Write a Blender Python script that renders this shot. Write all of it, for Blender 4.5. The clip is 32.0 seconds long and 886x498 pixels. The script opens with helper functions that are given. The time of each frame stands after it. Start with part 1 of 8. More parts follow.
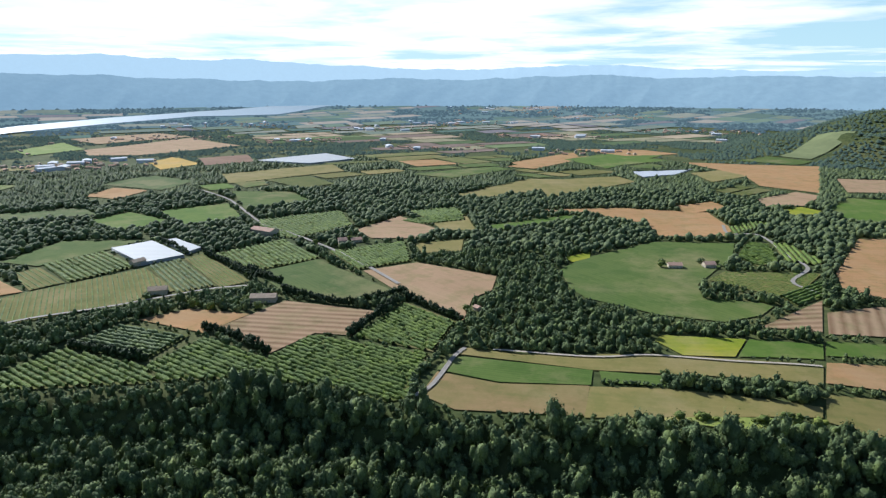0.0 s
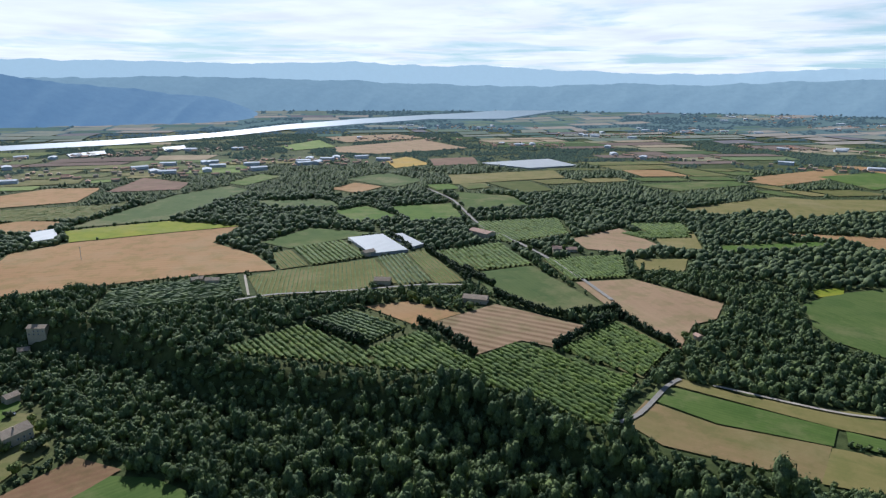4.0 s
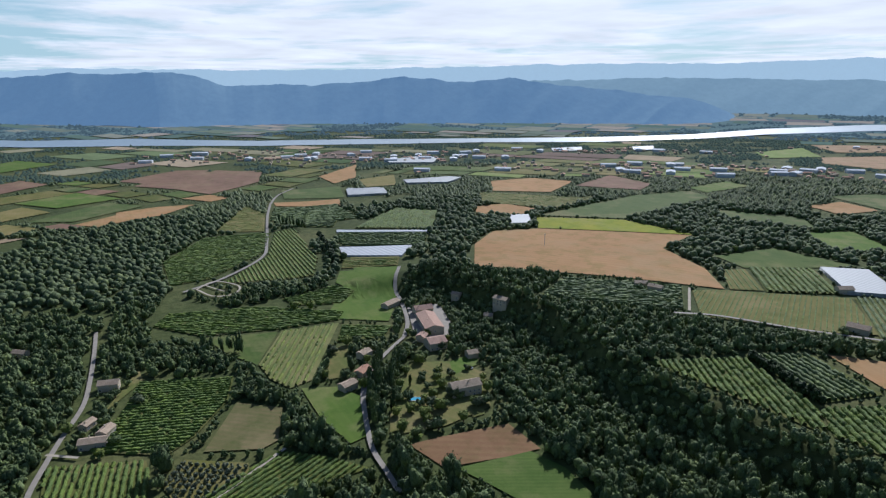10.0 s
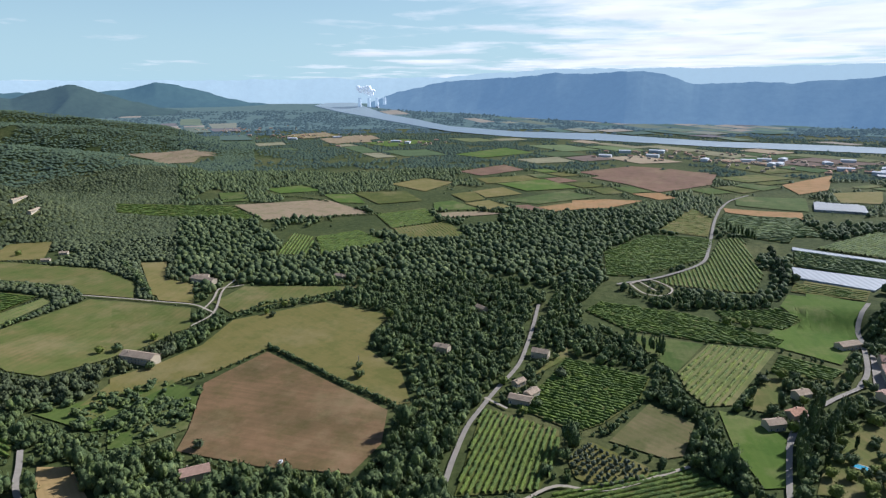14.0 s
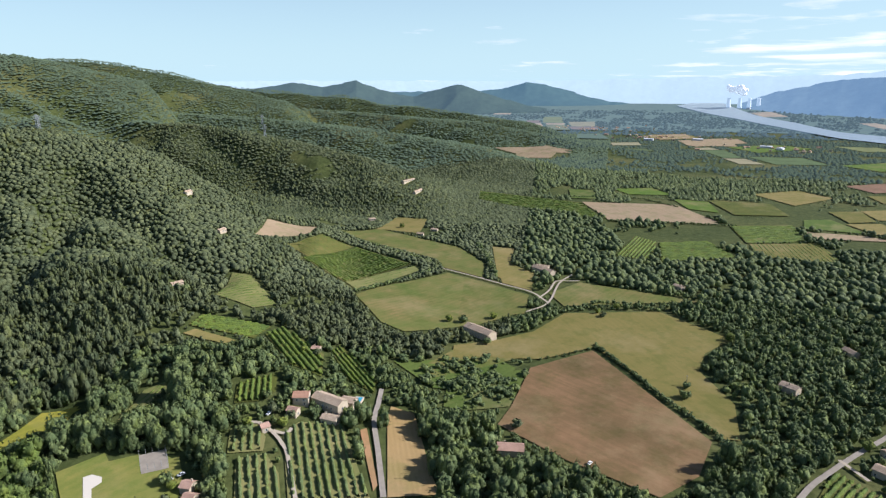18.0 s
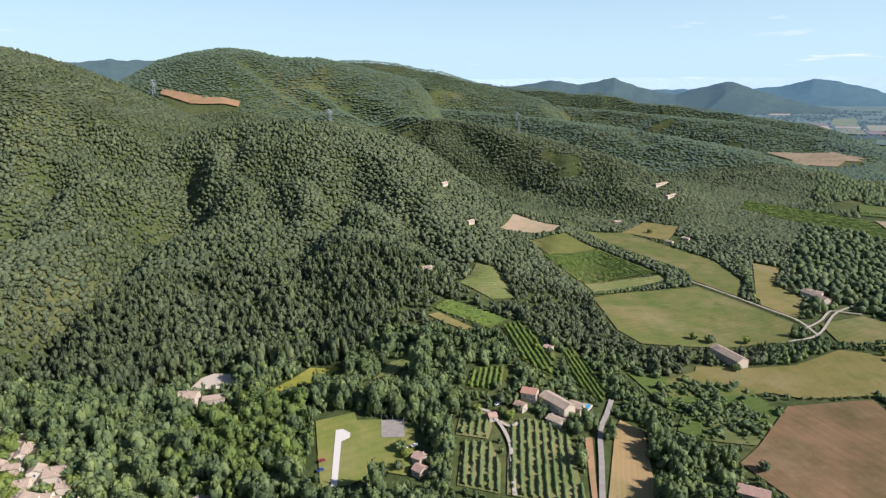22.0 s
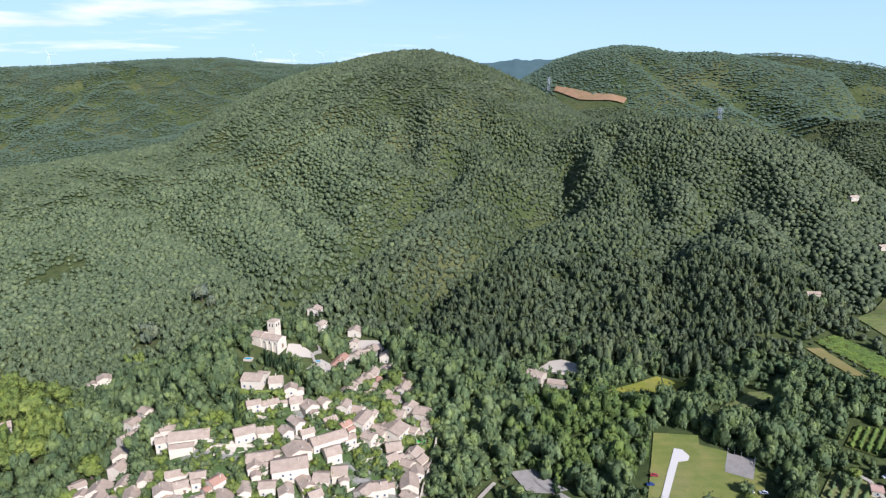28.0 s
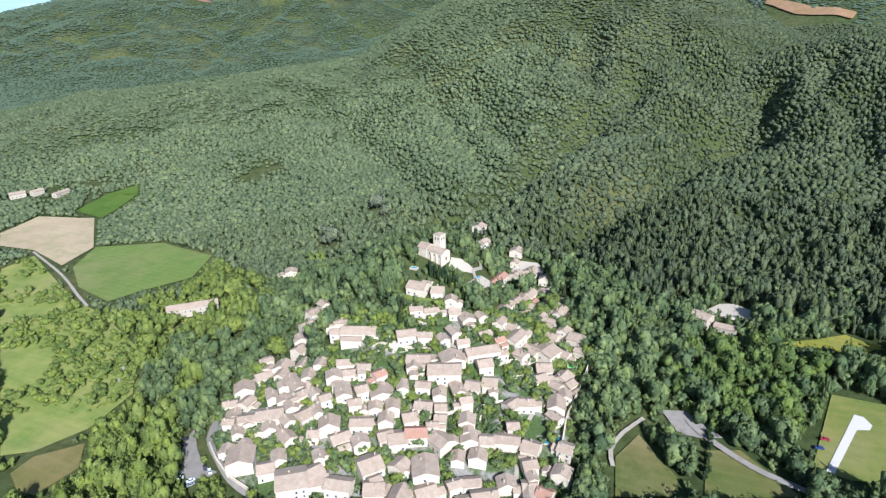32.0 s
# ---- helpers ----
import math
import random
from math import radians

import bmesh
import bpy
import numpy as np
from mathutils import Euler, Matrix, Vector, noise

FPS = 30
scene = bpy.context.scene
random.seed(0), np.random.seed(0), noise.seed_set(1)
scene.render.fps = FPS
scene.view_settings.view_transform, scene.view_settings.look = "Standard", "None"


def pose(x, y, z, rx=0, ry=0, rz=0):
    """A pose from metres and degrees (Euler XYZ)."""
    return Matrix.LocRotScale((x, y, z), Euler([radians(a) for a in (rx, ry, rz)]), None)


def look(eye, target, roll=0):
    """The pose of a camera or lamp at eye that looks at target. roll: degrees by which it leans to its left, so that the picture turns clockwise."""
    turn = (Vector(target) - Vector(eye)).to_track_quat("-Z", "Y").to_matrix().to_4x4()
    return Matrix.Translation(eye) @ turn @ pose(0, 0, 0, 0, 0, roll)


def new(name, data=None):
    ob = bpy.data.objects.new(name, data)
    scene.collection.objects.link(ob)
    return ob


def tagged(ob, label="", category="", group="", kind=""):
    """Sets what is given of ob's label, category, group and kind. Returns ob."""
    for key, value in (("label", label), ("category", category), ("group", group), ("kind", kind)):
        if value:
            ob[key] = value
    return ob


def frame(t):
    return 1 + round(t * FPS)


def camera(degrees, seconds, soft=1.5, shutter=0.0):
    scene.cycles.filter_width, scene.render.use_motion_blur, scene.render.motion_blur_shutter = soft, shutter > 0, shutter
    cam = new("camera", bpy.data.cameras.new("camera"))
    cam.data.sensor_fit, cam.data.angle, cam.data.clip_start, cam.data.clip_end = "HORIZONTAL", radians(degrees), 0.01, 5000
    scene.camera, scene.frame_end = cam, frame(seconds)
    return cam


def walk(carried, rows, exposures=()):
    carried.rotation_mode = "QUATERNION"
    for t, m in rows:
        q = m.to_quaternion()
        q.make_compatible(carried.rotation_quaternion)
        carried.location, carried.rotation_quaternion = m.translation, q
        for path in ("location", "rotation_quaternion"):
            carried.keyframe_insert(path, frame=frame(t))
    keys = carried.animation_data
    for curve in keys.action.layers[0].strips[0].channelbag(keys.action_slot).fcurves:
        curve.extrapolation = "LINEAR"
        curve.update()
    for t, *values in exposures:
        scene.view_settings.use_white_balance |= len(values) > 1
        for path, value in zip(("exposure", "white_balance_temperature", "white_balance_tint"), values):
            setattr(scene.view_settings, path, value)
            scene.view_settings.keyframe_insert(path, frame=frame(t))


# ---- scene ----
cam = camera(70.32, 32.0, soft=1.3)
# seconds, place in metres, bearing, pitch and roll in degrees
ROWS = [
    (0.0, -0.0, 0.0, 210.0, 0.0, -14.778, 0.008),
    (0.5, 0.07, 0.3, 210.18, 1.869, -14.718, -0.051),
    (1.0, 0.08, 0.8, 210.47, 4.261, -14.642, -0.085),
    (1.5, -0.04, 1.44, 210.81, 6.736, -14.577, -0.061),
    (2.0, -0.36, 2.19, 211.15, 9.209, -14.507, -0.073),
    (2.5, -0.86, 3.1, 211.52, 11.64, -14.477, 0.007),
    (3.0, -1.19, 4.04, 211.77, 14.349, -14.412, 0.153),
    (3.5, -1.43, 4.92, 212.04, 17.132, -14.387, 0.18),
    (5.5, -5.29, 12.47, 213.18, 27.942, -14.448, 0.158),
    (6.0, -5.74, 13.49, 213.43, 30.627, -14.432, 0.13),
    (6.5, -6.29, 14.38, 213.61, 33.398, -14.43, 0.138),
    (7.0, -7.0, 15.31, 213.76, 36.874, -14.416, 0.111),
    (7.5, -7.81, 16.37, 213.94, 40.748, -14.404, 0.09),
    (8.0, -8.66, 17.32, 214.07, 44.854, -14.413, 0.043),
    (8.5, -9.69, 18.1, 214.25, 48.794, -14.42, 0.028),
    (9.0, -10.77, 18.93, 214.49, 52.487, -14.424, 0.002),
    (9.5, -11.81, 19.63, 214.81, 56.412, -14.413, -0.006),
    (10.0, -12.76, 19.98, 215.25, 60.411, -14.392, -0.031),
    (10.5, -13.34, 20.17, 215.76, 65.399, -14.399, -0.085),
    (11.0, -13.97, 20.3, 216.33, 71.018, -14.425, -0.107),
    (11.5, -14.3, 20.4, 216.72, 76.593, -14.469, -0.122),
    (12.0, -14.41, 20.35, 217.04, 82.301, -14.458, -0.155),
    (12.5, -14.21, 20.3, 216.98, 87.908, -14.46, -0.124),
    (13.0, -13.9, 20.15, 216.97, 92.2, -14.545, -0.158),
    (13.5, -14.21, 20.14, 217.01, 95.958, -14.535, -0.188),
    (14.0, -14.62, 20.07, 217.12, 100.06, -14.521, -0.136),
    (14.5, -15.1, 20.06, 217.08, 104.253, -14.497, -0.135),
    (16.5, -16.82, 20.06, 217.72, 120.859, -14.473, -0.154),
    (17.0, -16.93, 20.03, 217.83, 125.182, -14.46, -0.172),
    (17.5, -17.2, 19.86, 217.96, 128.758, -14.478, -0.166),
    (18.0, -17.69, 19.69, 218.09, 131.319, -14.484, -0.238),
    (18.5, -18.12, 19.34, 218.33, 133.589, -14.516, -0.246),
    (19.0, -18.55, 18.91, 218.48, 135.981, -14.527, -0.249),
    (19.5, -18.74, 18.4, 218.52, 138.461, -14.524, -0.282),
    (20.0, -18.93, 17.9, 218.66, 141.08, -14.553, -0.276),
    (20.5, -18.9, 17.47, 218.71, 143.984, -14.556, -0.229),
    (21.0, -18.99, 17.09, 218.83, 147.22, -14.562, -0.281),
    (21.5, -18.93, 16.81, 219.06, 150.478, -14.579, -0.317),
    (22.0, -18.96, 16.35, 219.26, 153.671, -14.593, -0.34),
    (22.5, -18.94, 15.67, 219.2, 156.834, -14.621, -0.303),
    (23.0, -19.13, 15.16, 219.03, 160.017, -14.603, -0.377),
    (23.5, -19.34, 14.91, 218.92, 163.216, -14.596, -0.472),
    (24.0, -19.57, 14.7, 218.79, 166.369, -14.593, -0.472),
    (24.5, -19.9, 14.26, 218.67, 169.464, -14.571, -0.528),
    (25.0, -20.25, 13.92, 218.55, 172.444, -14.561, -0.551),
    (25.5, -20.59, 13.78, 218.49, 175.197, -14.559, -0.596),
    (26.0, -20.76, 13.66, 218.6, 177.973, -14.566, -0.675),
    (26.5, -20.95, 13.38, 218.72, 180.761, -14.552, -0.619),
    (28.5, -22.46, 12.73, 219.25, 189.125, -14.583, -0.795),
    (29.0, -22.65, 12.54, 219.31, 191.232, -14.556, -0.792),
    (29.5, -22.77, 12.31, 219.25, 193.272, -14.556, -0.812),
    (30.0, -22.99, 12.14, 219.22, 195.372, -15.356, -0.807),
    (30.5, -23.27, 12.08, 219.23, 197.49, -16.901, -0.849),
    (31.0, -23.51, 12.02, 219.32, 199.587, -18.44, -0.891),
    (31.5, -23.52, 11.92, 219.42, 201.583, -19.984, -0.962),
    (32.0, -23.57, 11.85, 219.44, 203.137, -21.533, -0.952),
]


def gaze(x, y, z, yaw, pitch, roll):
    a, p = radians(yaw), radians(pitch)
    way = Vector((-math.sin(a) * math.cos(p), math.cos(a) * math.cos(p), math.sin(p)))
    return look((x, y, z), Vector((x, y, z)) + way, roll)


EXPOSURES = [(0.0, 0.50, 5560, 10), (3.0, 0.26, 5480, 11), (6.0, 0.13, 5480, 12), (11.0, 0.06, 5480, 13), (13.0, 0.15, 5550, 13), (17.0, 0.55, 5850, 15), (20.0, 0.58, 5950, 19), (23.0, 0.6, 5780, 20), (26.0, 0.6, 5520, 20), (29.5, 0.53, 5250, 19), (32.0, 0.75, 5220, 14)]
walk(cam, [(t, gaze(*row)) for t, *row in ROWS], EXPOSURES)

# ---------------------------------------------------------------- world and sun
SUN_AZ, SUN_EL = 41.0, 35.0
sun = new("sun", bpy.data.lights.new("sun", "SUN"))
sun.data.energy, sun.data.angle, sun.data.color = 5.0, radians(0.55), (1.0, 0.94, 0.84)
sun.matrix_world = look((0, 0, 0), Vector((math.sin(radians(SUN_AZ)) * math.cos(radians(SUN_EL)), -math.cos(radians(SUN_AZ)) * math.cos(radians(SUN_EL)), -math.sin(radians(SUN_EL)))))
world = bpy.data.worlds.new("sky")
scene.world = world
world.use_nodes = True
wn, wl = world.node_tree.nodes, world.node_tree.links
wn.clear()
sky = wn.new("ShaderNodeTexSky")
sky.sky_type, sky.sun_disc = "NISHITA", False
sky.sun_elevation, sky.sun_rotation = radians(SUN_EL), radians(-SUN_AZ)
sky.altitude, sky.air_density, sky.dust_density, sky.ozone_density = 300, 1.0, 0.7, 1.3
co = wn.new("ShaderNodeTexCoord")
sep = wn.new("ShaderNodeSeparateXYZ")
wl.new(co.outputs["Generated"], sep.inputs[0])


def wmath(op, a, b=None):
    n = wn.new("ShaderNodeMath")
    n.operation = op
    for k, v in enumerate((a, b)):
        if v is None:
            continue
        if isinstance(v, (int, float)):
            n.inputs[k].default_value = v
        else:
            wl.new(v, n.inputs[k])
    return n.outputs[0]


# clouds lie on a flat layer overhead, so they draw together towards the horizon
lift = wmath("ADD", wmath("MAXIMUM", sep.outputs[2], 0.0), 0.035)
flat = wn.new("ShaderNodeCombineXYZ")
wl.new(wmath("DIVIDE", sep.outputs[0], lift), flat.inputs[0])
wl.new(wmath("DIVIDE", sep.outputs[1], lift), flat.inputs[1])
puffs = wn.new("ShaderNodeTexNoise")
puffs.inputs["Scale"].default_value, puffs.inputs["Detail"].default_value = 0.42, 9
puffs.inputs["Roughness"].default_value, puffs.inputs["Distortion"].default_value = 0.58, 0.25
wl.new(flat.outputs[0], puffs.inputs["Vector"])
banks = wn.new("ShaderNodeTexNoise")
banks.inputs["Scale"].default_value, banks.inputs["Detail"].default_value = 0.16, 2
wl.new(flat.outputs[0], banks.inputs["Vector"])
# cloudier towards the sun's side of the sky
toward = wmath("ADD", wmath("MULTIPLY", sep.outputs[0], -math.sin(radians(36))), wmath("MULTIPLY", sep.outputs[1], math.cos(radians(36))))
behind = wmath("MULTIPLY", wmath("MAXIMUM", wmath("SUBTRACT", wmath("MULTIPLY", toward, -1.0), 0.8), 0.0), 0.95)
cover = wmath("ADD", wmath("ADD", behind, wmath("MAXIMUM", wmath("MINIMUM", wmath("MULTIPLY", wmath("SUBTRACT", toward, 0.42), 0.36), 0.125), -0.2)), wmath("MULTIPLY", wmath("SUBTRACT", banks.outputs[0], 0.5), 0.45))
# the cloud thins out overhead and leaves clear blue
cover = wmath("SUBTRACT", cover, wmath("MULTIPLY", wmath("MAXIMUM", wmath("SUBTRACT", sep.outputs[2], 0.14), 0.0), 0.6))
veil = wn.new("ShaderNodeMapRange")
veil.inputs["From Min"].default_value, veil.inputs["From Max"].default_value = 0.47, 0.62
wl.new(wmath("ADD", puffs.outputs[0], cover), veil.inputs["Value"])
paint = wn.new("ShaderNodeMix")
paint.data_type = "RGBA"
wl.new(wmath("MULTIPLY", veil.outputs[0], 0.94), paint.inputs["Factor"])
haze = wn.new("ShaderNodeMapRange")
haze.inputs["From Min"].default_value, haze.inputs["From Max"].default_value = 0.36, 0.0
wl.new(sep.outputs[2], haze.inputs["Value"])
pale = wn.new("ShaderNodeMix")
pale.data_type = "RGBA"
wl.new(wmath("MULTIPLY", haze.outputs[0], 0.92), pale.inputs["Factor"])
deep = wn.new("ShaderNodeVectorMath")
deep.operation = "SCALE"
deep.inputs["Scale"].default_value = 0.72
wl.new(sky.outputs[0], deep.inputs[0])
wl.new(deep.outputs[0], pale.inputs["A"])
pale.inputs["B"].default_value = (4.1, 5.75, 6.0, 1)
wl.new(pale.outputs["Result"], paint.inputs["A"])
white = wn.new("ShaderNodeVectorMath")
white.operation = "SCALE"
white.inputs[0].default_value = (7.7, 7.65, 7.5)
shade = wn.new("ShaderNodeTexNoise")
shade.inputs["Scale"].default_value, shade.inputs["Detail"].default_value = 0.9, 5
wl.new(flat.outputs[0], shade.inputs["Vector"])
wl.new(wmath("MULTIPLY", wmath("ADD", 0.70, wmath("MULTIPLY", shade.outputs[0], 0.60)), wmath("ADD", 1.0, wmath("MULTIPLY", toward, 0.05))), white.inputs["Scale"])
wl.new(white.outputs[0], paint.inputs["B"])
back = wn.new("ShaderNodeBackground")
back.inputs["Strength"].default_value = 0.104
wl.new(paint.outputs["Result"], back.inputs["Color"])
wout = wn.new("ShaderNodeOutputWorld")
wl.new(back.outputs[0], wout.inputs[0])

# ---------------------------------------------------------------- materials


class Mat:
    """Short forms for building a node material."""

    def __init__(self, name, rough=0.8, metal=0.0, spec=0.25):
        self.m = bpy.data.materials.new(name)
        self.m.use_nodes = True
        self.n, self.l = self.m.node_tree.nodes, self.m.node_tree.links
        self.b = self.n["Principled BSDF"]
        self.b.inputs["Roughness"].default_value = rough
        self.b.inputs["Metallic"].default_value = metal
        self.b.inputs["Specular IOR Level"].default_value = spec
        self.co = None

    def coords(self, kind="Object"):
        if self.co is None:
            self.co = self.n.new("ShaderNodeTexCoord")
        return self.co.outputs[kind]

    def place(self):
        return self.n.new("ShaderNodeNewGeometry").outputs["Position"]

    def island(self):
        return self.n.new("ShaderNodeNewGeometry").outputs["Random Per Island"]

    def chance(self):
        return self.n.new("ShaderNodeObjectInfo").outputs["Random"]

    def noise(self, vec, scale, detail=3, rough=0.55, stretch=None):
        if stretch is not None:
            mp = self.n.new("ShaderNodeMapping")
            mp.inputs["Scale"].default_value = stretch
            self.l.new(vec, mp.inputs["Vector"])
            vec = mp.outputs[0]
        t = self.n.new("ShaderNodeTexNoise")
        t.inputs["Scale"].default_value, t.inputs["Detail"].default_value, t.inputs["Roughness"].default_value = scale, detail, rough
        self.l.new(vec, t.inputs["Vector"])
        return t.outputs[0]

    def stripes(self, vec, scale, distort=0.5, detail=1.0, axis="Y"):
        t = self.n.new("ShaderNodeTexWave")
        t.bands_direction = axis
        t.inputs["Scale"].default_value, t.inputs["Distortion"].default_value, t.inputs["Detail"].default_value = scale, distort, detail
        t.inputs["Detail Scale"].default_value = 0.6
        self.l.new(vec, t.inputs["Vector"])
        return t.outputs["Fac"]

    def ramp(self, fac, *stops):
        r = self.n.new("ShaderNodeValToRGB")
        while len(r.color_ramp.elements) < len(stops):
            r.color_ramp.elements.new(0.5)
        for e, (p, c) in zip(r.color_ramp.elements, stops):
            e.position, e.color = p, (*c, 1)
        self.l.new(fac, r.inputs[0])
        return r.outputs[0]

    def mix(self, fac, a, b, mode="MIX"):
        x = self.n.new("ShaderNodeMix")
        x.data_type, x.blend_type = "RGBA", mode
        for key, v in (("Factor", fac), ("A", a), ("B", b)):
            s = x.inputs[key]
            if isinstance(v, (int, float)):
                s.default_value = v
            elif isinstance(v, tuple):
                s.default_value = (*v, 1)
            else:
                self.l.new(v, s)
        return x.outputs["Result"]

    def calc(self, op, a, b=0.0):
        x = self.n.new("ShaderNodeMath")
        x.operation = op
        for k, v in enumerate((a, b)):
            if isinstance(v, (int, float)):
                x.inputs[k].default_value = v
            else:
                self.l.new(v, x.inputs[k])
        return x.outputs[0]

    def color(self, out):
        if isinstance(out, tuple):
            self.b.inputs["Base Color"].default_value = (*out, 1)
        else:
            self.l.new(out, self.b.inputs["Base Color"])
        return self

    def bump(self, out, strength=0.5, dist=0.3):
        x = self.n.new("ShaderNodeBump")
        x.inputs["Strength"].default_value, x.inputs["Distance"].default_value = strength, dist
        self.l.new(out, x.inputs["Height"])
        self.l.new(x.outputs[0], self.b.inputs["Normal"])
        return self


def foliage(name, dark, mid, light, grain=0.9, mixed=1.0):
    k = Mat(name, 0.75, spec=0.15)
    p = k.place()
    c = k.ramp(k.island(), (0.0, dark), (0.55, mid), (1.0, light))
    patch = k.noise(p, 0.012, 4)
    c = k.mix(k.ramp(patch, (0.35, (0, 0, 0)), (0.68, (1, 1, 1))), k.mix(0.5, c, dark), c)
    tree_tone = k.noise(p, 0.13, 2, 0.5)
    c = k.mix(k.calc("MULTIPLY", k.ramp(tree_tone, (0.52, (0, 0, 0)), (0.62, (1, 1, 1))), 0.55 * mixed), c, k.mix(1.0, c, (1.35, 1.3, 0.85), "MULTIPLY"))
    c = k.mix(k.calc("MULTIPLY", k.ramp(tree_tone, (0.38, (1, 1, 1)), (0.46, (0, 0, 0))), 0.6 * mixed), c, k.mix(1.0, c, (0.62, 0.72, 0.80), "MULTIPLY"))
    leaf = k.noise(p, grain, 3, 0.65)
    c = k.mix(k.ramp(leaf, (0.3, (0.0, 0.0, 0.0)), (0.7, (1, 1, 1))), k.mix(1.0, c, (0.55, 0.55, 0.5), "MULTIPLY"), c)
    k.color(c).bump(leaf, 1.0, 0.8)
    return k.m


M_WOOD = foliage("oak_foliage", (0.080, 0.112, 0.047), (0.147, 0.194, 0.074), (0.226, 0.277, 0.112))
# blue is raised in the hill foliage in place of aerial haze
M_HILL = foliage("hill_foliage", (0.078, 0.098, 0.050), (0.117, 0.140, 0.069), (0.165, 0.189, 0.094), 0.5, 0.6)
# lighter copy of the hill foliage, with the sunward slope's light in its colour
M_HILL_SUNLIT = foliage("sunlit_hill_foliage", (0.096, 0.124, 0.060), (0.144, 0.177, 0.083), (0.198, 0.230, 0.112), 0.5, 0.6)
M_YOUNG = foliage("young_broadleaf", (0.092, 0.135, 0.036), (0.138, 0.188, 0.050), (0.185, 0.235, 0.064))
M_BRIGHT = foliage("garden_foliage", (0.125, 0.165, 0.036), (0.190, 0.235, 0.052), (0.260, 0.295, 0.072))
M_DARKTREE = foliage("cypress_foliage", (0.025, 0.045, 0.018), (0.040, 0.064, 0.024), (0.060, 0.085, 0.034))
M_VINE = foliage("orchard_foliage", (0.091, 0.139, 0.029), (0.133, 0.189, 0.039), (0.182, 0.234, 0.054))
M_OLIVE = foliage("grey_foliage", (0.10, 0.12, 0.07), (0.15, 0.17, 0.11), (0.21, 0.23, 0.16))
M_PINE = foliage("pine_foliage", (0.064, 0.083, 0.040), (0.099, 0.122, 0.058), (0.147, 0.172, 0.083), 0.6)
# greyer leaf colour for the plain's woods, with distance haze mixed into it
M_PLAINWOOD = foliage("hazed_plain_foliage", (0.078, 0.108, 0.048), (0.128, 0.164, 0.070), (0.185, 0.222, 0.098))
M_BARK = Mat("bark", 0.9).color((0.09, 0.065, 0.045)).m


def ground_mat():
    k = Mat("scrubland", 0.95, spec=0.1)
    p = k.place()
    big, fine = k.noise(p, 0.006, 5), k.noise(p, 0.12, 5, 0.7)
    c = k.ramp(big, (0.3, (0.052, 0.070, 0.023)), (0.5, (0.082, 0.098, 0.032)), (0.72, (0.140, 0.135, 0.052)))
    c = k.mix(k.ramp(fine, (0.35, (0, 0, 0)), (0.65, (1, 1, 1))), k.mix(1.0, c, (0.5, 0.55, 0.5), "MULTIPLY"), c)
    return k.color(c).bump(fine, 0.5, 1.5).m


M_GROUND = ground_mat()


def field_mat(name, a, b, c, patch=0.03, grain=0.8, bands=0.25, band_width=6.0, rough=0.95):
    """Soil or crop: large patches from a to b, fine grain, and bands of c along the rows."""
    k = Mat(name, rough, spec=0.12)
    o = k.coords("Object")
    big = k.noise(o, patch, 5, 0.6)
    col = k.ramp(big, (0.32, a), (0.68, b))
    streak = k.noise(o, 0.5, 4, 0.6, stretch=(0.06, 0.7, 0.5))
    col = k.mix(k.calc("MULTIPLY", k.ramp(streak, (0.4, (0, 0, 0)), (0.7, (1, 1, 1))), 0.35), col, c)
    if bands:
        w = k.stripes(o, 0.314 / band_width, 1.5, 2)
        col = k.mix(k.calc("MULTIPLY", w, bands), col, c)
    fine = k.noise(o, grain, 4, 0.7)
    # weedy, greener and drier blotches with a ragged outline
    blot = k.noise(k.place(), 0.045, 6, 0.68)
    col = k.mix(k.calc("MULTIPLY", k.ramp(blot, (0.48, (0, 0, 0)), (0.60, (1, 1, 1))), 0.50), col, k.mix(1.0, col, (0.60, 0.78, 0.55), "MULTIPLY"))
    dry = k.noise(k.place(), 0.012, 7, 0.7)
    col = k.mix(k.calc("MULTIPLY", k.ramp(dry, (0.50, (0, 0, 0)), (0.64, (1, 1, 1))), 0.6), col, k.mix(0.5, col, (0.36, 0.27, 0.15)))
    col = k.mix(k.calc("MULTIPLY", fine, 0.5), col, k.mix(1.0, col, (0.62, 0.62, 0.6), "MULTIPLY"))
    tone = k.chance()
    col = k.mix(k.calc("MULTIPLY", tone, 0.35), col, k.mix(1.0, col, (0.78, 0.80, 0.74), "MULTIPLY"))
    k.color(col).bump(fine, 0.5, 0.25)
    return k.m


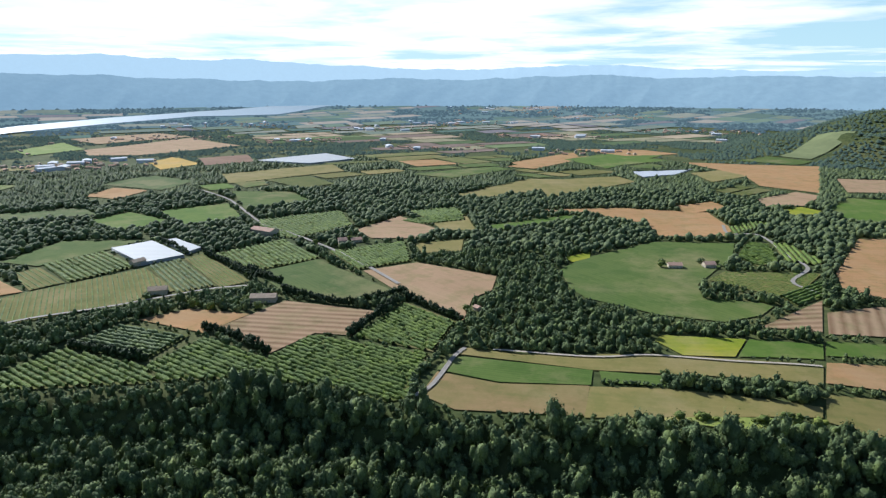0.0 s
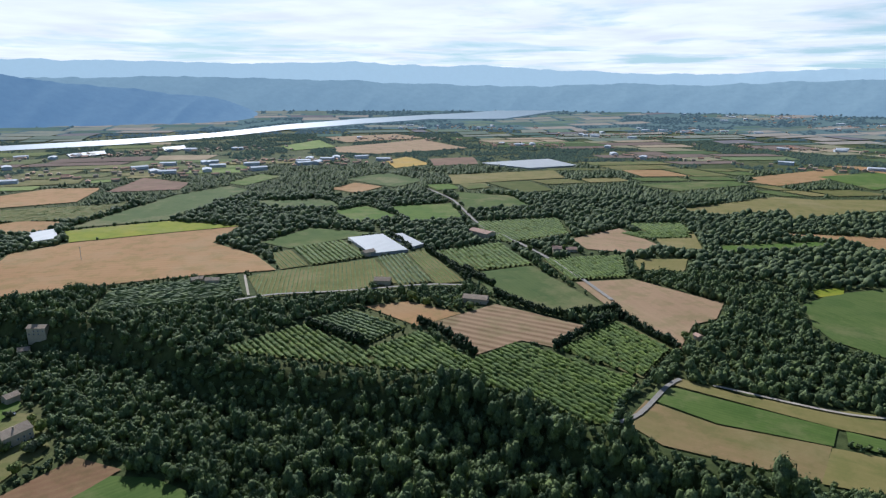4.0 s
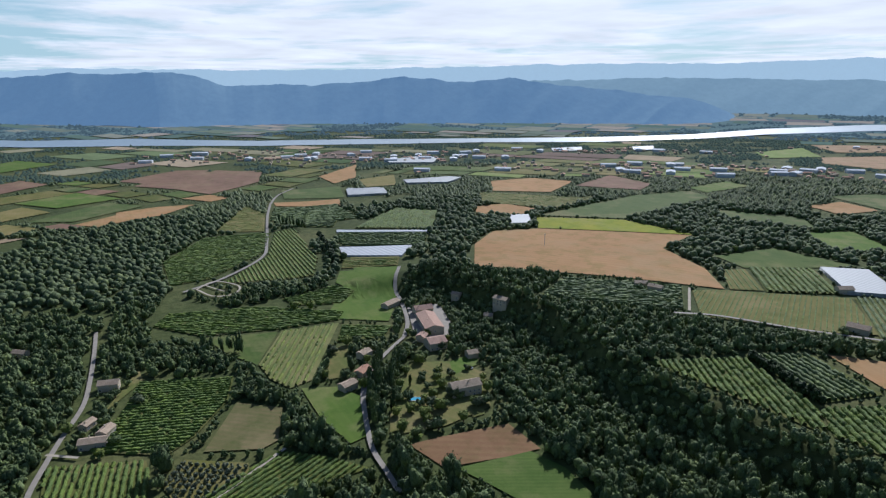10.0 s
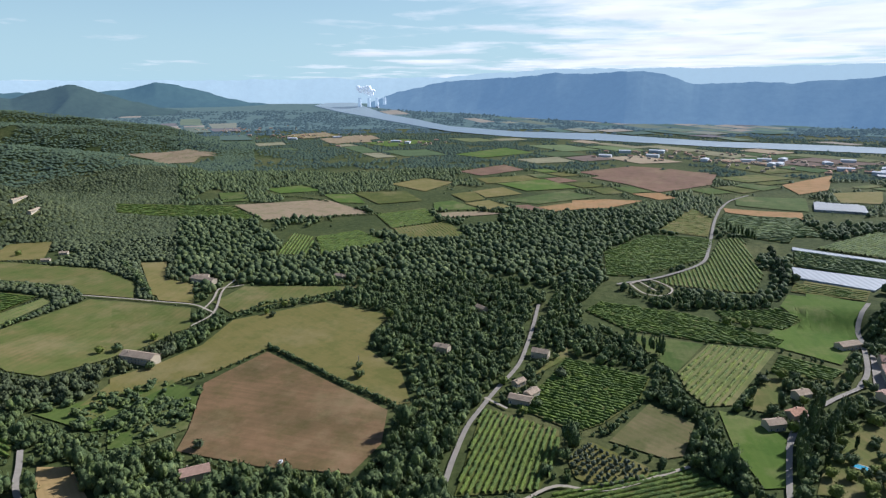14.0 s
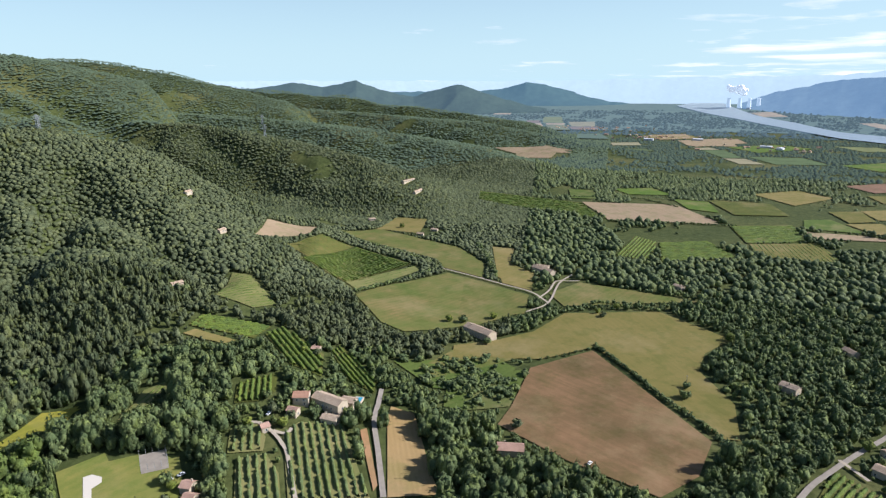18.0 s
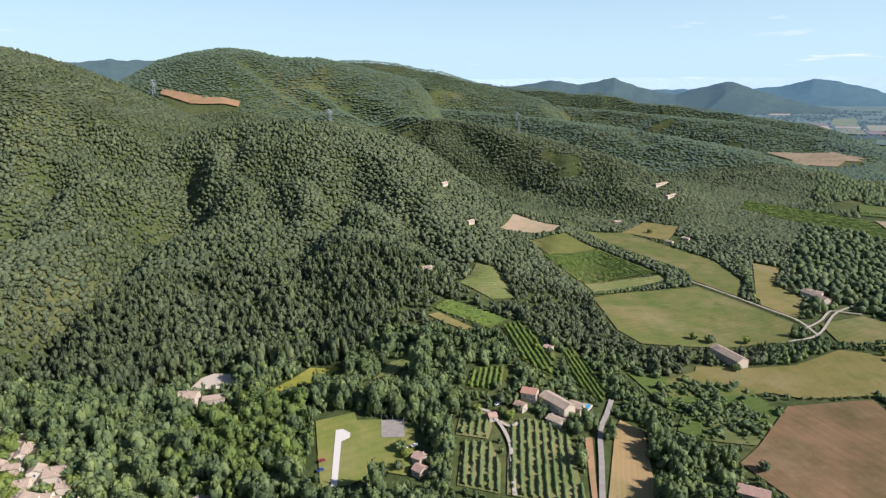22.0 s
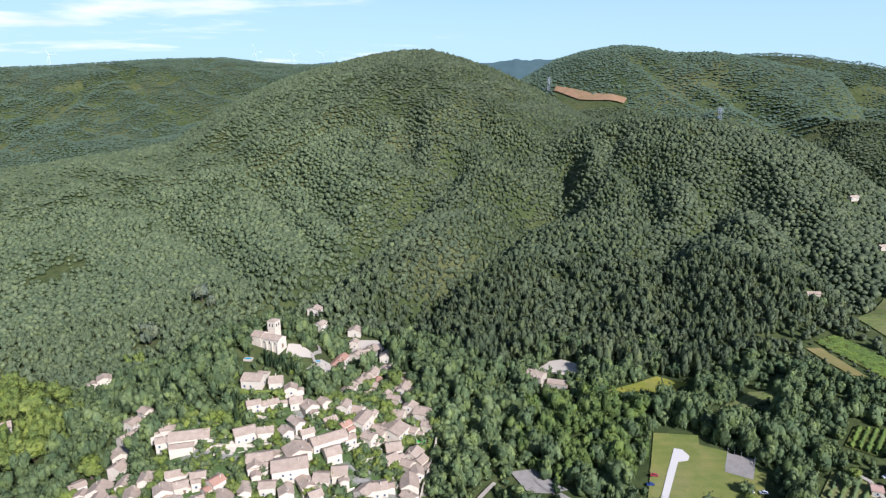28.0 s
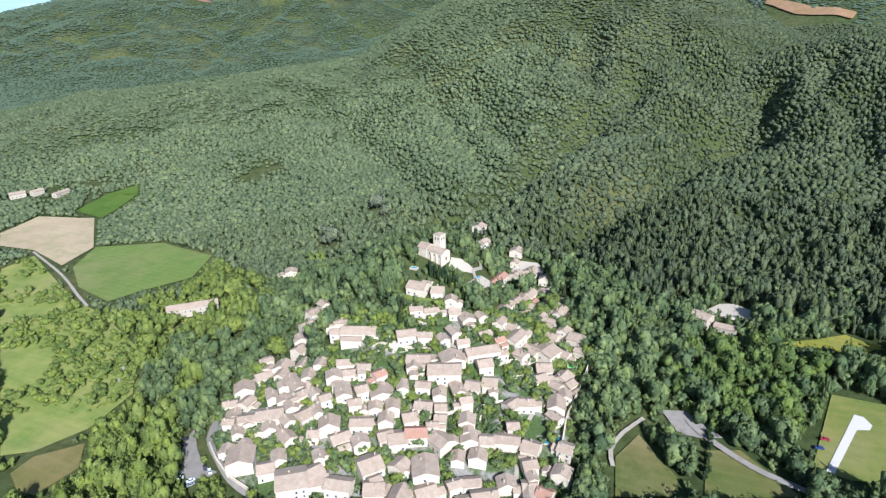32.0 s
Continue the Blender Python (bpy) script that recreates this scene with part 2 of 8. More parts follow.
FM = {
    "tan": field_mat("wheat_stubble", (0.361, 0.207, 0.092), (0.423, 0.247, 0.114), (0.314, 0.174, 0.077), 0.012, 0.5, 0.25, 9),
    "pale": field_mat("pale_straw", (0.47, 0.36, 0.22), (0.54, 0.42, 0.26), (0.42, 0.31, 0.18), 0.015, 0.5, 0.2, 8),
    "straw": field_mat("dry_straw", (0.305, 0.229, 0.146), (0.364, 0.276, 0.181), (0.262, 0.195, 0.119), 0.015, 0.5, 0.2, 8),
    "pink": field_mat("pale_soil", (0.328, 0.214, 0.124), (0.388, 0.257, 0.154), (0.283, 0.178, 0.101), 0.015, 0.5, 0.2, 10),
    "furrow": field_mat("furrowed_soil", (0.170, 0.100, 0.055), (0.218, 0.130, 0.072), (0.350, 0.238, 0.142), 0.02, 0.6, 0.95, 9),
    "redsoil": field_mat("red_soil", (0.214, 0.120, 0.061), (0.263, 0.161, 0.082), (0.189, 0.100, 0.054), 0.04, 0.8, 0.35, 6),
    "plough": field_mat("ploughed_soil", (0.202, 0.119, 0.086), (0.257, 0.153, 0.102), (0.175, 0.102, 0.070), 0.01, 0.3),
    "bare": field_mat("bare_earth", (0.365, 0.207, 0.111), (0.420, 0.239, 0.130), (0.328, 0.191, 0.098), 0.05, 0.8),
    "tanstrip": field_mat("mown_stubble", (0.336, 0.232, 0.101), (0.386, 0.264, 0.123), (0.277, 0.192, 0.080), 0.05, 0.9, 0.3, 3),
    "brownfield": field_mat("dry_pasture", (0.123, 0.087, 0.039), (0.267, 0.157, 0.085), (0.116, 0.087, 0.034), 0.02, 0.5, 0.15, 8),
    "olivefield": field_mat("dry_meadow", (0.183, 0.158, 0.048), (0.220, 0.180, 0.062), (0.140, 0.134, 0.037), 0.018, 0.5, 0.1, 10),
    "olive": field_mat("fallow_grass", (0.207, 0.176, 0.057), (0.260, 0.204, 0.077), (0.163, 0.155, 0.048), 0.02, 0.5, 0.15, 7),
    "pinkolive": field_mat("patchy_fallow", (0.197, 0.168, 0.061), (0.302, 0.189, 0.098), (0.181, 0.154, 0.054), 0.02, 0.5, 0.2, 8),
    "meadow": field_mat("green_meadow", (0.108, 0.142, 0.033), (0.212, 0.168, 0.066), (0.095, 0.119, 0.027), 0.03, 0.7),
    "grass": field_mat("green_field", (0.090, 0.150, 0.024), (0.119, 0.171, 0.029), (0.077, 0.124, 0.021), 0.02, 0.6, 0.15, 6),
    "darkgrass": field_mat("dark_green_field", (0.088, 0.134, 0.028), (0.114, 0.161, 0.035), (0.062, 0.099, 0.021), 0.03, 0.7, 0.3, 3),
    "lime": field_mat("yellow_green_crop", (0.226, 0.256, 0.019), (0.322, 0.286, 0.025), (0.161, 0.220, 0.019), 0.02, 0.6),
    "yellowgrass": field_mat("yellow_grass", (0.278, 0.259, 0.039), (0.338, 0.298, 0.054), (0.199, 0.211, 0.039), 0.04, 0.8),
    "yellow": field_mat("ripe_corn", (0.456, 0.287, 0.068), (0.511, 0.335, 0.086), (0.401, 0.255, 0.062), 0.02, 0.5),
    "crop": field_mat("blue_green_crop", (0.085, 0.122, 0.036), (0.110, 0.143, 0.041), (0.068, 0.096, 0.029), 0.02, 0.6, 0.3, 4),
    "darkcrop": field_mat("dark_green_crop", (0.082, 0.122, 0.029), (0.116, 0.150, 0.035), (0.064, 0.096, 0.022), 0.015, 0.5, 0.25, 5),
    "lightcrop": field_mat("light_green_crop", (0.166, 0.228, 0.053), (0.208, 0.258, 0.066), (0.146, 0.190, 0.046), 0.02, 0.5),
    "scrub": field_mat("rough_scrub", (0.199, 0.256, 0.056), (0.338, 0.329, 0.091), (0.151, 0.207, 0.045), 0.05, 0.4, 0.0),
    "sports": field_mat("mown_sports_turf", (0.174, 0.198, 0.048), (0.261, 0.237, 0.069), (0.141, 0.177, 0.039), 0.05, 1.0),
    "redcut": field_mat("red_cutting", (0.332, 0.190, 0.100), (0.374, 0.236, 0.131), (0.290, 0.167, 0.092), 0.05, 0.5),
    "plot": field_mat("garden_beds", (0.12, 0.115, 0.042), (0.20, 0.150, 0.080), (0.10, 0.12, 0.035), 0.06, 0.8, 0.35, 5),
    "vinefloor": field_mat("vineyard_floor", (0.145, 0.138, 0.038), (0.191, 0.162, 0.052), (0.105, 0.114, 0.026), 0.03, 0.8, 0.3, 4),
    "dryfloor": field_mat("dry_orchard_floor", (0.165, 0.175, 0.060), (0.235, 0.220, 0.085), (0.13, 0.155, 0.048), 0.05, 0.9, 0.3, 4),
    "darkfloor": field_mat("orchard_floor", (0.086, 0.103, 0.023), (0.127, 0.132, 0.031), (0.073, 0.084, 0.020), 0.03, 0.8, 0.3, 4),
}


def plastic_mat(name, a, b):
    k = Mat(name, 0.6, spec=0.25)
    o = k.coords("Object")
    w = k.stripes(o, 0.055, 0.2, 1)
    n = k.noise(o, 0.2, 4)
    k.color(k.mix(k.calc("MULTIPLY", n, 0.5), k.mix(w, a, b), (0.30, 0.31, 0.31))).bump(w, 0.5, 0.4)
    return k.m


FM["plastic"] = plastic_mat("white_film", (0.37, 0.38, 0.38), (0.31, 0.32, 0.32))
FM["greyplastic"] = plastic_mat("grey_film", (0.50, 0.52, 0.54), (0.42, 0.44, 0.46))
k = Mat("asphalt", 0.85, spec=0.3)
n1, n2 = k.noise(k.place(), 0.3, 4), k.noise(k.place(), 3, 3)
M_ASPHALT = k.color(k.mix(k.calc("MULTIPLY", n2, 0.5), k.ramp(n1, (0.35, (0.245, 0.217, 0.180)), (0.65, (0.305, 0.272, 0.226))), (0.19, 0.170, 0.142))).bump(n2, 0.3, 0.05).m
k = Mat("gravel", 0.95, spec=0.2)
n1, n2 = k.noise(k.place(), 0.2, 4), k.noise(k.place(), 2, 4)
M_GRAVEL = k.color(k.mix(k.calc("MULTIPLY", n2, 0.6), k.ramp(n1, (0.35, (0.36, 0.31, 0.24)), (0.65, (0.44, 0.385, 0.305))), (0.25, 0.215, 0.16))).bump(n2, 0.4, 0.1).m
k = Mat("pale_track", 0.95, spec=0.2)
n1, n2 = k.noise(k.place(), 0.2, 4), k.noise(k.place(), 2, 4)
M_TRACK = k.color(k.mix(k.calc("MULTIPLY", n2, 0.5), k.ramp(n1, (0.35, (0.24, 0.22, 0.19)), (0.65, (0.31, 0.28, 0.24))), (0.17, 0.155, 0.13))).bump(n2, 0.4, 0.1).m
k = Mat("river_water", 0.34, spec=0.5)
n1 = k.noise(k.place(), 0.05, 4)
M_WATER = k.color(k.ramp(n1, (0.4, (0.25, 0.31, 0.34)), (0.6, (0.30, 0.36, 0.39)))).bump(n1, 0.15, 1.0).m
# ---------------------------------------------------------------- terrain
EYE_Z = 210.0
RIDGES = []


def ridge(front, back, *crest):
    """A range of hills seen from the middle of the place: the width of its two flanks (the front one may change between two bearings), and bearing, distance and rise of the crest, in degrees and metres."""
    az, dist, el = (np.array(crest[k::3], float) for k in range(3))
    RIDGES.append((front, back, az, dist, EYE_Z + dist * np.tan(np.radians(el))))


# the round hill behind the village, with its long low flank
ridge((200, 850, 230, 470), 560, 166, 1250, -6, 171, 1300, -3.6, 174.7, 1300, -1.8, 177.2, 1300, -0.4, 179.6, 1300, 0.8, 182.1, 1300, 1.85, 184.6, 1300, 2.7, 187.1, 1300, 3.35, 189.6, 1300, 3.35, 192.1, 1300, 3.0, 194.5, 1300, 2.5, 197, 1300, 1.9, 199.5, 1300, 1.2, 202, 1300, 0.25, 204.5, 1300, -0.95, 207, 1290, -2.4, 209.4, 1270, -4.0, 214, 1250, -4.7, 218.3, 1240, -5.1, 222.3, 1230, -5.4, 226, 1220, -5.8, 231, 1220, -6.0, 236, 1220, -7, 246, 1220, -9)
# the broad spur of pines in front of it
ridge(560, 290, 143, 880, -12, 145.6, 900, -10.7, 148.2, 920, -9.0, 150.8, 940, -7.4, 153.4, 950, -5.4, 156, 960, -4.2, 161, 980, -3.2, 165.8, 1000, -2.5, 169.7, 1040, -2.0, 173.2, 1050, -2.9, 176, 1050, -3.9, 180, 1050, -5.6, 186, 1000, -8)
# the second hill with the cutting, and the shoulders behind it
ridge(780, 700, 156, 2000, 0.8, 160.3, 2000, 1.9, 163.7, 2000, 2.6, 166.7, 2000, 2.6, 169.1, 2000, 3.15, 171.6, 2000, 3.35, 174, 2000, 2.95, 176.4, 2000, 2.3, 178.3, 2000, 1.25, 179.7, 2000, 0.5, 183, 2000, -1, 188, 2000, -3)
ridge(420, 400, 145, 2450, -0.9, 150, 2500, 0.35, 152.1, 2500, 1.0, 153.3, 2500, 1.4, 155, 2500, 1.6, 157.1, 2500, 2.05, 159.4, 2500, 2.3, 162, 2500, 2.3, 166, 2500, 2.0, 172, 2500, 1.5)
# the far ridge beyond the round hill
ridge(880, 600, 190, 2700, 2.0, 199.9, 2700, 2.1, 202.3, 2700, 2.3, 205.1, 2700, 2.65, 209.2, 2700, 2.55, 213.6, 2700, 2.3, 217.7, 2700, 2.0, 222, 2700, 1.8, 226, 2700, 1.85, 229.4, 2700, 1.5, 231.3, 2700, 1.0, 233.2, 2700, 0.5, 240, 2700, -1, 252, 2700, -1.5)
# spurs that run down to the plain one behind the other, nearer at their lower ends
ridge(230, 300, 125.5, 1130, -11.5, 128.9, 1180, -9.6, 130.9, 1215, -8.5, 134.5, 1270, -6.8, 139.4, 1350, -5.3, 144.2, 1430, -4.15, 149, 1510, -3.1, 151.7, 1560, -2.55, 155.3, 1620, -2.25, 158, 1650, -2.3, 165, 1680, -2.2, 171, 1700, -2.4)
ridge(250, 260, 119, 1560, -7.3, 122, 1600, -6.4, 127.2, 1700, -5.0, 132.2, 1790, -4.2, 137.2, 1880, -3.45, 142, 1960, -2.9, 146.7, 2040, -2.35, 151, 2100, -2.05, 155.6, 2150, -1.55, 160, 2150, -1.2, 166, 2150, -1.7)
ridge(220, 220, 117, 2150, -5.0, 122.3, 2230, -3.85, 127.3, 2310, -2.9, 132.4, 2390, -2.55, 137.3, 2460, -2.05, 142.2, 2520, -1.75, 146.8, 2580, -1.5, 151.4, 2600, -0.75, 156, 2600, 0)
ridge(200, 260, 124, 2720, -2.9, 128, 2760, -2.3, 132.7, 2800, -1.6, 136.2, 2840, -1.4, 139.2, 2880, -0.5, 141.7, 2900, -0.65, 144.7, 2920, -0.15, 147.6, 2940, 0.05, 150.6, 2960, 0.45, 156, 2980, 0.9)
ridge(500, 500, 318, 2300, -1.2, 323, 2300, -1.7, 326, 2300, -2, 328.5, 2300, -2.8, 331, 2300, -3.9)


def smooth(e0, e1, v):
    t = np.clip((v - e0) / (e1 - e0), 0, 1)
    return t * t * (3 - 2 * t)


def lattice(x, y, seed=0):
    """Smooth value noise between 0 and 1 on the unit lattice."""
    xi, yi = np.floor(x), np.floor(y)
    fx, fy = x - xi, y - yi
    fx, fy = fx * fx * (3 - 2 * fx), fy * fy * (3 - 2 * fy)

    def corner(i, j):
        v = np.sin(i * 127.1 + j * 311.7 + seed * 74.7) * 43758.5453
        return v - np.floor(v)

    a, b = corner(xi, yi), corner(xi + 1, yi)
    c, d = corner(xi, yi + 1), corner(xi + 1, yi + 1)
    return (a * (1 - fx) + b * fx) * (1 - fy) + (c * (1 - fx) + d * fx) * fy


def fractal(x, y, octaves=4, seed=0):
    total, amp, norm = 0.0, 1.0, 0.0
    for k in range(octaves):
        total = total + amp * lattice(x * 2**k + 17 * k, y * 2**k - 9 * k, seed + k)
        norm += amp
        amp *= 0.5
    return total / norm


def bearing(x, y):
    return np.degrees(np.arctan2(-x, y)) % 360


def at(az, dist):
    return -math.sin(radians(az)) * dist, math.cos(radians(az)) * dist


def plain(r):
    """The valley floor, which draws together with distance beyond 2.5 km."""
    far = np.clip((r - 2500) / 2400, 0, 1)
    return np.where(r < 2500, 0.0, EYE_Z - r * (0.084 - 0.068 * far))


def near_line(x, y, x0, y0, x1, y1):
    """Distance from a line of the plan and the place along it from 0 to 1, with the side."""
    dx, dy = x1 - x0, y1 - y0
    u = np.clip(((x - x0) * dx + (y - y0) * dy) / (dx * dx + dy * dy), 0, 1)
    ex, ey = x - x0 - u * dx, y - y0 - u * dy
    return np.hypot(ex, ey), u, np.sign(dx * ey - dy * ex)


GULLIES = []


def gorges(x, y):
    """Near 0 in the ravines that run down the hills, towards 1 on the spurs between them."""
    r, az = np.hypot(x, y), bearing(x, y)
    return np.hypot(0.27, 2 * fractal(az / 5.0 + 0.0022 * r + 1.6 * fractal(x / 420, y / 420, 2, 37), r / 700, 3, 29) - 1)


def gully(deep, wide, *points):
    GULLIES.append((deep, wide, points))


def height(x, y):
    x, y = np.asarray(x, float), np.asarray(y, float)
    r, az = np.hypot(x, y), bearing(x, y)
    base = plain(r)
    z = base.copy()
    wave = fractal(x / 230, y / 230, 4, 3) - 0.5
    gully_line = np.where(r > 520, 0.42 + (gorges(x, y) - 0.42) * smooth(520, 800, r), 0.42)
    ruts = np.abs(fractal(x / 170 + 3, y / 170, 3, 11) - 0.5) * 2
    # an even shelf round the cutting under the second hill
    calm = 1 - np.exp(-((x - -188) ** 2 + (y + 1676) ** 2) / 190.0**2)
    wave, ruts, gully_line = wave * calm, 1 - (1 - ruts) * calm, 0.42 + (gully_line - 0.42) * calm
    for front, back, caz, cdist, crest in RIDGES:
        off = (az - caz[0] + 180) % 360 - 180
        rel = caz - caz[0]
        rel = (rel + 360) % 360
        c, dist = np.interp(off, rel, crest), np.interp(off, rel, cdist)
        if isinstance(front, tuple):
            front = np.interp(off + caz[0], front[0::2], front[1::2])
        ends = smooth(-6, 0, off) * smooth(rel[-1] + 6, rel[-1], off)
        rise = np.where(r < dist, np.clip((r - dist + front) / front, 0, 1), np.clip((dist + back - r) / back, 0, 1))
        s = rise * rise * (3 - 2 * rise) * 0.55 + rise * 0.45
        s = np.where(rise > 0.93, np.minimum(s, 1), s)
        up = np.maximum(c - base, 0) * s * ends
        edge = np.clip(4 * s * (1 - s), 0, 1)
        up = up + edge * np.minimum(up, 90) * (wave * 0.95 - (ruts < 0.3) * (0.3 - ruts) * 0.6)
        up = up + edge * np.minimum(up, 120) * 0.24 * (gully_line - 0.42)
        top = base + up
        k = 14.0
        z = np.where(up > 0, (z + top + np.sqrt((z - top) ** 2 + k * k)) / 2 - k / 2 * np.exp(-np.abs(z - top) / k), z)
    z = z + 20 * smooth(230, 400, r) * smooth(122, 150, az) * smooth(228, 205, az) * smooth(900, 500, r)
    for deep, wide, points in GULLIES:
        near = np.full(x.shape, 1e9)
        for (x0, y0), (x1, y1) in zip(points, points[1:]):
            near = np.minimum(near, near_line(x, y, x0, y0, x1, y1)[0])
        z = z - deep * np.exp(-((near / wide) ** 2)) * smooth(2, 20, z - base)
    # the village on its own hill
    hx, hy = at(203, 400)
    ux, uy = -hx / 400, -hy / 400
    along, across = (x - hx) * ux + (y - hy) * uy, (x - hx) * uy - (y - hy) * ux
    top = np.where(along < 0, np.exp(-(along / 75) ** 2), np.clip(1 - along / 185, 0, 1) ** 1.1)
    z = np.maximum(z, 52 * top * np.exp(-(across / (58 + 0.22 * np.clip(along, 0, 200))) ** 4))
    # the wooded bank and the low plateau that lies behind it
    z = z + 24 * bank(x, y)
    z = z + 3.0 * (fractal(x / 300, y / 300, 2, 5) - 0.5) * smooth(4200, 2000, r)
    return z


# streams that cut the wooded slopes
gully(34, 26, (75, -868), (83, -812), (116, -744), (139, -660), (154, -617), (179, -541), (201, -509))
gully(36, 26, (-89, -917), (-79, -848), (-22, -783), (18, -645), (55, -560), (72, -506))
gully(16, 18, (297, -839), (236, -752), (175, -670), (149, -646))
gully(20, 26, (183, -1005), (154, -947), (116, -785), (117, -748))
gully(16, 22, (472, -986), (321, -808), (222, -666), (173, -577))
gully(14, 20, (661, -901), (455, -768), (310, -641), (230, -552))
gully(18, 22, (-157, -927), (-137, -864), (-107, -834), (-86, -811))
gully(18, 24, (-275, -768), (-225, -699), (-163, -615))
gully(12, 34, (-726, -1337), (-729, -1207), (-714, -1085), (-701, -966))
gully(22, 30, (-506, -1729), (-550, -1659), (-609, -1513), (-654, -1401))
gully(20, 30, (-334, -1823), (-393, -1725), (-477, -1626))
gully(16, 24, (-286, -809), (-294, -734), (-302, -609), (-304, -535))
gully(14, 22, (-175, -843), (-174, -711), (-154, -571), (-153, -488))
gully(8, 34, (-689, -1429), (-717, -1310), (-733, -1138), (-728, -1004))
gully(16, 24, (1370, -2127), (1417, -1905), (1413, -1634), (1376, -1465))
gully(18, 30, (1459, -2195), (1264, -2054), (1106, -1956), (1033, -1965))


def bank(x, y):
    """From 0 in the village's valley to 1 on the plateau of orchards beyond the wooded bank."""
    r, az = np.hypot(x, y), bearing(x, y)
    az = np.where(az > 180, az - 360, az)
    edge = np.interp(az, BANK_AZ, BANK_R)
    return smooth(14, 50, r - edge) * smooth(2600, 1200, r) * smooth(-60, -30, az) * smooth(75, 55, az)


BANK_AZ = np.array([-40, -31, -12, 5, 9, 18, 28, 36, 42, 50, 60])
BANK_R = np.array([300, 290, 262, 283, 298, 325, 350, 380, 412, 520, 640])

def mesh_of(name, verts, faces, mats, flat=True, index=None):
    """A mesh from arrays: verts (n, 3), faces (m, k)."""
    me = bpy.data.meshes.new(name)
    verts, faces = np.asarray(verts, np.float32), np.asarray(faces, np.int32)
    n, k = faces.shape
    me.vertices.add(len(verts))
    me.vertices.foreach_set("co", verts.ravel())
    me.loops.add(n * k)
    me.loops.foreach_set("vertex_index", faces.ravel())
    me.polygons.add(n)
    me.polygons.foreach_set("loop_start", np.arange(0, n * k, k, dtype=np.int32))
    me.polygons.foreach_set("loop_total", np.full(n, k, np.int32))
    for m in mats:
        me.materials.append(m)
    me.polygons.foreach_set("use_smooth", np.full(n, not flat))
    if index is not None:
        me.polygons.foreach_set("material_index", np.asarray(index, np.int32))
    me.update(calc_edges=True)
    return me


def polar_sheet(name, radii, steps, mat, lift=0.0):
    a = np.radians(np.arange(steps) * 360 / steps)
    rr, aa = np.meshgrid(radii, a, indexing="ij")
    x, y = -np.sin(aa) * rr, np.cos(aa) * rr
    z = height(x, y) + lift
    v = np.stack([x, y, z], -1).reshape(-1, 3)
    i, j = np.meshgrid(np.arange(len(radii) - 1), np.arange(steps), indexing="ij")
    j2 = (j + 1) % steps
    f = np.stack([i * steps + j, (i + 1) * steps + j, (i + 1) * steps + j2, i * steps + j2], -1).reshape(-1, 4)[:, ::-1]
    return new(name, mesh_of(name, v, f, [mat], flat=False))


GROUND_R = np.concatenate([[0.05, 60.0], np.geomspace(130, 3200, 200)])
ground = tagged(polar_sheet("ground", np.concatenate([GROUND_R, np.linspace(3230, 4940, 50)]), 600, M_GROUND), "rolling scrub and grassland that fills the valley", "ground", kind="structure")

# ---------------------------------------------------------------- far mountains, so distant that they do not shift


# distant surface with aerial haze put in as an even bluish emission
def far_haze_mat(name, base, haze_glow, amount):
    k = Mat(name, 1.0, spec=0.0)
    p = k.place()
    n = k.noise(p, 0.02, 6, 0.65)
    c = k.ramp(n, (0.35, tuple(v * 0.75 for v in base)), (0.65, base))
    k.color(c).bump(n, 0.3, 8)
    k.b.inputs["Emission Color"].default_value = (*haze_glow, 1)
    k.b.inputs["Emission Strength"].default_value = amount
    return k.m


def range_of_hills(name, dist, depth, mat, label, rough, seed, *crest):
    """A far range: distance (one number, or bearings and distances), depth of its slope, and bearing and rise of its crest."""
    az, el = np.array(crest[0::2], float), np.array(crest[1::2], float)
    a = np.arange(az[0], az[-1], 0.12)
    e = np.interp(a, az, el) + 0.22 * (fractal(a / 1.7, seed + 0 * a, 4, seed + 3) - 0.5)
    dist = dist + 0 * a if isinstance(dist, (int, float)) else np.interp(a, dist[0::2], dist[1::2])
    rows = 22
    v = []
    for k in range(rows + 1):
        u = k / rows
        d = dist - depth * (1 - u)
        x, y = -np.sin(np.radians(a)) * d, np.cos(np.radians(a)) * d
        top = EYE_Z + d * np.tan(np.radians(e))
        low = height(x, y) - 20
        spur = np.abs(2 * fractal(a / 4.6 + 0.6 * u, 0.4 * u + seed + 0 * a, 3, seed) - 1)
        s = u ** (0.85 + 2.0 * rough * spur)
        v.append(np.stack([x, y, low + (top - low) * s + (k == rows) * 10 * (fractal(a * 1.3, seed + 0 * a, 3, seed) - 0.5)], -1))
    v = np.concatenate(v)
    n = len(a)
    i, j = np.meshgrid(np.arange(rows), np.arange(n - 1), indexing="ij")
    f = np.stack([i * n + j, i * n + j + 1, (i + 1) * n + j + 1, (i + 1) * n + j], -1).reshape(-1, 4)
    return tagged(new(name, mesh_of(name, v, f, [mat], flat=False)), label, "mountains", kind="structure")


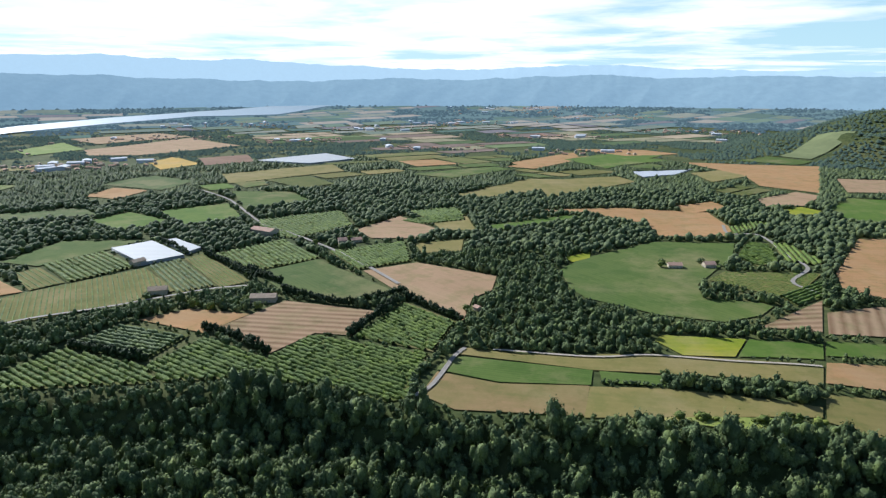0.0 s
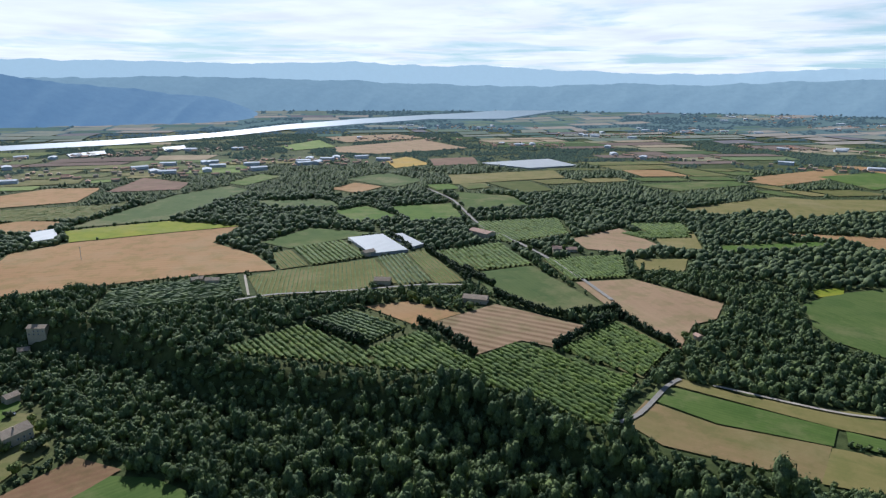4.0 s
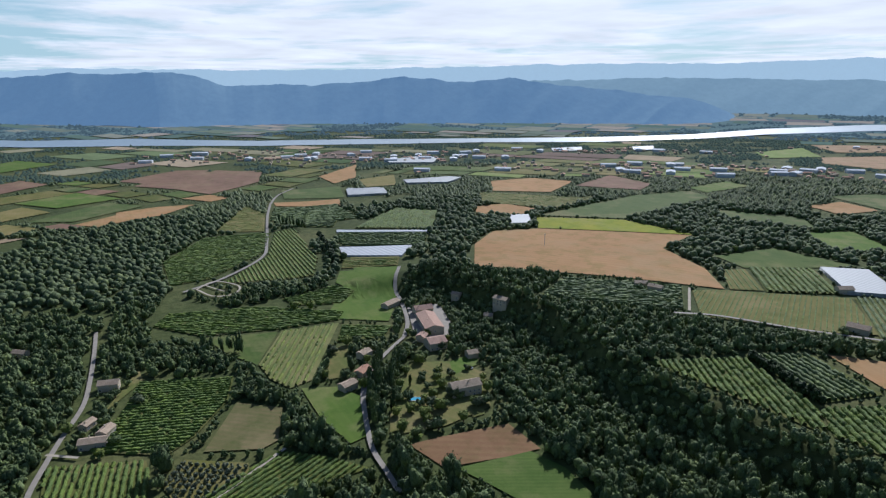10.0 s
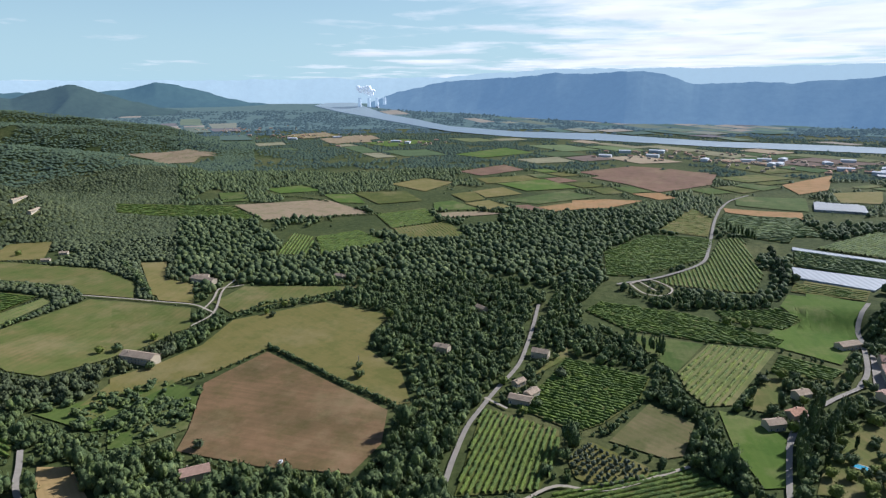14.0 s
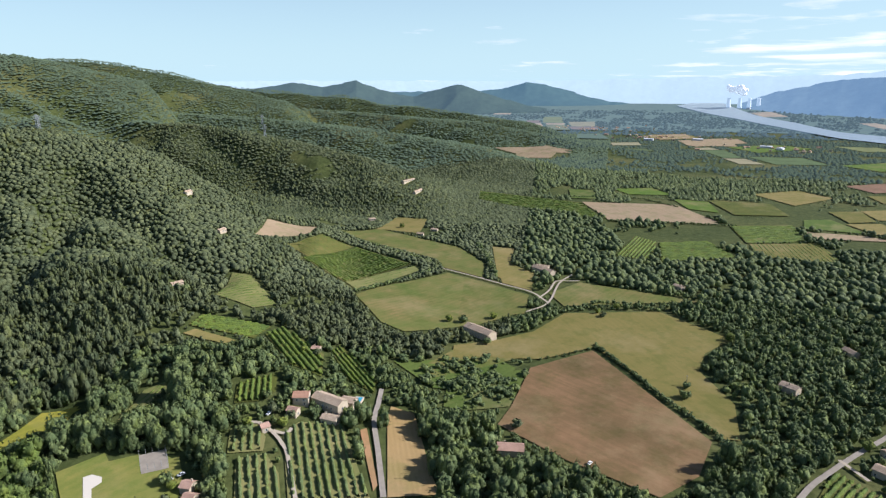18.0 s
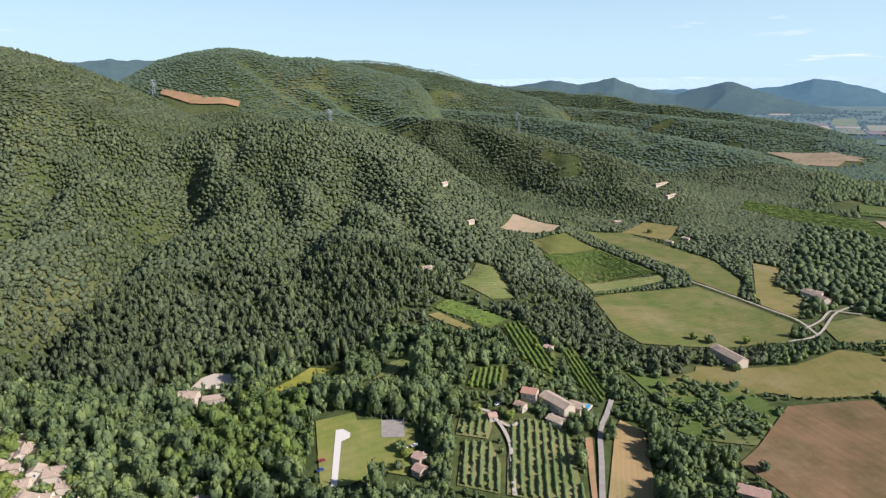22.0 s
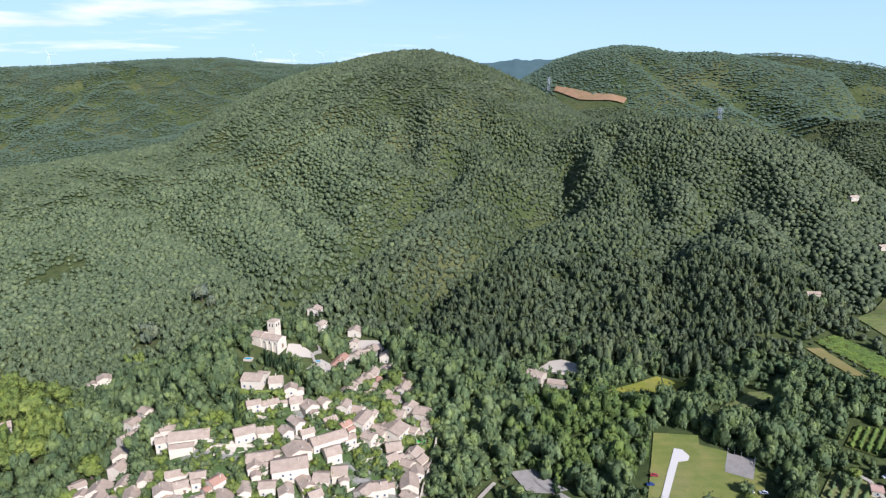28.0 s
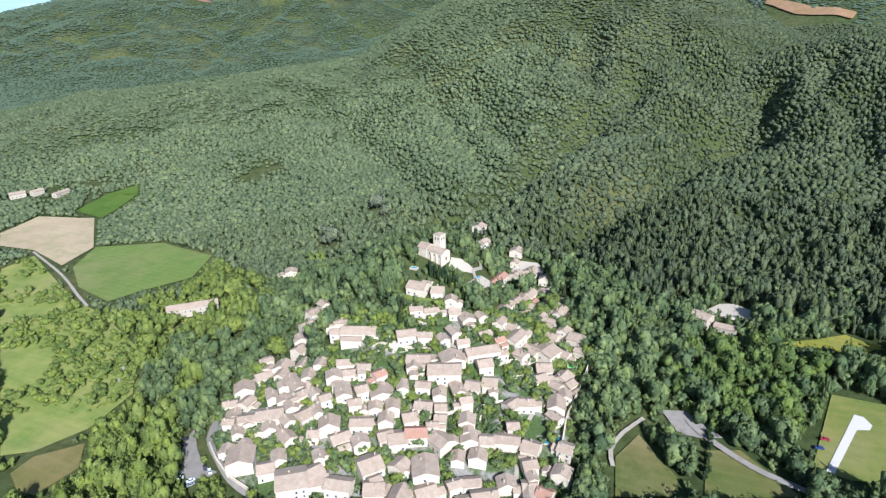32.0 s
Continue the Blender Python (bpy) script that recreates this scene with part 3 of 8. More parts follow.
# the blue of the plain and ranges is mostly emission standing in for haze
M_FAR_PLAIN = far_haze_mat("far_plain", (0.08, 0.105, 0.065), (0.17, 0.27, 0.36), 0.36)
M_FAR_A = far_haze_mat("river_mountain", (0.10, 0.13, 0.12), (0.120, 0.205, 0.32), 0.86)
M_FAR_B = far_haze_mat("pale_mountain", (0.12, 0.15, 0.16), (0.36, 0.47, 0.53), 1.0)
M_FAR_C = far_haze_mat("hazy_mountain", (0.11, 0.14, 0.14), (0.23, 0.34, 0.42), 0.72)
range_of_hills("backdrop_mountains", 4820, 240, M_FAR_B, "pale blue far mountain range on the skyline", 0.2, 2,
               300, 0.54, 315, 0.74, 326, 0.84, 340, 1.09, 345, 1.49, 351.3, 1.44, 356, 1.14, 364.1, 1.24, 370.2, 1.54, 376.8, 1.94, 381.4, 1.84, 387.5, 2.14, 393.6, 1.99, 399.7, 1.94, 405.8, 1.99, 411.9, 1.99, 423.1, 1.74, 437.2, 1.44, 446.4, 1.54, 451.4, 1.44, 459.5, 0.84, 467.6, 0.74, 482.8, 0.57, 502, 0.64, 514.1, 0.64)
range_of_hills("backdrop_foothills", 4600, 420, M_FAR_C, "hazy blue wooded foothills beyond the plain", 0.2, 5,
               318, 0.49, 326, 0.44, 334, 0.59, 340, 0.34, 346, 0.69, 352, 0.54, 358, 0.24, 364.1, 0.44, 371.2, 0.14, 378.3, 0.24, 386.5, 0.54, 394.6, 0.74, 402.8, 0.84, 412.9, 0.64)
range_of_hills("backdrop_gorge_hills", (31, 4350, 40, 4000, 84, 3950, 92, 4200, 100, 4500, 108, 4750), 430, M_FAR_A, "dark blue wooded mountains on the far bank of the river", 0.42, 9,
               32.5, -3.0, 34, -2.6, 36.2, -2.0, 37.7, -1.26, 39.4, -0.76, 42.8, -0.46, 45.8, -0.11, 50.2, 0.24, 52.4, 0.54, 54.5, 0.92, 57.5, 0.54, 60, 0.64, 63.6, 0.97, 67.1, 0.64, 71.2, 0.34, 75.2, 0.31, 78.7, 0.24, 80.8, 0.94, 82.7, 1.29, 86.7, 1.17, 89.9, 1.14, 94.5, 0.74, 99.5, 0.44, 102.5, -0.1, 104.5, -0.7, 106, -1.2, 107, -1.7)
M_FAR_D = far_haze_mat("far_green_hills", (0.045, 0.065, 0.045), (0.12, 0.20, 0.27), 0.34)
M_FAR_E = far_haze_mat("far_blue_hills", (0.05, 0.08, 0.06), (0.12, 0.23, 0.34), 0.42)
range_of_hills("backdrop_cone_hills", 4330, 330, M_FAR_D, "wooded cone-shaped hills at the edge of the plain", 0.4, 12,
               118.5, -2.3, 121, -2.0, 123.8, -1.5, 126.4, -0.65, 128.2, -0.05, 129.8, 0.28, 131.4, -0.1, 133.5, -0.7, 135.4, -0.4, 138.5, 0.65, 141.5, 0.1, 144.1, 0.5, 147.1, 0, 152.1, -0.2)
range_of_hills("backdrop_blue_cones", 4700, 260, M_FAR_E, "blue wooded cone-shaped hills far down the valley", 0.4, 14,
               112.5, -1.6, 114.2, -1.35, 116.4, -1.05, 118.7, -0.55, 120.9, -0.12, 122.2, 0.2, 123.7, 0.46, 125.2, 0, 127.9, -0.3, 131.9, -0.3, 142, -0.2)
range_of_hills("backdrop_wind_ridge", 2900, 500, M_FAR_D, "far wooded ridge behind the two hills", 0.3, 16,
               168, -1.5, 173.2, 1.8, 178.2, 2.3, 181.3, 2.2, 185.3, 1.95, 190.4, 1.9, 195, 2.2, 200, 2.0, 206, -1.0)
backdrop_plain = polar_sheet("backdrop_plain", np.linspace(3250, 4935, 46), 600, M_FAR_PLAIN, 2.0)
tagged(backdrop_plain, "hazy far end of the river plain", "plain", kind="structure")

# ---------------------------------------------------------------- woods
rng = np.random.default_rng(7)


def ico(level):
    bm = bmesh.new()
    bmesh.ops.create_icosphere(bm, subdivisions=level, radius=1)
    v = np.array([p.co[:] for p in bm.verts])
    f = np.array([[q.index for q in p.verts] for p in bm.faces])
    bm.free()
    return v, f


ICO1, ICO2 = ico(1), ico(2)


def crown_far(k):
    g = np.random.default_rng(100 + k)
    v, f = ICO1
    v = v * (1 + g.uniform(-0.22, 0.25, (len(v), 1)))
    v[:, 2] = np.maximum(v[:, 2], -0.55)
    return v, f


def lobed(g, lobes, spread, jitter):
    """A crown of several uneven clumps round a core."""
    vs, fs, n = [], [], 0
    v0, f0 = ICO1
    for k in range(lobes):
        if k == 0:
            c, r = np.array((0, 0, -0.05)), 0.72
        else:
            a = k * 2.4 + g.uniform(-0.5, 0.5)
            up = g.uniform(-0.45, 0.62)
            out = spread * math.sqrt(max(0.1, 1 - up * up)) * g.uniform(0.8, 1.1)
            c, r = np.array((math.cos(a) * out, math.sin(a) * out, up)), g.uniform(0.34, 0.54)
        q = v0 @ np.linalg.qr(g.normal(size=(3, 3)))[0]
        vs.append(q * r * (1 + g.uniform(-jitter, jitter, (len(v0), 1))) + c)
        fs.append(f0 + n)
        n += len(v0)
    return np.concatenate(vs), np.concatenate(fs)


def leaf_cards(g, v, n, size):
    """Small tilted leaf clumps spread over the outer parts of a crown."""
    c = v[g.integers(len(v), size=3 * n)] * g.uniform(0.9, 1.08, (3 * n, 1)) + g.normal(size=(3 * n, 3)) * 0.09
    d = c / np.linalg.norm(c, axis=1)[:, None]
    pick = np.argsort(-(np.linalg.norm(c, axis=1) + 0.25 * d[:, 2] + g.uniform(0, 0.3, 3 * n)))[:n]
    c, d = c[pick], d[pick]
    a = np.cross(d, g.normal(size=(n, 3)))
    a /= np.linalg.norm(a, axis=1)[:, None]
    b = np.cross(d, a) + d * g.uniform(-0.6, 0.6, (n, 1))
    s = size * g.uniform(0.6, 1.4, (n, 1))
    p = np.stack([c - a * s, c + a * s * 0.8 - b * s * 0.7, c + b * s], 1).reshape(-1, 3)
    return p, np.arange(3 * n).reshape(-1, 3)


def crown_mid(k):
    g = np.random.default_rng(200 + k)
    v, f = lobed(g, 4, 0.60, 0.22)
    p, q = leaf_cards(g, v, 26, 0.17)
    return np.concatenate([v * 0.97, p]), np.concatenate([f, q + len(v)])


def crown_near(k):
    g = np.random.default_rng(300 + k)
    v, f = lobed(g, 6, 0.64, 0.25)
    p, q = leaf_cards(g, v, 130, 0.105)
    return np.concatenate([v * 0.96, p]), np.concatenate([f, q + len(v)])


def crown_tiny(k):
    g = np.random.default_rng(400 + k)
    v = np.array([(1, 0, -0.25), (0.31, 0.95, -0.25), (-0.81, 0.59, -0.25), (-0.81, -0.59, -0.25), (0.31, -0.95, -0.25), (0, 0, 1)], float)
    f = np.array([(j, (j + 1) % 5, 5) for j in range(5)])
    return v * (1 + g.uniform(-0.25, 0.25, (6, 1))), f


KINDS = {"tiny": [crown_tiny(k) for k in range(8)], "far": [crown_far(k) for k in range(8)], "mid": [crown_mid(k) for k in range(8)], "near": [crown_near(k) for k in range(8)]}


def planted(name, x, y, rad, tall, lod, mat, sink=0.28):
    """One mesh of many crowns that stand on the ground."""
    n = len(x)
    if n == 0:
        return None
    z = height(x, y)
    pick, turn = rng.integers(0, 8, n), rng.uniform(0, 6.283, n)
    vs, fs, count = [], [], 0
    for k in range(8):
        m = pick == k
        if not m.any():
            continue
        v, f = KINDS[lod][k]
        c, s = np.cos(turn[m])[:, None], np.sin(turn[m])[:, None]
        px = (v[:, 0] * c - v[:, 1] * s) * rad[m][:, None] + x[m][:, None]
        py = (v[:, 0] * s + v[:, 1] * c) * rad[m][:, None] + y[m][:, None]
        pz = (v[:, 2] + 1 - sink) * (tall[m] / 2)[:, None] + z[m][:, None]
        w = np.stack([px, py, pz], -1)
        q = f[None] + (np.arange(m.sum()) * len(v))[:, None, None] + count
        vs.append(w.reshape(-1, 3)), fs.append(q.reshape(-1, 3))
        count += w.shape[0] * w.shape[1]
    return new(name, mesh_of(name, np.concatenate(vs), np.concatenate(fs), [mat], flat=False))


def scatter(az0, az1, r0, r1, step):
    """Jittered places over a sector of the plan, about one for each square of step."""
    span = math.radians((az1 - az0) % 360 or 360)
    n = int(span * (r1 * r1 - r0 * r0) / 2 / step**2)
    # even cells in bearing and squared distance, with a jitter
    rows = max(1, int((r1 - r0) / step))
    xs, ys = [], []
    for k in range(rows):
        ra = r0 + (r1 - r0) * k / rows
        cols = max(1, int(span * ra / step))
        a = np.radians(az0) + span * (np.arange(cols) + rng.uniform(0, 1, cols)) / cols
        r = ra + (r1 - r0) / rows * rng.uniform(0, 1, cols)
        xs.append(-np.sin(a) * r), ys.append(np.cos(a) * r)
    return np.concatenate(xs), np.concatenate(ys)


def inside(x, y, poly):
    """Which points lie in a polygon of the plan."""
    hit = np.zeros(len(x), bool)
    n = len(poly)
    for k in range(n):
        (x0, y0), (x1, y1) = poly[k], poly[(k + 1) % n]
        cross = (y0 > y) != (y1 > y)
        with np.errstate(divide="ignore", invalid="ignore"):
            hit ^= cross & (x < (x1 - x0) * (y - y0) / (y1 - y0) + x0)
    return hit


CLEAR = []  # polygons of the plan that are kept free of wild trees


def clear(x, y):
    keep = np.ones(len(x), bool)
    for poly in CLEAR:
        p = np.array(poly)
        box = (x > p[:, 0].min()) & (x < p[:, 0].max()) & (y > p[:, 1].min()) & (y < p[:, 1].max()) & keep
        idx = np.where(box)[0]
        if len(idx):
            keep[idx[inside(x[idx], y[idx], poly)]] = False
    return keep

# ---------------------------------------------------------------- how fields, roads and tree lines are made
from mathutils.geometry import tessellate_polygon


def part(name, me, parent, label=""):
    ob = new(name, me)
    ob.parent = parent
    if label:
        ob["label"] = label
    return ob


def draped(poly, size, lift, origin, turn):
    """A sheet over the ground inside a polygon, in the frame of a thing at origin turned by turn degrees."""
    tris = tessellate_polygon([[Vector((*p, 0)) for p in poly]])
    vs, fs, count = [], [], 0
    for tri in tris:
        a, b, c = (np.array(poly[i], float) for i in tri)
        n = int(np.clip(max(np.hypot(*(a - b)), np.hypot(*(b - c)), np.hypot(*(c - a))) / size, 1, 14))
        index = {}
        for i in range(n + 1):
            for j in range(n + 1 - i):
                index[i, j] = count
                vs.append(a + (b - a) * i / n + (c - a) * j / n)
                count += 1
        for i in range(n):
            for j in range(n - i):
                fs.append((index[i, j], index[i + 1, j], index[i, j + 1]))
                if i + j < n - 1:
                    fs.append((index[i + 1, j], index[i + 1, j + 1], index[i, j + 1]))
    v, back = np.unique(np.round(np.array(vs), 2), axis=0, return_inverse=True)
    f = back.reshape(-1)[np.array(fs)]
    f = f[(f[:, 0] != f[:, 1]) & (f[:, 1] != f[:, 2]) & (f[:, 0] != f[:, 2])]
    p0, p1, p2 = v[f[:, 0]], v[f[:, 1]], v[f[:, 2]]
    flip = ((p1 - p0)[:, 0] * (p2 - p0)[:, 1] - (p1 - p0)[:, 1] * (p2 - p0)[:, 0]) < 0
    f[flip] = f[flip][:, ::-1]
    return local(v[:, 0], v[:, 1], height(v[:, 0], v[:, 1]) + lift, origin, turn), f


def local(x, y, z, origin, turn):
    c, s = math.cos(radians(turn)), math.sin(radians(turn))
    dx, dy = x - origin[0], y - origin[1]
    return np.stack([dx * c + dy * s, -dx * s + dy * c, z - origin[2]], -1)


def spans(poly, turn, origin, gap):
    """Row lines along the local x axis: (x0, x1, y) inside the polygon."""
    p = np.array(poly, float)
    q = local(p[:, 0], p[:, 1], np.zeros(len(p)), (origin[0], origin[1], 0), turn)[:, :2]
    rows = []
    y = q[:, 1].min() + gap * 0.7
    while y < q[:, 1].max() - gap * 0.4:
        cuts = []
        for k in range(len(q)):
            (x0, y0), (x1, y1) = q[k], q[(k + 1) % len(q)]
            if (y0 > y) != (y1 > y):
                cuts.append(x0 + (y - y0) * (x1 - x0) / (y1 - y0))
        cuts.sort()
        rows += [(a, b, y) for a, b in zip(cuts[::2], cuts[1::2]) if b - a > 6]
        y += gap
    return rows


SECTION = np.array([(-1.0, 0.05), (-0.85, 0.75), (-0.2, 1.0), (0.55, 0.9), (1.0, 0.05)])


def row_mesh(x0, x1, y, wide, tall, step, origin, turn, mat, gaps):
    """A leafy row: a rough hedge-like ridge broken by a few gaps."""
    n = max(3, int((x1 - x0) / step))
    xs = np.linspace(x0 + 1, x1 - 1, n + 1)
    jit = rng.uniform(0.72, 1.25, (n + 1, 5, 1))
    w = np.where(rng.uniform(size=n + 1) < gaps, 0.25, 1.0)[:, None, None]
    sec = SECTION[None] * jit * w * (wide / 2, tall)
    lx = np.repeat(xs[:, None], 5, 1) + rng.uniform(-0.3, 0.3, (n + 1, 5)) * step
    ly = y + sec[:, :, 0] + rng.uniform(-0.12, 0.12, (n + 1, 5)) * wide
    c, s = math.cos(radians(turn)), math.sin(radians(turn))
    wx, wy = origin[0] + xs * c - y * s, origin[1] + xs * s + y * c
    lz = height(wx, wy)[:, None] - origin[2] + sec[:, :, 1]
    v = np.stack([lx, ly, lz], -1).reshape(-1, 3)
    i, j = np.meshgrid(np.arange(n), np.arange(4), indexing="ij")
    f = np.stack([i * 5 + j, (i + 1) * 5 + j, (i + 1) * 5 + j + 1, i * 5 + j + 1], -1).reshape(-1, 4)
    return mesh_of("row", v, f, [mat], flat=False)


SMALL_TREES = {}


def small_trees(ob, x0, x1, y, rad, gap, origin, turn, mat, name):
    """Separate small fruit trees along a row, which share a few meshes."""
    if mat.name not in SMALL_TREES:
        SMALL_TREES[mat.name] = [mesh_of(name, v * (1, 1, 1.15), f, [mat]) for v, f in KINDS["mid"]]
    c, s = math.cos(radians(turn)), math.sin(radians(turn))
    for x in np.arange(x0 + 2, x1 - 1, gap):
        if rng.uniform() < 0.08:
            continue
        r = rad * rng.uniform(0.95, 1.5)
        z = float(height(origin[0] + x * c - y * s, origin[1] + x * s + y * c)) - origin[2]
        t = part(name, SMALL_TREES[mat.name][rng.integers(8)], ob)
        t.matrix_local = Matrix.Translation((x, y + rng.uniform(-0.3, 0.3), z + r * 0.95)) @ pose(0, 0, 0, 0, 0, rng.uniform(0, 360)) @ Matrix.Diagonal((r, r, r, 1))


# material, label, category, rows: (name, spacing, width, height, leaf material, gaps)
FIELD = {
    "tan": ("tan", "pale orange harvested wheat stubble", "field", None),
    "pale": ("pale", "pale cream field of cut straw", "field", None),
    "straw": ("straw", "beige field of dry cut straw", "field", None),
    "pink": ("pink", "bare pinkish tilled soil", "field", None),
    "furrow": ("furrow", "brown ploughed field with pale furrow stripes", "field", None),
    "redsoil": ("redsoil", "small reddish bare field shaded by trees", "field", None),
    "plough": ("plough", "dark purplish ploughed field", "field", None),
    "bare": ("bare", "strip of bare reddish earth beside the lane", "field", None),
    "tanstrip": ("tanstrip", "narrow strip of mown straw-coloured stubble", "field", None),
    "brownfield": ("brownfield", "large dry brown pasture ringed by low hedges", "field", None),
    "olivefield": ("olivefield", "wide dry olive-green meadow", "meadow", None),
    "olive": ("olive", "fallow field of dry olive-coloured grass", "field", None),
    "pinkolive": ("pinkolive", "patchy fallow field of grass and pink soil", "field", None),
    "meadow": ("meadow", "smooth green meadow grazed to short grass", "meadow", None),
    "grass": ("grass", "bright green field of young grass", "field", None),
    "darkgrass": ("darkgrass", "deep green low crop in fine rows", "field", None),
    "lime": ("lime", "vivid yellow-green flowering crop", "field", None),
    "yellowgrass": ("yellowgrass", "small yellowish grass clearing among oaks", "meadow", None),
    "yellow": ("yellow", "golden yellow ripe grain field", "field", None),
    "crop": ("crop", "field of low blue-green crop rows", "field", None),
    "darkcrop": ("darkcrop", "smooth dark green crop field", "field", None),
    "lightcrop": ("lightcrop", "field of pale green crops", "field", None),
    "sports": ("sports", "mown sports field of worn green turf", "sports field", None),
    "redcut": ("redcut", "raw orange earth cutting on the hillside", "clearing", None),
    "scrub": ("scrub", "rough yellow-green scrub dotted with bushes", "scrubland", None),
    "thicket": ("darkcrop", "green thicket of shrubs and rough grass", "scrubland", None),
    "garden": ("plot", "kitchen garden of dry beds and small crops", "garden", None),
    "plastic": ("plastic", "white plastic crop tunnels side by side", "greenhouse", None),
    "greyplastic": ("greyplastic", "long grey film-covered crop bed", "greenhouse", None),
    "orchard": ("darkfloor", "green fruit orchard planted in long rows", "orchard", ("espalier", 4.6, 3.3, 2.8, M_VINE, 0.04)),
    "darkorchard": ("darkfloor", "dark green orchard in close rows", "orchard", ("espalier", 5.0, 3.0, 3.0, M_WOOD, 0.04)),
    "vine": ("vinefloor", "pale vineyard with thin green rows", "vineyard", ("trellis", 4.4, 1.5, 1.5, M_VINE, 0.05)),
    "vine2": ("darkfloor", "green orchard of dense trained rows", "orchard", ("trellis", 3.8, 2.5, 2.2, M_VINE, 0.04)),
    "brightvine": ("dryfloor", "sunlit vineyard of bright green rows", "vineyard", ("trellis", 5.0, 2.6, 2.2, M_BRIGHT, 0.06)),
    "vinedry": ("dryfloor", "dry vineyard with sparse thin rows", "vineyard", ("trellis", 5.5, 1.3, 1.2, M_VINE, 0.12)),
    "olivegrove": ("vinefloor", "grove of small grey-green olive trees", "orchard", ("olive_tree", 5.0, 1.6, 4.2, M_OLIVE, 0)),
    "orchardtrees": ("dryfloor", "orchard of fruit trees in rows on dry soil", "orchard", ("espalier", 4.7, 2.3, 2.5, M_WOOD, 0.12)),
}
FIELDS = []
SCRUB = []
WOODS = []


def field(kind, turn, *poly):
    skin, label, category, rows = FIELD[kind]
    poly = [tuple(map(float, p)) for p in poly]
    cx, cy = np.mean([p[0] for p in poly]), np.mean([p[1] for p in poly])
    dist = math.hypot(cx, cy)
    origin = (cx, cy, float(height(cx, cy)))
    lift = 0.55 + dist / 1700 + (2.5 if kind == "redcut" else 0)
    if kind in ("plastic", "greyplastic"):
        lift += 2.6 if kind == "plastic" else 0.8
    v, f = draped(poly, 9 + (0 if kind == "redcut" else dist / 75), lift, origin, turn)
    if kind in ("plastic", "greyplastic"):
        n = len(poly)
        edge = np.array(poly)
        top = local(edge[:, 0], edge[:, 1], height(edge[:, 0], edge[:, 1]) + lift, origin, turn)
        low = top - (0, 0, lift + 1)
        base = len(v)
        v = np.concatenate([v, top, low])
        area = sum(poly[i][0] * poly[(i + 1) % n][1] - poly[(i + 1) % n][0] * poly[i][1] for i in range(n))
        wall = [(base + i, base + n + i, base + n + (i + 1) % n) for i in range(n)] + [(base + i, base + n + (i + 1) % n, base + (i + 1) % n) for i in range(n)]
        wall = np.array(wall)
        f = np.concatenate([f, wall if area > 0 else wall[:, ::-1]])
    name = {"field": "field", "meadow": "meadow", "orchard": "orchard", "vineyard": "vineyard", "greenhouse": "greenhouse"}.get(category, category.replace(" ", "_"))
    ob = new(name, mesh_of(name, v, f, [FM[skin]], flat=False))
    ob.matrix_world = Matrix.Translation(origin) @ pose(0, 0, 0, 0, 0, turn)
    tagged(ob, label, category, group=category + "s of the valley")
    far = np.mean([math.hypot(p[0] - cx, p[1] - cy) for p in poly])
    grow = 1 + (4.5 if dist < 900 else 0.0) / far
    CLEAR.append([(cx + (p[0] - cx) * grow, cy + (p[1] - cy) * grow) for p in poly])
    FIELDS.append(poly)
    if kind in ("scrub", "thicket"):
        SCRUB.append((poly, M_BRIGHT if kind == "scrub" else M_WOOD))
    if rows:
        pname, gap, wide, tall, leaf, gaps = rows
        scale = 1.0 if dist < 700 else (1.3 if dist < 1000 else 1.8)
        gap, wide = gap * scale, wide * scale
        step = 1.6 if dist < 520 else (2.6 if dist < 900 else 5.0)
        for x0, x1, y in spans(poly, turn, origin, gap):
            if pname in ("olive_tree", "fruit_tree"):
                small_trees(ob, x0, x1, y, wide, tall, origin, turn, leaf, pname)
            else:
                part(pname, row_mesh(x0, x1, y, wide, tall, step, origin, turn, leaf, gaps), ob)
    return ob


ROADS = {"asphalt": (M_ASPHALT, "grey asphalt country lane"), "track": (M_TRACK, "pale gravelled farm road"), "path": (M_GRAVEL, "light dirt track through the fields")}


def spline(points, step):
    p = np.array(points, float)
    p = np.concatenate([[2 * p[0] - p[1]], p, [2 * p[-1] - p[-2]]])
    out = []
    for k in range(1, len(p) - 2):
        n = max(2, int(np.hypot(*(p[k + 1] - p[k])) / step))
        t = (np.arange(n) / n)[:, None]
        a, b, c, d = p[k - 1], p[k], p[k + 1], p[k + 2]
        out.append(0.5 * (2 * b + (c - a) * t + (2 * a - 5 * b + 4 * c - d) * t**2 + (3 * b - a - 3 * c + d) * t**3))
    return np.concatenate(out + [p[-2:-1]])


def ribbon(points, wide, lift, step=6):
    q = spline(points, step)
    d = np.gradient(q, axis=0)
    d /= np.hypot(d[:, 0], d[:, 1])[:, None] + 1e-9
    s = np.stack([-d[:, 1], d[:, 0]], -1)
    across = np.linspace(-1, 1, 5)
    xy = (q[:, None] + s[:, None] * across[None, :, None] * wide / 2).reshape(-1, 2)
    z = height(xy[:, 0], xy[:, 1]) + lift
    n = len(q)
    i, j = np.meshgrid(np.arange(n - 1), np.arange(4), indexing="ij")
    f = np.stack([i * 5 + j, i * 5 + j + 1, (i + 1) * 5 + j + 1, (i + 1) * 5 + j], -1).reshape(-1, 4)[:, ::-1]
    return q, s, np.column_stack([xy, z]), f


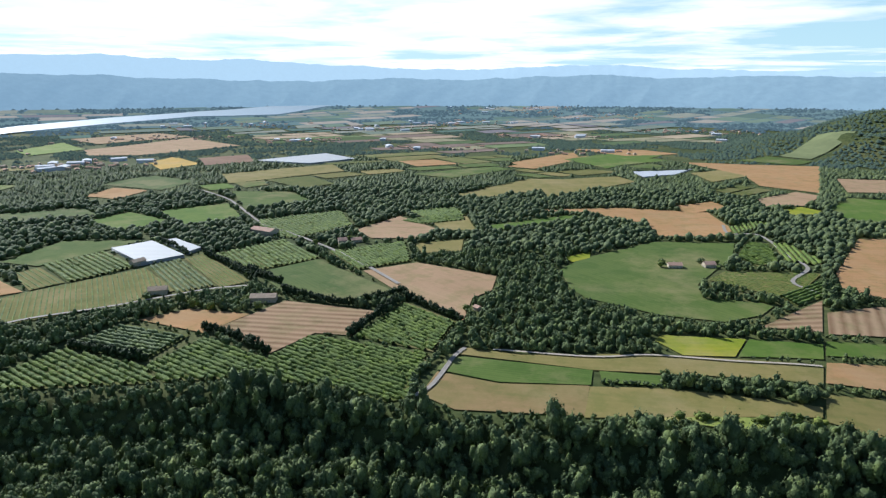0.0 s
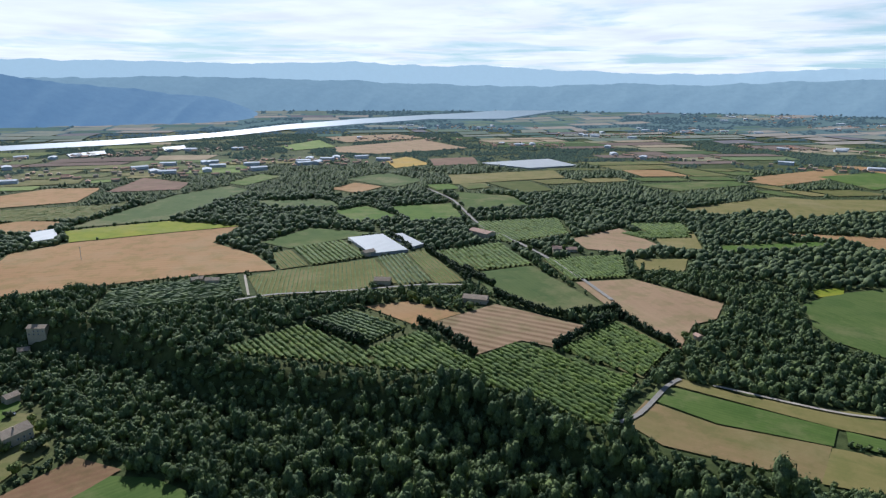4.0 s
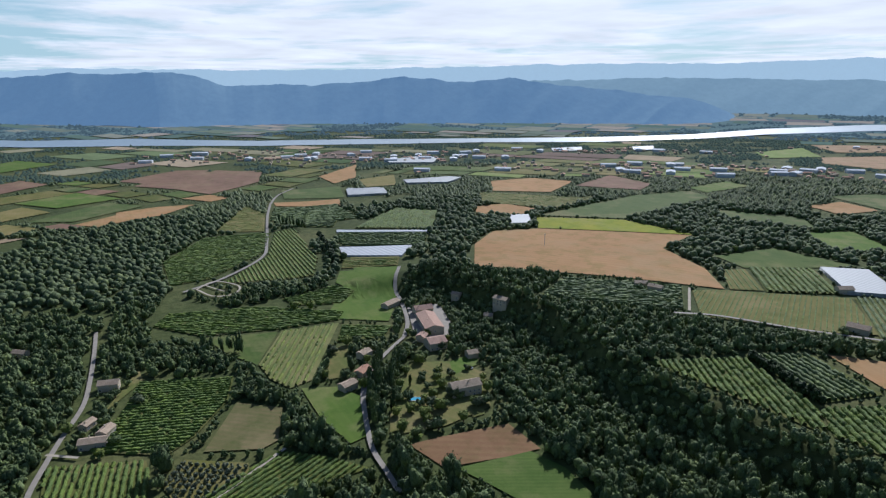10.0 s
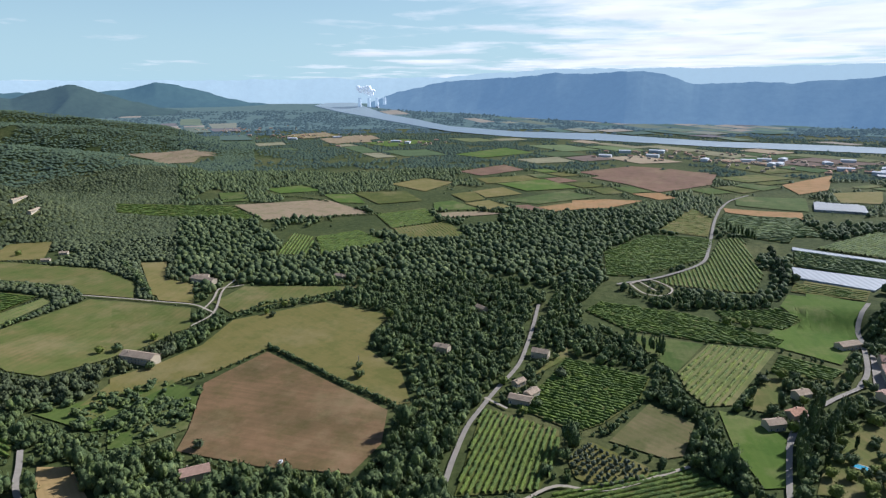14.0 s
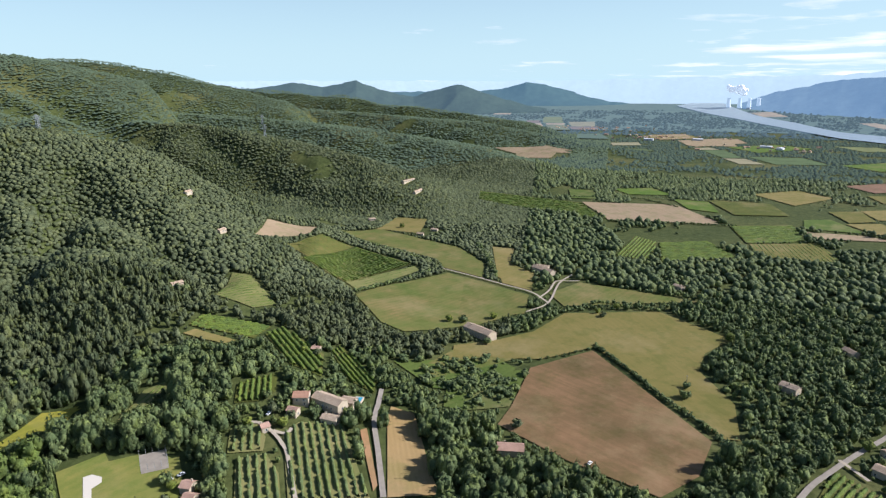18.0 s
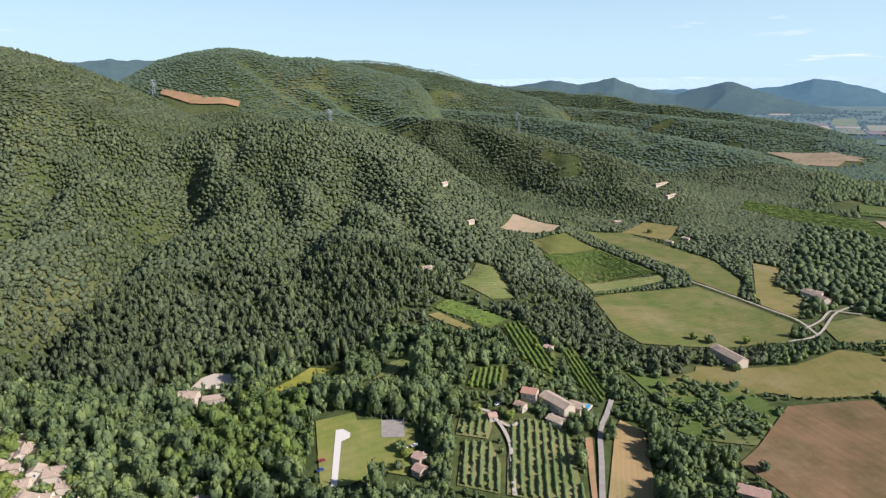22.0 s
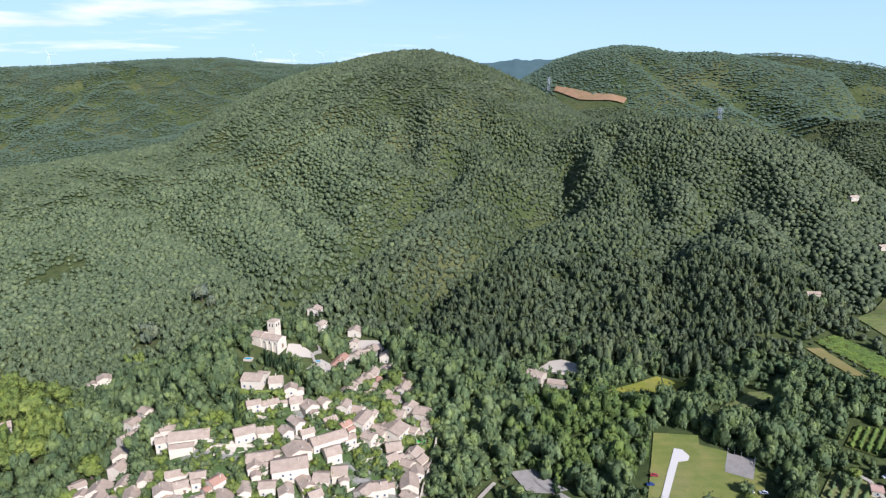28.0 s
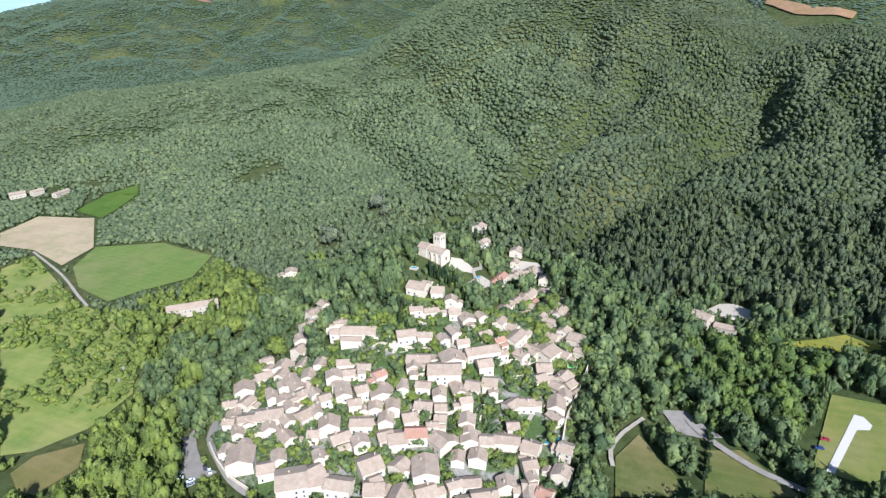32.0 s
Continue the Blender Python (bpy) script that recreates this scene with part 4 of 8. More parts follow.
def road(kind, wide, *points):
    wide *= 0.72
    mat, label = ROADS[kind]
    dist = math.hypot(*points[0])
    q, s, v, f = ribbon(points, wide, 1.2 + dist / 1400)
    ob = new("road", mesh_of("road", v, f, [mat], flat=False))
    side = (wide / 2 + 3.5) * s
    CLEAR.append([tuple(p) for p in q + side] + [tuple(p) for p in (q - side)[::-1]])
    return tagged(ob, label, "road", kind="structure")




def tree_line(kind, size, gap, *points):
    q = spline(points, gap)
    n = len(q)
    x, y = q[:, 0] + rng.uniform(-0.8, 0.8, n), q[:, 1] + rng.uniform(-0.8, 0.8, n)
    tall = {"cypress": 3.0, "poplar": 7.5, "oak": 1.9}[kind]
    rad = size * rng.uniform(0.75, 1.25, n)
    high = size * tall * rng.uniform(0.8, 1.2, n)
    mat = {"cypress": M_DARKTREE, "poplar": M_WOOD, "oak": M_WOOD}[kind]
    label = {"cypress": "dark clipped cypress windbreak", "poplar": "row of tall slender poplars", "oak": "leafy oak hedgerow"}[kind]
    dist = math.hypot(*points[0])
    ob = planted("tree_line", x, y, rad, high, "near" if dist < 600 else "mid", mat, 0.05)
    return tagged(ob, label, "hedge", kind="stuff")

# ---------------------------------------------------------------- fields of the plan
field("orchard", -34, (-303, 351), (-273, 417), (-203, 393), (-182, 366))
field("orchard", -34, (-201, 392), (-179, 439), (-122, 403), (-101, 444), (-10, 410), (-19, 346), (-35, 342), (-64, 358), (-129, 374), (-179, 367))
field("orchard", -46, (-67, 442), (-32, 517), (11, 473), (-7, 414))
field("darkorchard", -20, (-275, 423), (-252, 467), (-192, 445), (-205, 399))
field("tan", -24, (-246, 477), (-215, 503), (-160, 490), (-183, 449))
field("furrow", -9, (-176, 460), (-139, 523), (-56, 496), (-69, 444), (-98, 449), (-123, 411))
field("crop", -51, (-189, 609), (-136, 658), (-48, 551), (-81, 519), (-144, 543))
field("pink", -51, (-81, 613), (-28, 643), (53, 594), (45, 550), (26, 528), (16, 472), (-34, 534))
field("vine", -61, (-398, 516), (-387, 539), (-309, 626), (-247, 552), (-269, 523), (-346, 464))
field("darkorchard", -53, (-308, 629), (-285, 660), (-214, 566), (-242, 543))
field("vine", -52, (-282, 661), (-268, 683), (-186, 579), (-209, 561))
field("plastic", 0, (-380, 697), (-348, 731), (-285, 668), (-318, 636))
field("plastic", 0, (-337, 734), (-325, 743), (-278, 700), (-286, 679))
field("darkcrop", 31, (-471, 644), (-460, 739), (-366, 743), (-386, 696), (-423, 630))
field("orchard", -43, (-421, 636), (-383, 690), (-319, 631), (-360, 575))
field("vine", -42, (-430, 602), (-419, 626), (-363, 576), (-382, 551))
field("orchard", -55, (-260, 672), (-194, 747), (-134, 661), (-193, 612))
field("orchard", -59, (-129, 688), (-46, 738), (-34, 648), (-86, 617))
field("grass", -43, (-492, 858), (-466, 919), (-379, 855), (-420, 791))
field("grass", -52, (-424, 924), (-344, 987), (-285, 879), (-350, 829))
field("orchard", -54, (-257, 858), (-153, 925), (-121, 828), (-181, 754), (-221, 765))
field("pink", -30, (-113, 802), (-62, 892), (-9, 810), (-34, 756), (-89, 755))
field("orchard", -60, (-52, 927), (16, 959), (35, 900), (-18, 867))
field("olive", 0, (-18, 867), (35, 892), (43, 801), (-2, 802))
field("olive", 0, (-33, 727), (25, 749), (21, 691), (-24, 683))
field("darkcrop", -2, (-373, 1101), (-264, 1098), (-215, 1011), (-299, 936))
field("tan", 0, (-612, 1062), (-601, 1142), (-528, 1113), (-541, 1026))
field("crop", -26, (-651, 1189), (-623, 1292), (-497, 1245), (-505, 1118))
field("yellow", 0, (-754, 1602), (-713, 1704), (-589, 1519), (-635, 1412))
field("plough", 0, (-649, 1674), (-549, 1781), (-473, 1582), (-565, 1495))
field("plastic", 0, (-470, 1583), (-333, 1796), (-227, 1629), (-322, 1511))
field("pink", 0, (-1136, 2007), (-995, 2505), (-683, 2149), (-866, 1803), (-1028, 1815))
field("pink", 0, (-1429, 2436), (-1222, 2729), (-1016, 2560), (-1213, 2232))
field("lightcrop", 0, (-1349, 1989), (-1375, 2300), (-1149, 2031), (-1202, 1833))
field("olive", 0, (12, 1061), (175, 1246), (260, 1234), (214, 1134), (73, 1042))
field("olive", 0, (176, 1212), (357, 1286), (370, 1203), (174, 1038))
field("tan", 0, (165, 1542), (382, 1852), (370, 1723), (198, 1422))
field("grass", 0, (313, 1630), (567, 1925), (661, 1843), (372, 1424))
field("tan", 0, (128, 934), (270, 950), (361, 923), (306, 771), (278, 840), (205, 916))
field("darkcrop", -56, (120, 617), (148, 657), (256, 739), (350, 732), (320, 671), (243, 571), (232, 532), (290, 516), (263, 488), (226, 473), (180, 487), (127, 530), (118, 560))
field("lime", 0, (135, 667), (167, 688), (161, 664), (137, 645))
field("orchard", -29, (326, 672), (368, 738), (388, 727), (360, 649), (329, 631))
field("orchard", -106, (391, 727), (410, 728), (411, 657), (399, 637), (369, 649))
field("vine", -49, (259, 586), (286, 613), (383, 608), (320, 539), (301, 537))
field("orchard", 35, (303, 537), (368, 582), (340, 534), (305, 510))
field("furrow", 9, (250, 462), (336, 527), (293, 453))
field("lime", 0, (157, 435), (166, 445), (227, 438), (205, 407), (169, 409))
field("grass", 0, (229, 438), (263, 432), (280, 430), (266, 405), (207, 407))
field("olive", -4, (12, 423), (55, 409), (147, 411), (260, 395), (243, 366), (217, 373), (101, 385), (12, 410))
field("darkgrass", -14, (2, 405), (15, 406), (100, 385), (94, 364), (36, 368), (-4, 386))
field("pinkolive", -12, (-4, 383), (36, 366), (93, 363), (82, 326), (46, 329), (7, 333), (-14, 351))
field("darkgrass", -11, (104, 384), (147, 376), (141, 363), (102, 367))
field("olive", -10, (93, 362), (141, 360), (227, 339), (220, 327), (145, 325), (81, 324))
field("tan", 0, (274, 918), (392, 915), (381, 804), (351, 765), (272, 768), (281, 862))
field("tan", 0, (362, 966), (436, 1004), (439, 951), (356, 904))
field("orchard", -106, (381, 819), (434, 856), (444, 833), (368, 774))
field("tan", 0, (593, 1578), (733, 1536), (906, 1512), (658, 1085), (591, 1166), (632, 1319))
field("olive", 0, (533, 1351), (662, 1434), (656, 1322), (520, 1209))
field("pink", 0, (514, 1024), (623, 1099), (643, 1059), (570, 972), (502, 965))
field("tan", 0, (147, 1465), (258, 1599), (402, 1745), (323, 1579), (204, 1412))
field("grass", 0, (329, 1608), (489, 1794), (581, 1619), (409, 1491))
field("greyplastic", 0, (410, 1363), (540, 1399), (581, 1444), (487, 1317), (405, 1271))
field("orchard", -36, (-59, 860), (21, 927), (32, 867), (-27, 837))
field("darkcrop", 0, (-67, 1324), (121, 1463), (154, 1408), (16, 1261))
field("tan", 0, (400, 1965), (616, 1957), (682, 1820), (506, 1745))
field("lime", 0, (512, 937), (557, 962), (570, 932), (551, 900), (507, 898))
field("tan", 35, (-658, 432), (-708, 493), (-691, 557), (-556, 708), (-527, 620), (-442, 590), (-385, 547), (-460, 490), (-575, 379))
field("lime", 0, (-758, 607), (-674, 704), (-556, 713), (-694, 560))
field("tan", 0, (-883, 577), (-878, 631), (-816, 650), (-785, 603), (-828, 543))
field("crop", -77, (-768, 618), (-829, 884), (-817, 1016), (-749, 990), (-681, 710))
field("vine", 42, (-1001, 660), (-863, 786), (-855, 850), (-799, 679), (-908, 605))
field("tan", 0, (-1116, 763), (-1111, 873), (-1023, 909), (-936, 778), (-1001, 691))
field("plough", 0, (-975, 873), (-1065, 1054), (-914, 1023), (-872, 945))
field("grass", 0, (-843, 1047), (-869, 1195), (-800, 1179), (-788, 1032))
field("tan", 0, (-607, 1053), (-607, 1149), (-534, 1119), (-547, 1038))
field("crop", 0, (-634, 1208), (-602, 1313), (-491, 1227), (-499, 1136))
field("greyplastic", 0, (-899, 338), (-775, 430), (-766, 425), (-884, 333))
field("greyplastic", 0, (-794, 303), (-716, 373), (-681, 342), (-749, 291))
field("plastic", 0, (-1262, 497), (-1199, 552), (-1123, 527), (-1192, 471))
field("plastic", 0, (-1704, 789), (-1739, 925), (-1661, 940), (-1541, 859), (-1627, 762))
field("plastic", 0, (-1267, 630), (-1230, 726), (-1196, 739), (-1151, 680), (-1218, 616))
field("plastic", 0, (-783, 576), (-772, 605), (-720, 566), (-732, 537))
field("plastic", 0, (-1782, 1466), (-1779, 1605), (-1658, 1502), (-1671, 1386))
field("plastic", 0, (-1689, 1767), (-1682, 1868), (-1574, 1759), (-1575, 1658))
field("darkorchard", 37, (-879, 333), (-761, 421), (-705, 386), (-802, 308))
field("vine", 40, (-734, 296), (-682, 339), (-650, 321), (-701, 280))
field("orchard", -51, (-978, 474), (-890, 511), (-783, 437), (-889, 363))
field("darkorchard", 48, (-459, 381), (-490, 433), (-413, 520), (-364, 465), (-411, 417))
field("grass", 0, (-691, 282), (-645, 317), (-578, 285), (-525, 252), (-563, 202), (-602, 227), (-619, 258))
field("plough", 0, (-1512, 168), (-1771, 322), (-1676, 419), (-1506, 370), (-1377, 238))
field("plough", 0, (-1675, 81), (-1815, 229), (-1779, 311), (-1561, 164))
field("tan", 0, (-1207, 325), (-1160, 440), (-1089, 418), (-1169, 319))
field("darkorchard", 54, (-1151, 310), (-1079, 409), (-959, 401), (-973, 290), (-1046, 276))
field("crop", 74, (-1349, 380), (-1315, 499), (-1168, 454), (-1242, 355))
field("tan", 0, (-1506, 517), (-1671, 682), (-1422, 580), (-1365, 505))
field("olive", 0, (-1380, 570), (-1384, 663), (-1229, 595), (-1258, 538))
field("tan", 0, (-1240, 57), (-1267, 123), (-1261, 191), (-1175, 121), (-1156, 52))
field("yellow", 0, (-736, 1581), (-741, 1728), (-602, 1549), (-633, 1415))
field("redsoil", 57, (-325, 173), (-323, 194), (-315, 241), (-281, 241), (-284, 218), (-293, 180))
field("darkgrass", 61, (-289, 186), (-282, 234), (-258, 241), (-233, 238), (-220, 229), (-241, 202), (-267, 194))
field("brownfield", 83, (-323, -201), (-348, -208), (-410, -233), (-473, -212), (-393, -86), (-351, -79), (-318, -88), (-316, -145), (-321, -187))
field("olivefield", 55, (-477, -274), (-537, -277), (-602, -209), (-576, -131), (-529, -138), (-492, -130), (-453, -91), (-406, -73), (-401, -82), (-481, -214), (-430, -235), (-397, -279), (-362, -277), (-402, -306), (-436, -288))
field("meadow", 0, (-566, -428), (-561, -336), (-511, -306), (-474, -331), (-455, -346))
field("meadow", 0, (-580, -322), (-636, -316), (-660, -186), (-610, -236), (-554, -288))
field("olive", 0, (-701, -488), (-704, -452), (-647, -421), (-611, -363), (-575, -341), (-578, -383))
field("vine2", -9, (-407, -22), (-386, 30), (-355, 29), (-320, 19), (-308, -26), (-330, -25))
field("vine2", 71, (-413, 0), (-461, 22), (-502, 35), (-476, 99), (-439, 87), (-400, 59), (-386, 41))
field("brightvine", -30, (-489, 121), (-551, 157), (-544, 209), (-441, 149), (-436, 131), (-458, 122))
field("vine2", 62, (-622, 56), (-650, 72), (-626, 156), (-570, 225), (-552, 212), (-557, 157), (-575, 92))
field("darkcrop", 0, (-568, 93), (-550, 153), (-489, 120), (-518, 105))
field("olivegrove", 55, (-355, 35), (-376, 50), (-354, 82), (-340, 79), (-327, 55), (-336, 39))
field("garden", 49, (-379, 61), (-433, 92), (-410, 118), (-370, 104), (-365, 93))
field("vine2", 117, (-310, 21), (-322, 29), (-358, 100), (-341, 121), (-314, 143))
field("grass", 0, (-432, 138), (-421, 162), (-397, 172), (-347, 154), (-344, 142), (-384, 136))
field("meadow", 0, (-480, 17), (-527, 37), (-503, 38), (-462, 10))
field("vine2", 58, (-539, 210), (-513, 251), (-492, 233), (-502, 191))
field("grass", 0, (-687, 264), (-647, 319), (-589, 291), (-540, 245), (-549, 218), (-614, 251), (-650, 245))
field("vine2", 47, (-640, 182), (-643, 240), (-619, 255), (-595, 231), (-613, 187))
field("vine2", 83, (-857, 90), (-968, 159), (-952, 253), (-841, 215), (-751, 130), (-746, 85))
field("vine2", -5, (-952, 259), (-965, 292), (-763, 262), (-696, 235), (-723, 136), (-812, 211))
field("vine", 63, (-1000, 181), (-1200, 271), (-1101, 282), (-967, 246))
field("darkorchard", 73, (-1144, 310), (-1110, 419), (-1047, 406), (-925, 343), (-1000, 275))
field("tan", 0, (-1162, -7), (-1257, 103), (-1260, 182), (-1195, 132), (-1126, 24))
field("crop", 0, (-1221, -74), (-1362, 49), (-1291, 106), (-1190, -8))
field("vine", 48, (-697, 270), (-651, 321), (-671, 329), (-729, 284))
field("straw", 42, (-1088, -556), (-1135, -380), (-1056, -299), (-974, -452))
field("vine2", 95, (-1073, -802), (-1093, -569), (-978, -468), (-982, -660), (-997, -746))
field("grass", 0, (-1283, -596), (-1350, -540), (-1283, -466), (-1236, -540))
field("grass", 0, (-1236, -448), (-1249, -384), (-1153, -332), (-1152, -385))
field("darkgrass", 0, (-1179, -205), (-1209, -172), (-1125, -108), (-1107, -189))
field("straw", 0, (-1082, -184), (-1109, -106), (-1094, -65), (-1045, -156))
field("vine", 27, (-950, -224), (-1014, -151), (-917, -102), (-885, -196))
field("vine2", 132, (-1056, -284), (-1123, -210), (-1014, -165), (-950, -228))
field("olive", 0, (-1401, -348), (-1511, -287), (-1445, -209), (-1308, -247))
field("vine2", 13, (-771, -339), (-892, -368), (-876, -328), (-771, -292))
field("vine2", 138, (-876, -324), (-930, -275), (-862, -214), (-780, -281))
field("plough", 0, (-1570, 109), (-1762, 229), (-1708, 410), (-1551, 375), (-1415, 239))
field("plough", 0, (-1637, -224), (-1799, -118), (-1701, -58), (-1565, -157))
field("straw", 0, (-1729.0, -1251.6), (-1825.6, -1099.4), (-1792.9, -998.5), (-1712.9, -1147.2))
field("straw", 0, (-2784, -1182), (-2923, -1068), (-2729, -948), (-2590, -1040))
field("straw", 0, (-2587, -968), (-2822, -852), (-2456, -696), (-2392, -851))
field("grass", 0, (-2055, -303), (-2308, -157), (-2142, -49), (-1973, -202))
field("plastic", 0, (-1252, 490), (-1215, 550), (-1130, 526), (-1175, 464))
field("meadow", 0, (-424, -459), (-454, -466), (-566, -454), (-559, -334), (-511, -311), (-454, -322), (-389, -353), (-388, -382))
field("meadow", 0, (-621, -717), (-681.2, -697.1), (-672, -526), (-629, -448), (-579, -413), (-580, -476), (-605, -508), (-610, -587))
field("olive", 0, (-677.5, -700.6), (-753.5, -733.1), (-772.0, -678.3), (-700, -629))
field("olive", 0, (-706, -493), (-715, -462), (-652, -426), (-633, -376), (-577, -342), (-593, -400))
field("vine2", 83, (-437.1, -566.4), (-578, -633), (-564, -514), (-445, -499))
field("vine", 80, (-460.8, -628.8), (-555.6, -680.6), (-575, -636), (-450.0, -571.9))
field("vinedry", -177, (-445, -499), (-502, -505), (-559, -504), (-549, -485), (-438, -471))
field("straw", 0, (-426.0, -644.1), (-504.2, -731.1), (-582.9, -729.1), (-537.2, -683.1))
field("vinedry", 175, (-289.3, -495.5), (-332.9, -538.9), (-344.8, -521.2), (-323.9, -451.7), (-301.0, -452.8))
field("vine2", 163, (-238.7, -447.1), (-258.9, -460.8), (-291.6, -411.2), (-267, -399))
field("olive", 0, (-228.5, -437.1), (-239.8, -438.9), (-254.2, -402.5), (-244.4, -403.0))
field("orchard", 74, (-279.1, -401.4), (-299.4, -405.4), (-298, -351), (-273, -322), (-264.8, -348.2))
field("vine2", 71, (-308.0, -354.0), (-321.8, -358.5), (-303, -296), (-289, -284), (-287, -310))
field("yellowgrass", 0, (-83, -381), (-98, -390), (-119, -405), (-138, -394), (-125, -388), (-102, -382))
field("vinedry", -154, (-151, -367), (-180, -381), (-193, -379), (-185, -374), (-155, -361))
field("vine2", 54, (-205, -325), (-219, -344), (-249, -341), (-233, -320), (-218, -317))
field("orchardtrees", 58, (-180, -233), (-211, -281), (-225, -283), (-245, -265), (-217, -214), (-213, -205))
field("orchardtrees", 59, (-159, -251), (-178, -280), (-193, -272), (-189, -254), (-177, -235))
field("orchardtrees", 54, (-177, -287), (-190, -305), (-204, -299), (-201, -284), (-193, -275))
field("bare", 0, (-250, -255), (-255, -254), (-223, -210), (-218, -208))
field("tanstrip", 50, (-220, -199), (-274, -255), (-286, -264), (-292, -248), (-250, -193), (-242, -180))
field("sports", 0, (-96, -305), (-108, -335), (-141, -321), (-157, -304), (-150, -287), (-137, -270))
field("meadow", 0, (-343, -294), (-407, -302), (-420, -277), (-423, -250), (-342, -276))
field("straw", 0, (-1367.0, -1007.3), (-1823.4, -1114.7), (-1816.3, -1006.9), (-1738.6, -1164.4))
field("straw", 44, (-1100, -573), (-1179, -420), (-1073, -308), (-978, -454))
field("straw", 0, (-1712.9, -1147.2), (-1769.5, -1038.2), (-1714.0, -1023.2), (-1677.6, -1101.8))
field("olive", 0, (-2735, -1186), (-2924, -1068), (-2760, -938), (-2590, -1050))
field("straw", 0, (-2582, -937), (-2808, -805), (-2629, -712), (-2361, -814))
field("grass", 0, (-2413, -720), (-2614, -599), (-2527, -466), (-2276, -577))
field("pale", 0, (642.1, -374.2), (650.8, -424.5), (590.2, -445.5), (513.5, -380.2), (502.0, -337.3), (561.8, -353.9), (605.4, -350.1))
field("lightcrop", 0, (488.8, -338.1), (512.1, -381.8), (458.5, -414.7), (387.6, -403.6), (371, -360), (391, -324), (400, -299), (446.2, -309.6))
field("grass", 0, (628.5, -453.6), (638.1, -505.0), (625.6, -540.8), (604.6, -519.7), (582.6, -448.6))
field("olive", 0, (281, -137), (282, -150), (266, -168), (252, -153), (255, -131), (266, -130))
field("sports", 0, (-91, -282), (-104, -337), (-129, -335), (-120, -279), (-105, -278))
field("meadow", 0, (-44, -248), (-43, -279), (-59, -284), (-81, -265), (-85, -262))
field("meadow", 0, (-5, -234), (-1, -261), (-10, -280), (-32, -256), (-30, -244))
field("yellowgrass", 0, (-78, -379), (-100, -392), (-118, -402), (-138, -398), (-126, -384), (-98, -379))
field("vinedry", -157, (-147, -362), (-173, -383), (-193, -382), (-173, -371), (-154, -358))
field("redcut", 0, (-104, -1722), (-113, -1743), (-196, -1660), (-277.4, -1615.1), (-267.1, -1592.1), (-165, -1640))
field("straw", 0, (-430.2, -645.9), (-501.1, -730.9), (-571.4, -723.0), (-519.6, -678.8))
field("plough", 0, (1826.4, -1887.3), (1709.0, -1867.1), (1634.6, -1853.8), (1682.3, -1834.8))
field("scrub", 0, (546.0, -310.2), (548.0, -344.1), (429, -291), (383, -281), (318, -253), (279, -212), (275, -178), (286, -153), (299, -144))
field("olive", 0, (238, 355), (303, 351), (263, 298), (220, 323))
field("tan", 0, (265, 400), (340, 401), (311, 362), (247, 370))
field("grass", 0, (286, 436), (367, 437), (347, 411), (271, 411))
field("furrow", -119, (322, 496), (382, 517), (413, 498), (378, 451), (296, 450))
field("tan", 0, (400, 612), (515, 757), (612, 772), (450, 555), (397, 539), (376, 563))
field("grass", 0, (593, 946), (678, 1041), (796, 1007), (680, 853), (570, 866))
field("pink", 0, (803, 1277), (988, 1278), (859, 1105), (713, 1097))
field("thicket", 0, (-338, -315), (-330, -265), (-360, -231), (-402, -241), (-407, -266), (-385, -284))
field("thicket", 0, (-349, -267), (-395, -242), (-407, -233), (-348, -209), (-323, -228), (-315, -242))
field("scrub", 0, (114, 325), (154, 326), (198, 324), (215, 318), (212, 313), (163, 312))

# ---------------------------------------------------------------- roads and tracks
road("asphalt", 4.6, (-284, 147), (-306, 149), (-330, 151), (-355, 158), (-399, 173), (-419, 184))
road("track", 5.4, (-482, 247), (-516, 267), (-575, 288), (-602, 295), (-641, 319))
road("asphalt", 4.6, (-319, -33), (-344, -32), (-379, -29), (-405, -23), (-435, -15), (-479, -2), (-521, 3), (-576, 7), (-633, 10))
road("track", 5.85, (-712, 95), (-746, 146), (-812, 204), (-888, 230), (-1067, 277), (-1190, 314))
road("track", 5.85, (-1190, 314), (-1287, 356), (-1357, 407))
road("track", 5.85, (-42, 568), (-93, 651), (-140, 715), (-197, 784), (-244, 833), (-315, 957), (-357, 1027), (-435, 1118))
road("asphalt", 4.6, (-362, 449), (-337, 477), (-283, 509), (-220, 553), (-184, 565))
road("path", 3.2, (-403, 518), (-359, 465))
road("track", 4.5, (-20, 346), (-7, 363), (8, 406), (16, 420))
road("path", 3.2, (258, 393), (201, 399), (146, 408), (104, 405), (36, 417))
road("track", 5.4, (344, 542), (337, 578), (378, 625), (382, 675), (395, 734), (395, 775), (364, 779), (377, 828))
road("asphalt", 4.6, (-218, -200), (-244, -232), (-264, -257), (-281, -271), (-297, -285))
road("path", 3.2, (-183, -230), (-194, -250), (-203, -267), (-206, -284), (-205, -297), (-198, -303))
road("path", 3.2, (-207, -285), (-211, -278), (-217, -280))
road("path", 3.2, (-574, -470), (-574, -418), (-572, -376), (-569, -337), (-551, -305))
road("path", 3.2, (-514, -307), (-551, -305), (-616, -331), (-655, -337))
road("path", 3.2, (-639, -318), (-630, -328), (-621, -338), (-587, -326), (-557, -320))
road("path", 3.2, (-309, 10), (-326, 29), (-327, 56), (-358, 105))
road("path", 2.6, (-725, 120), (-693, 134))
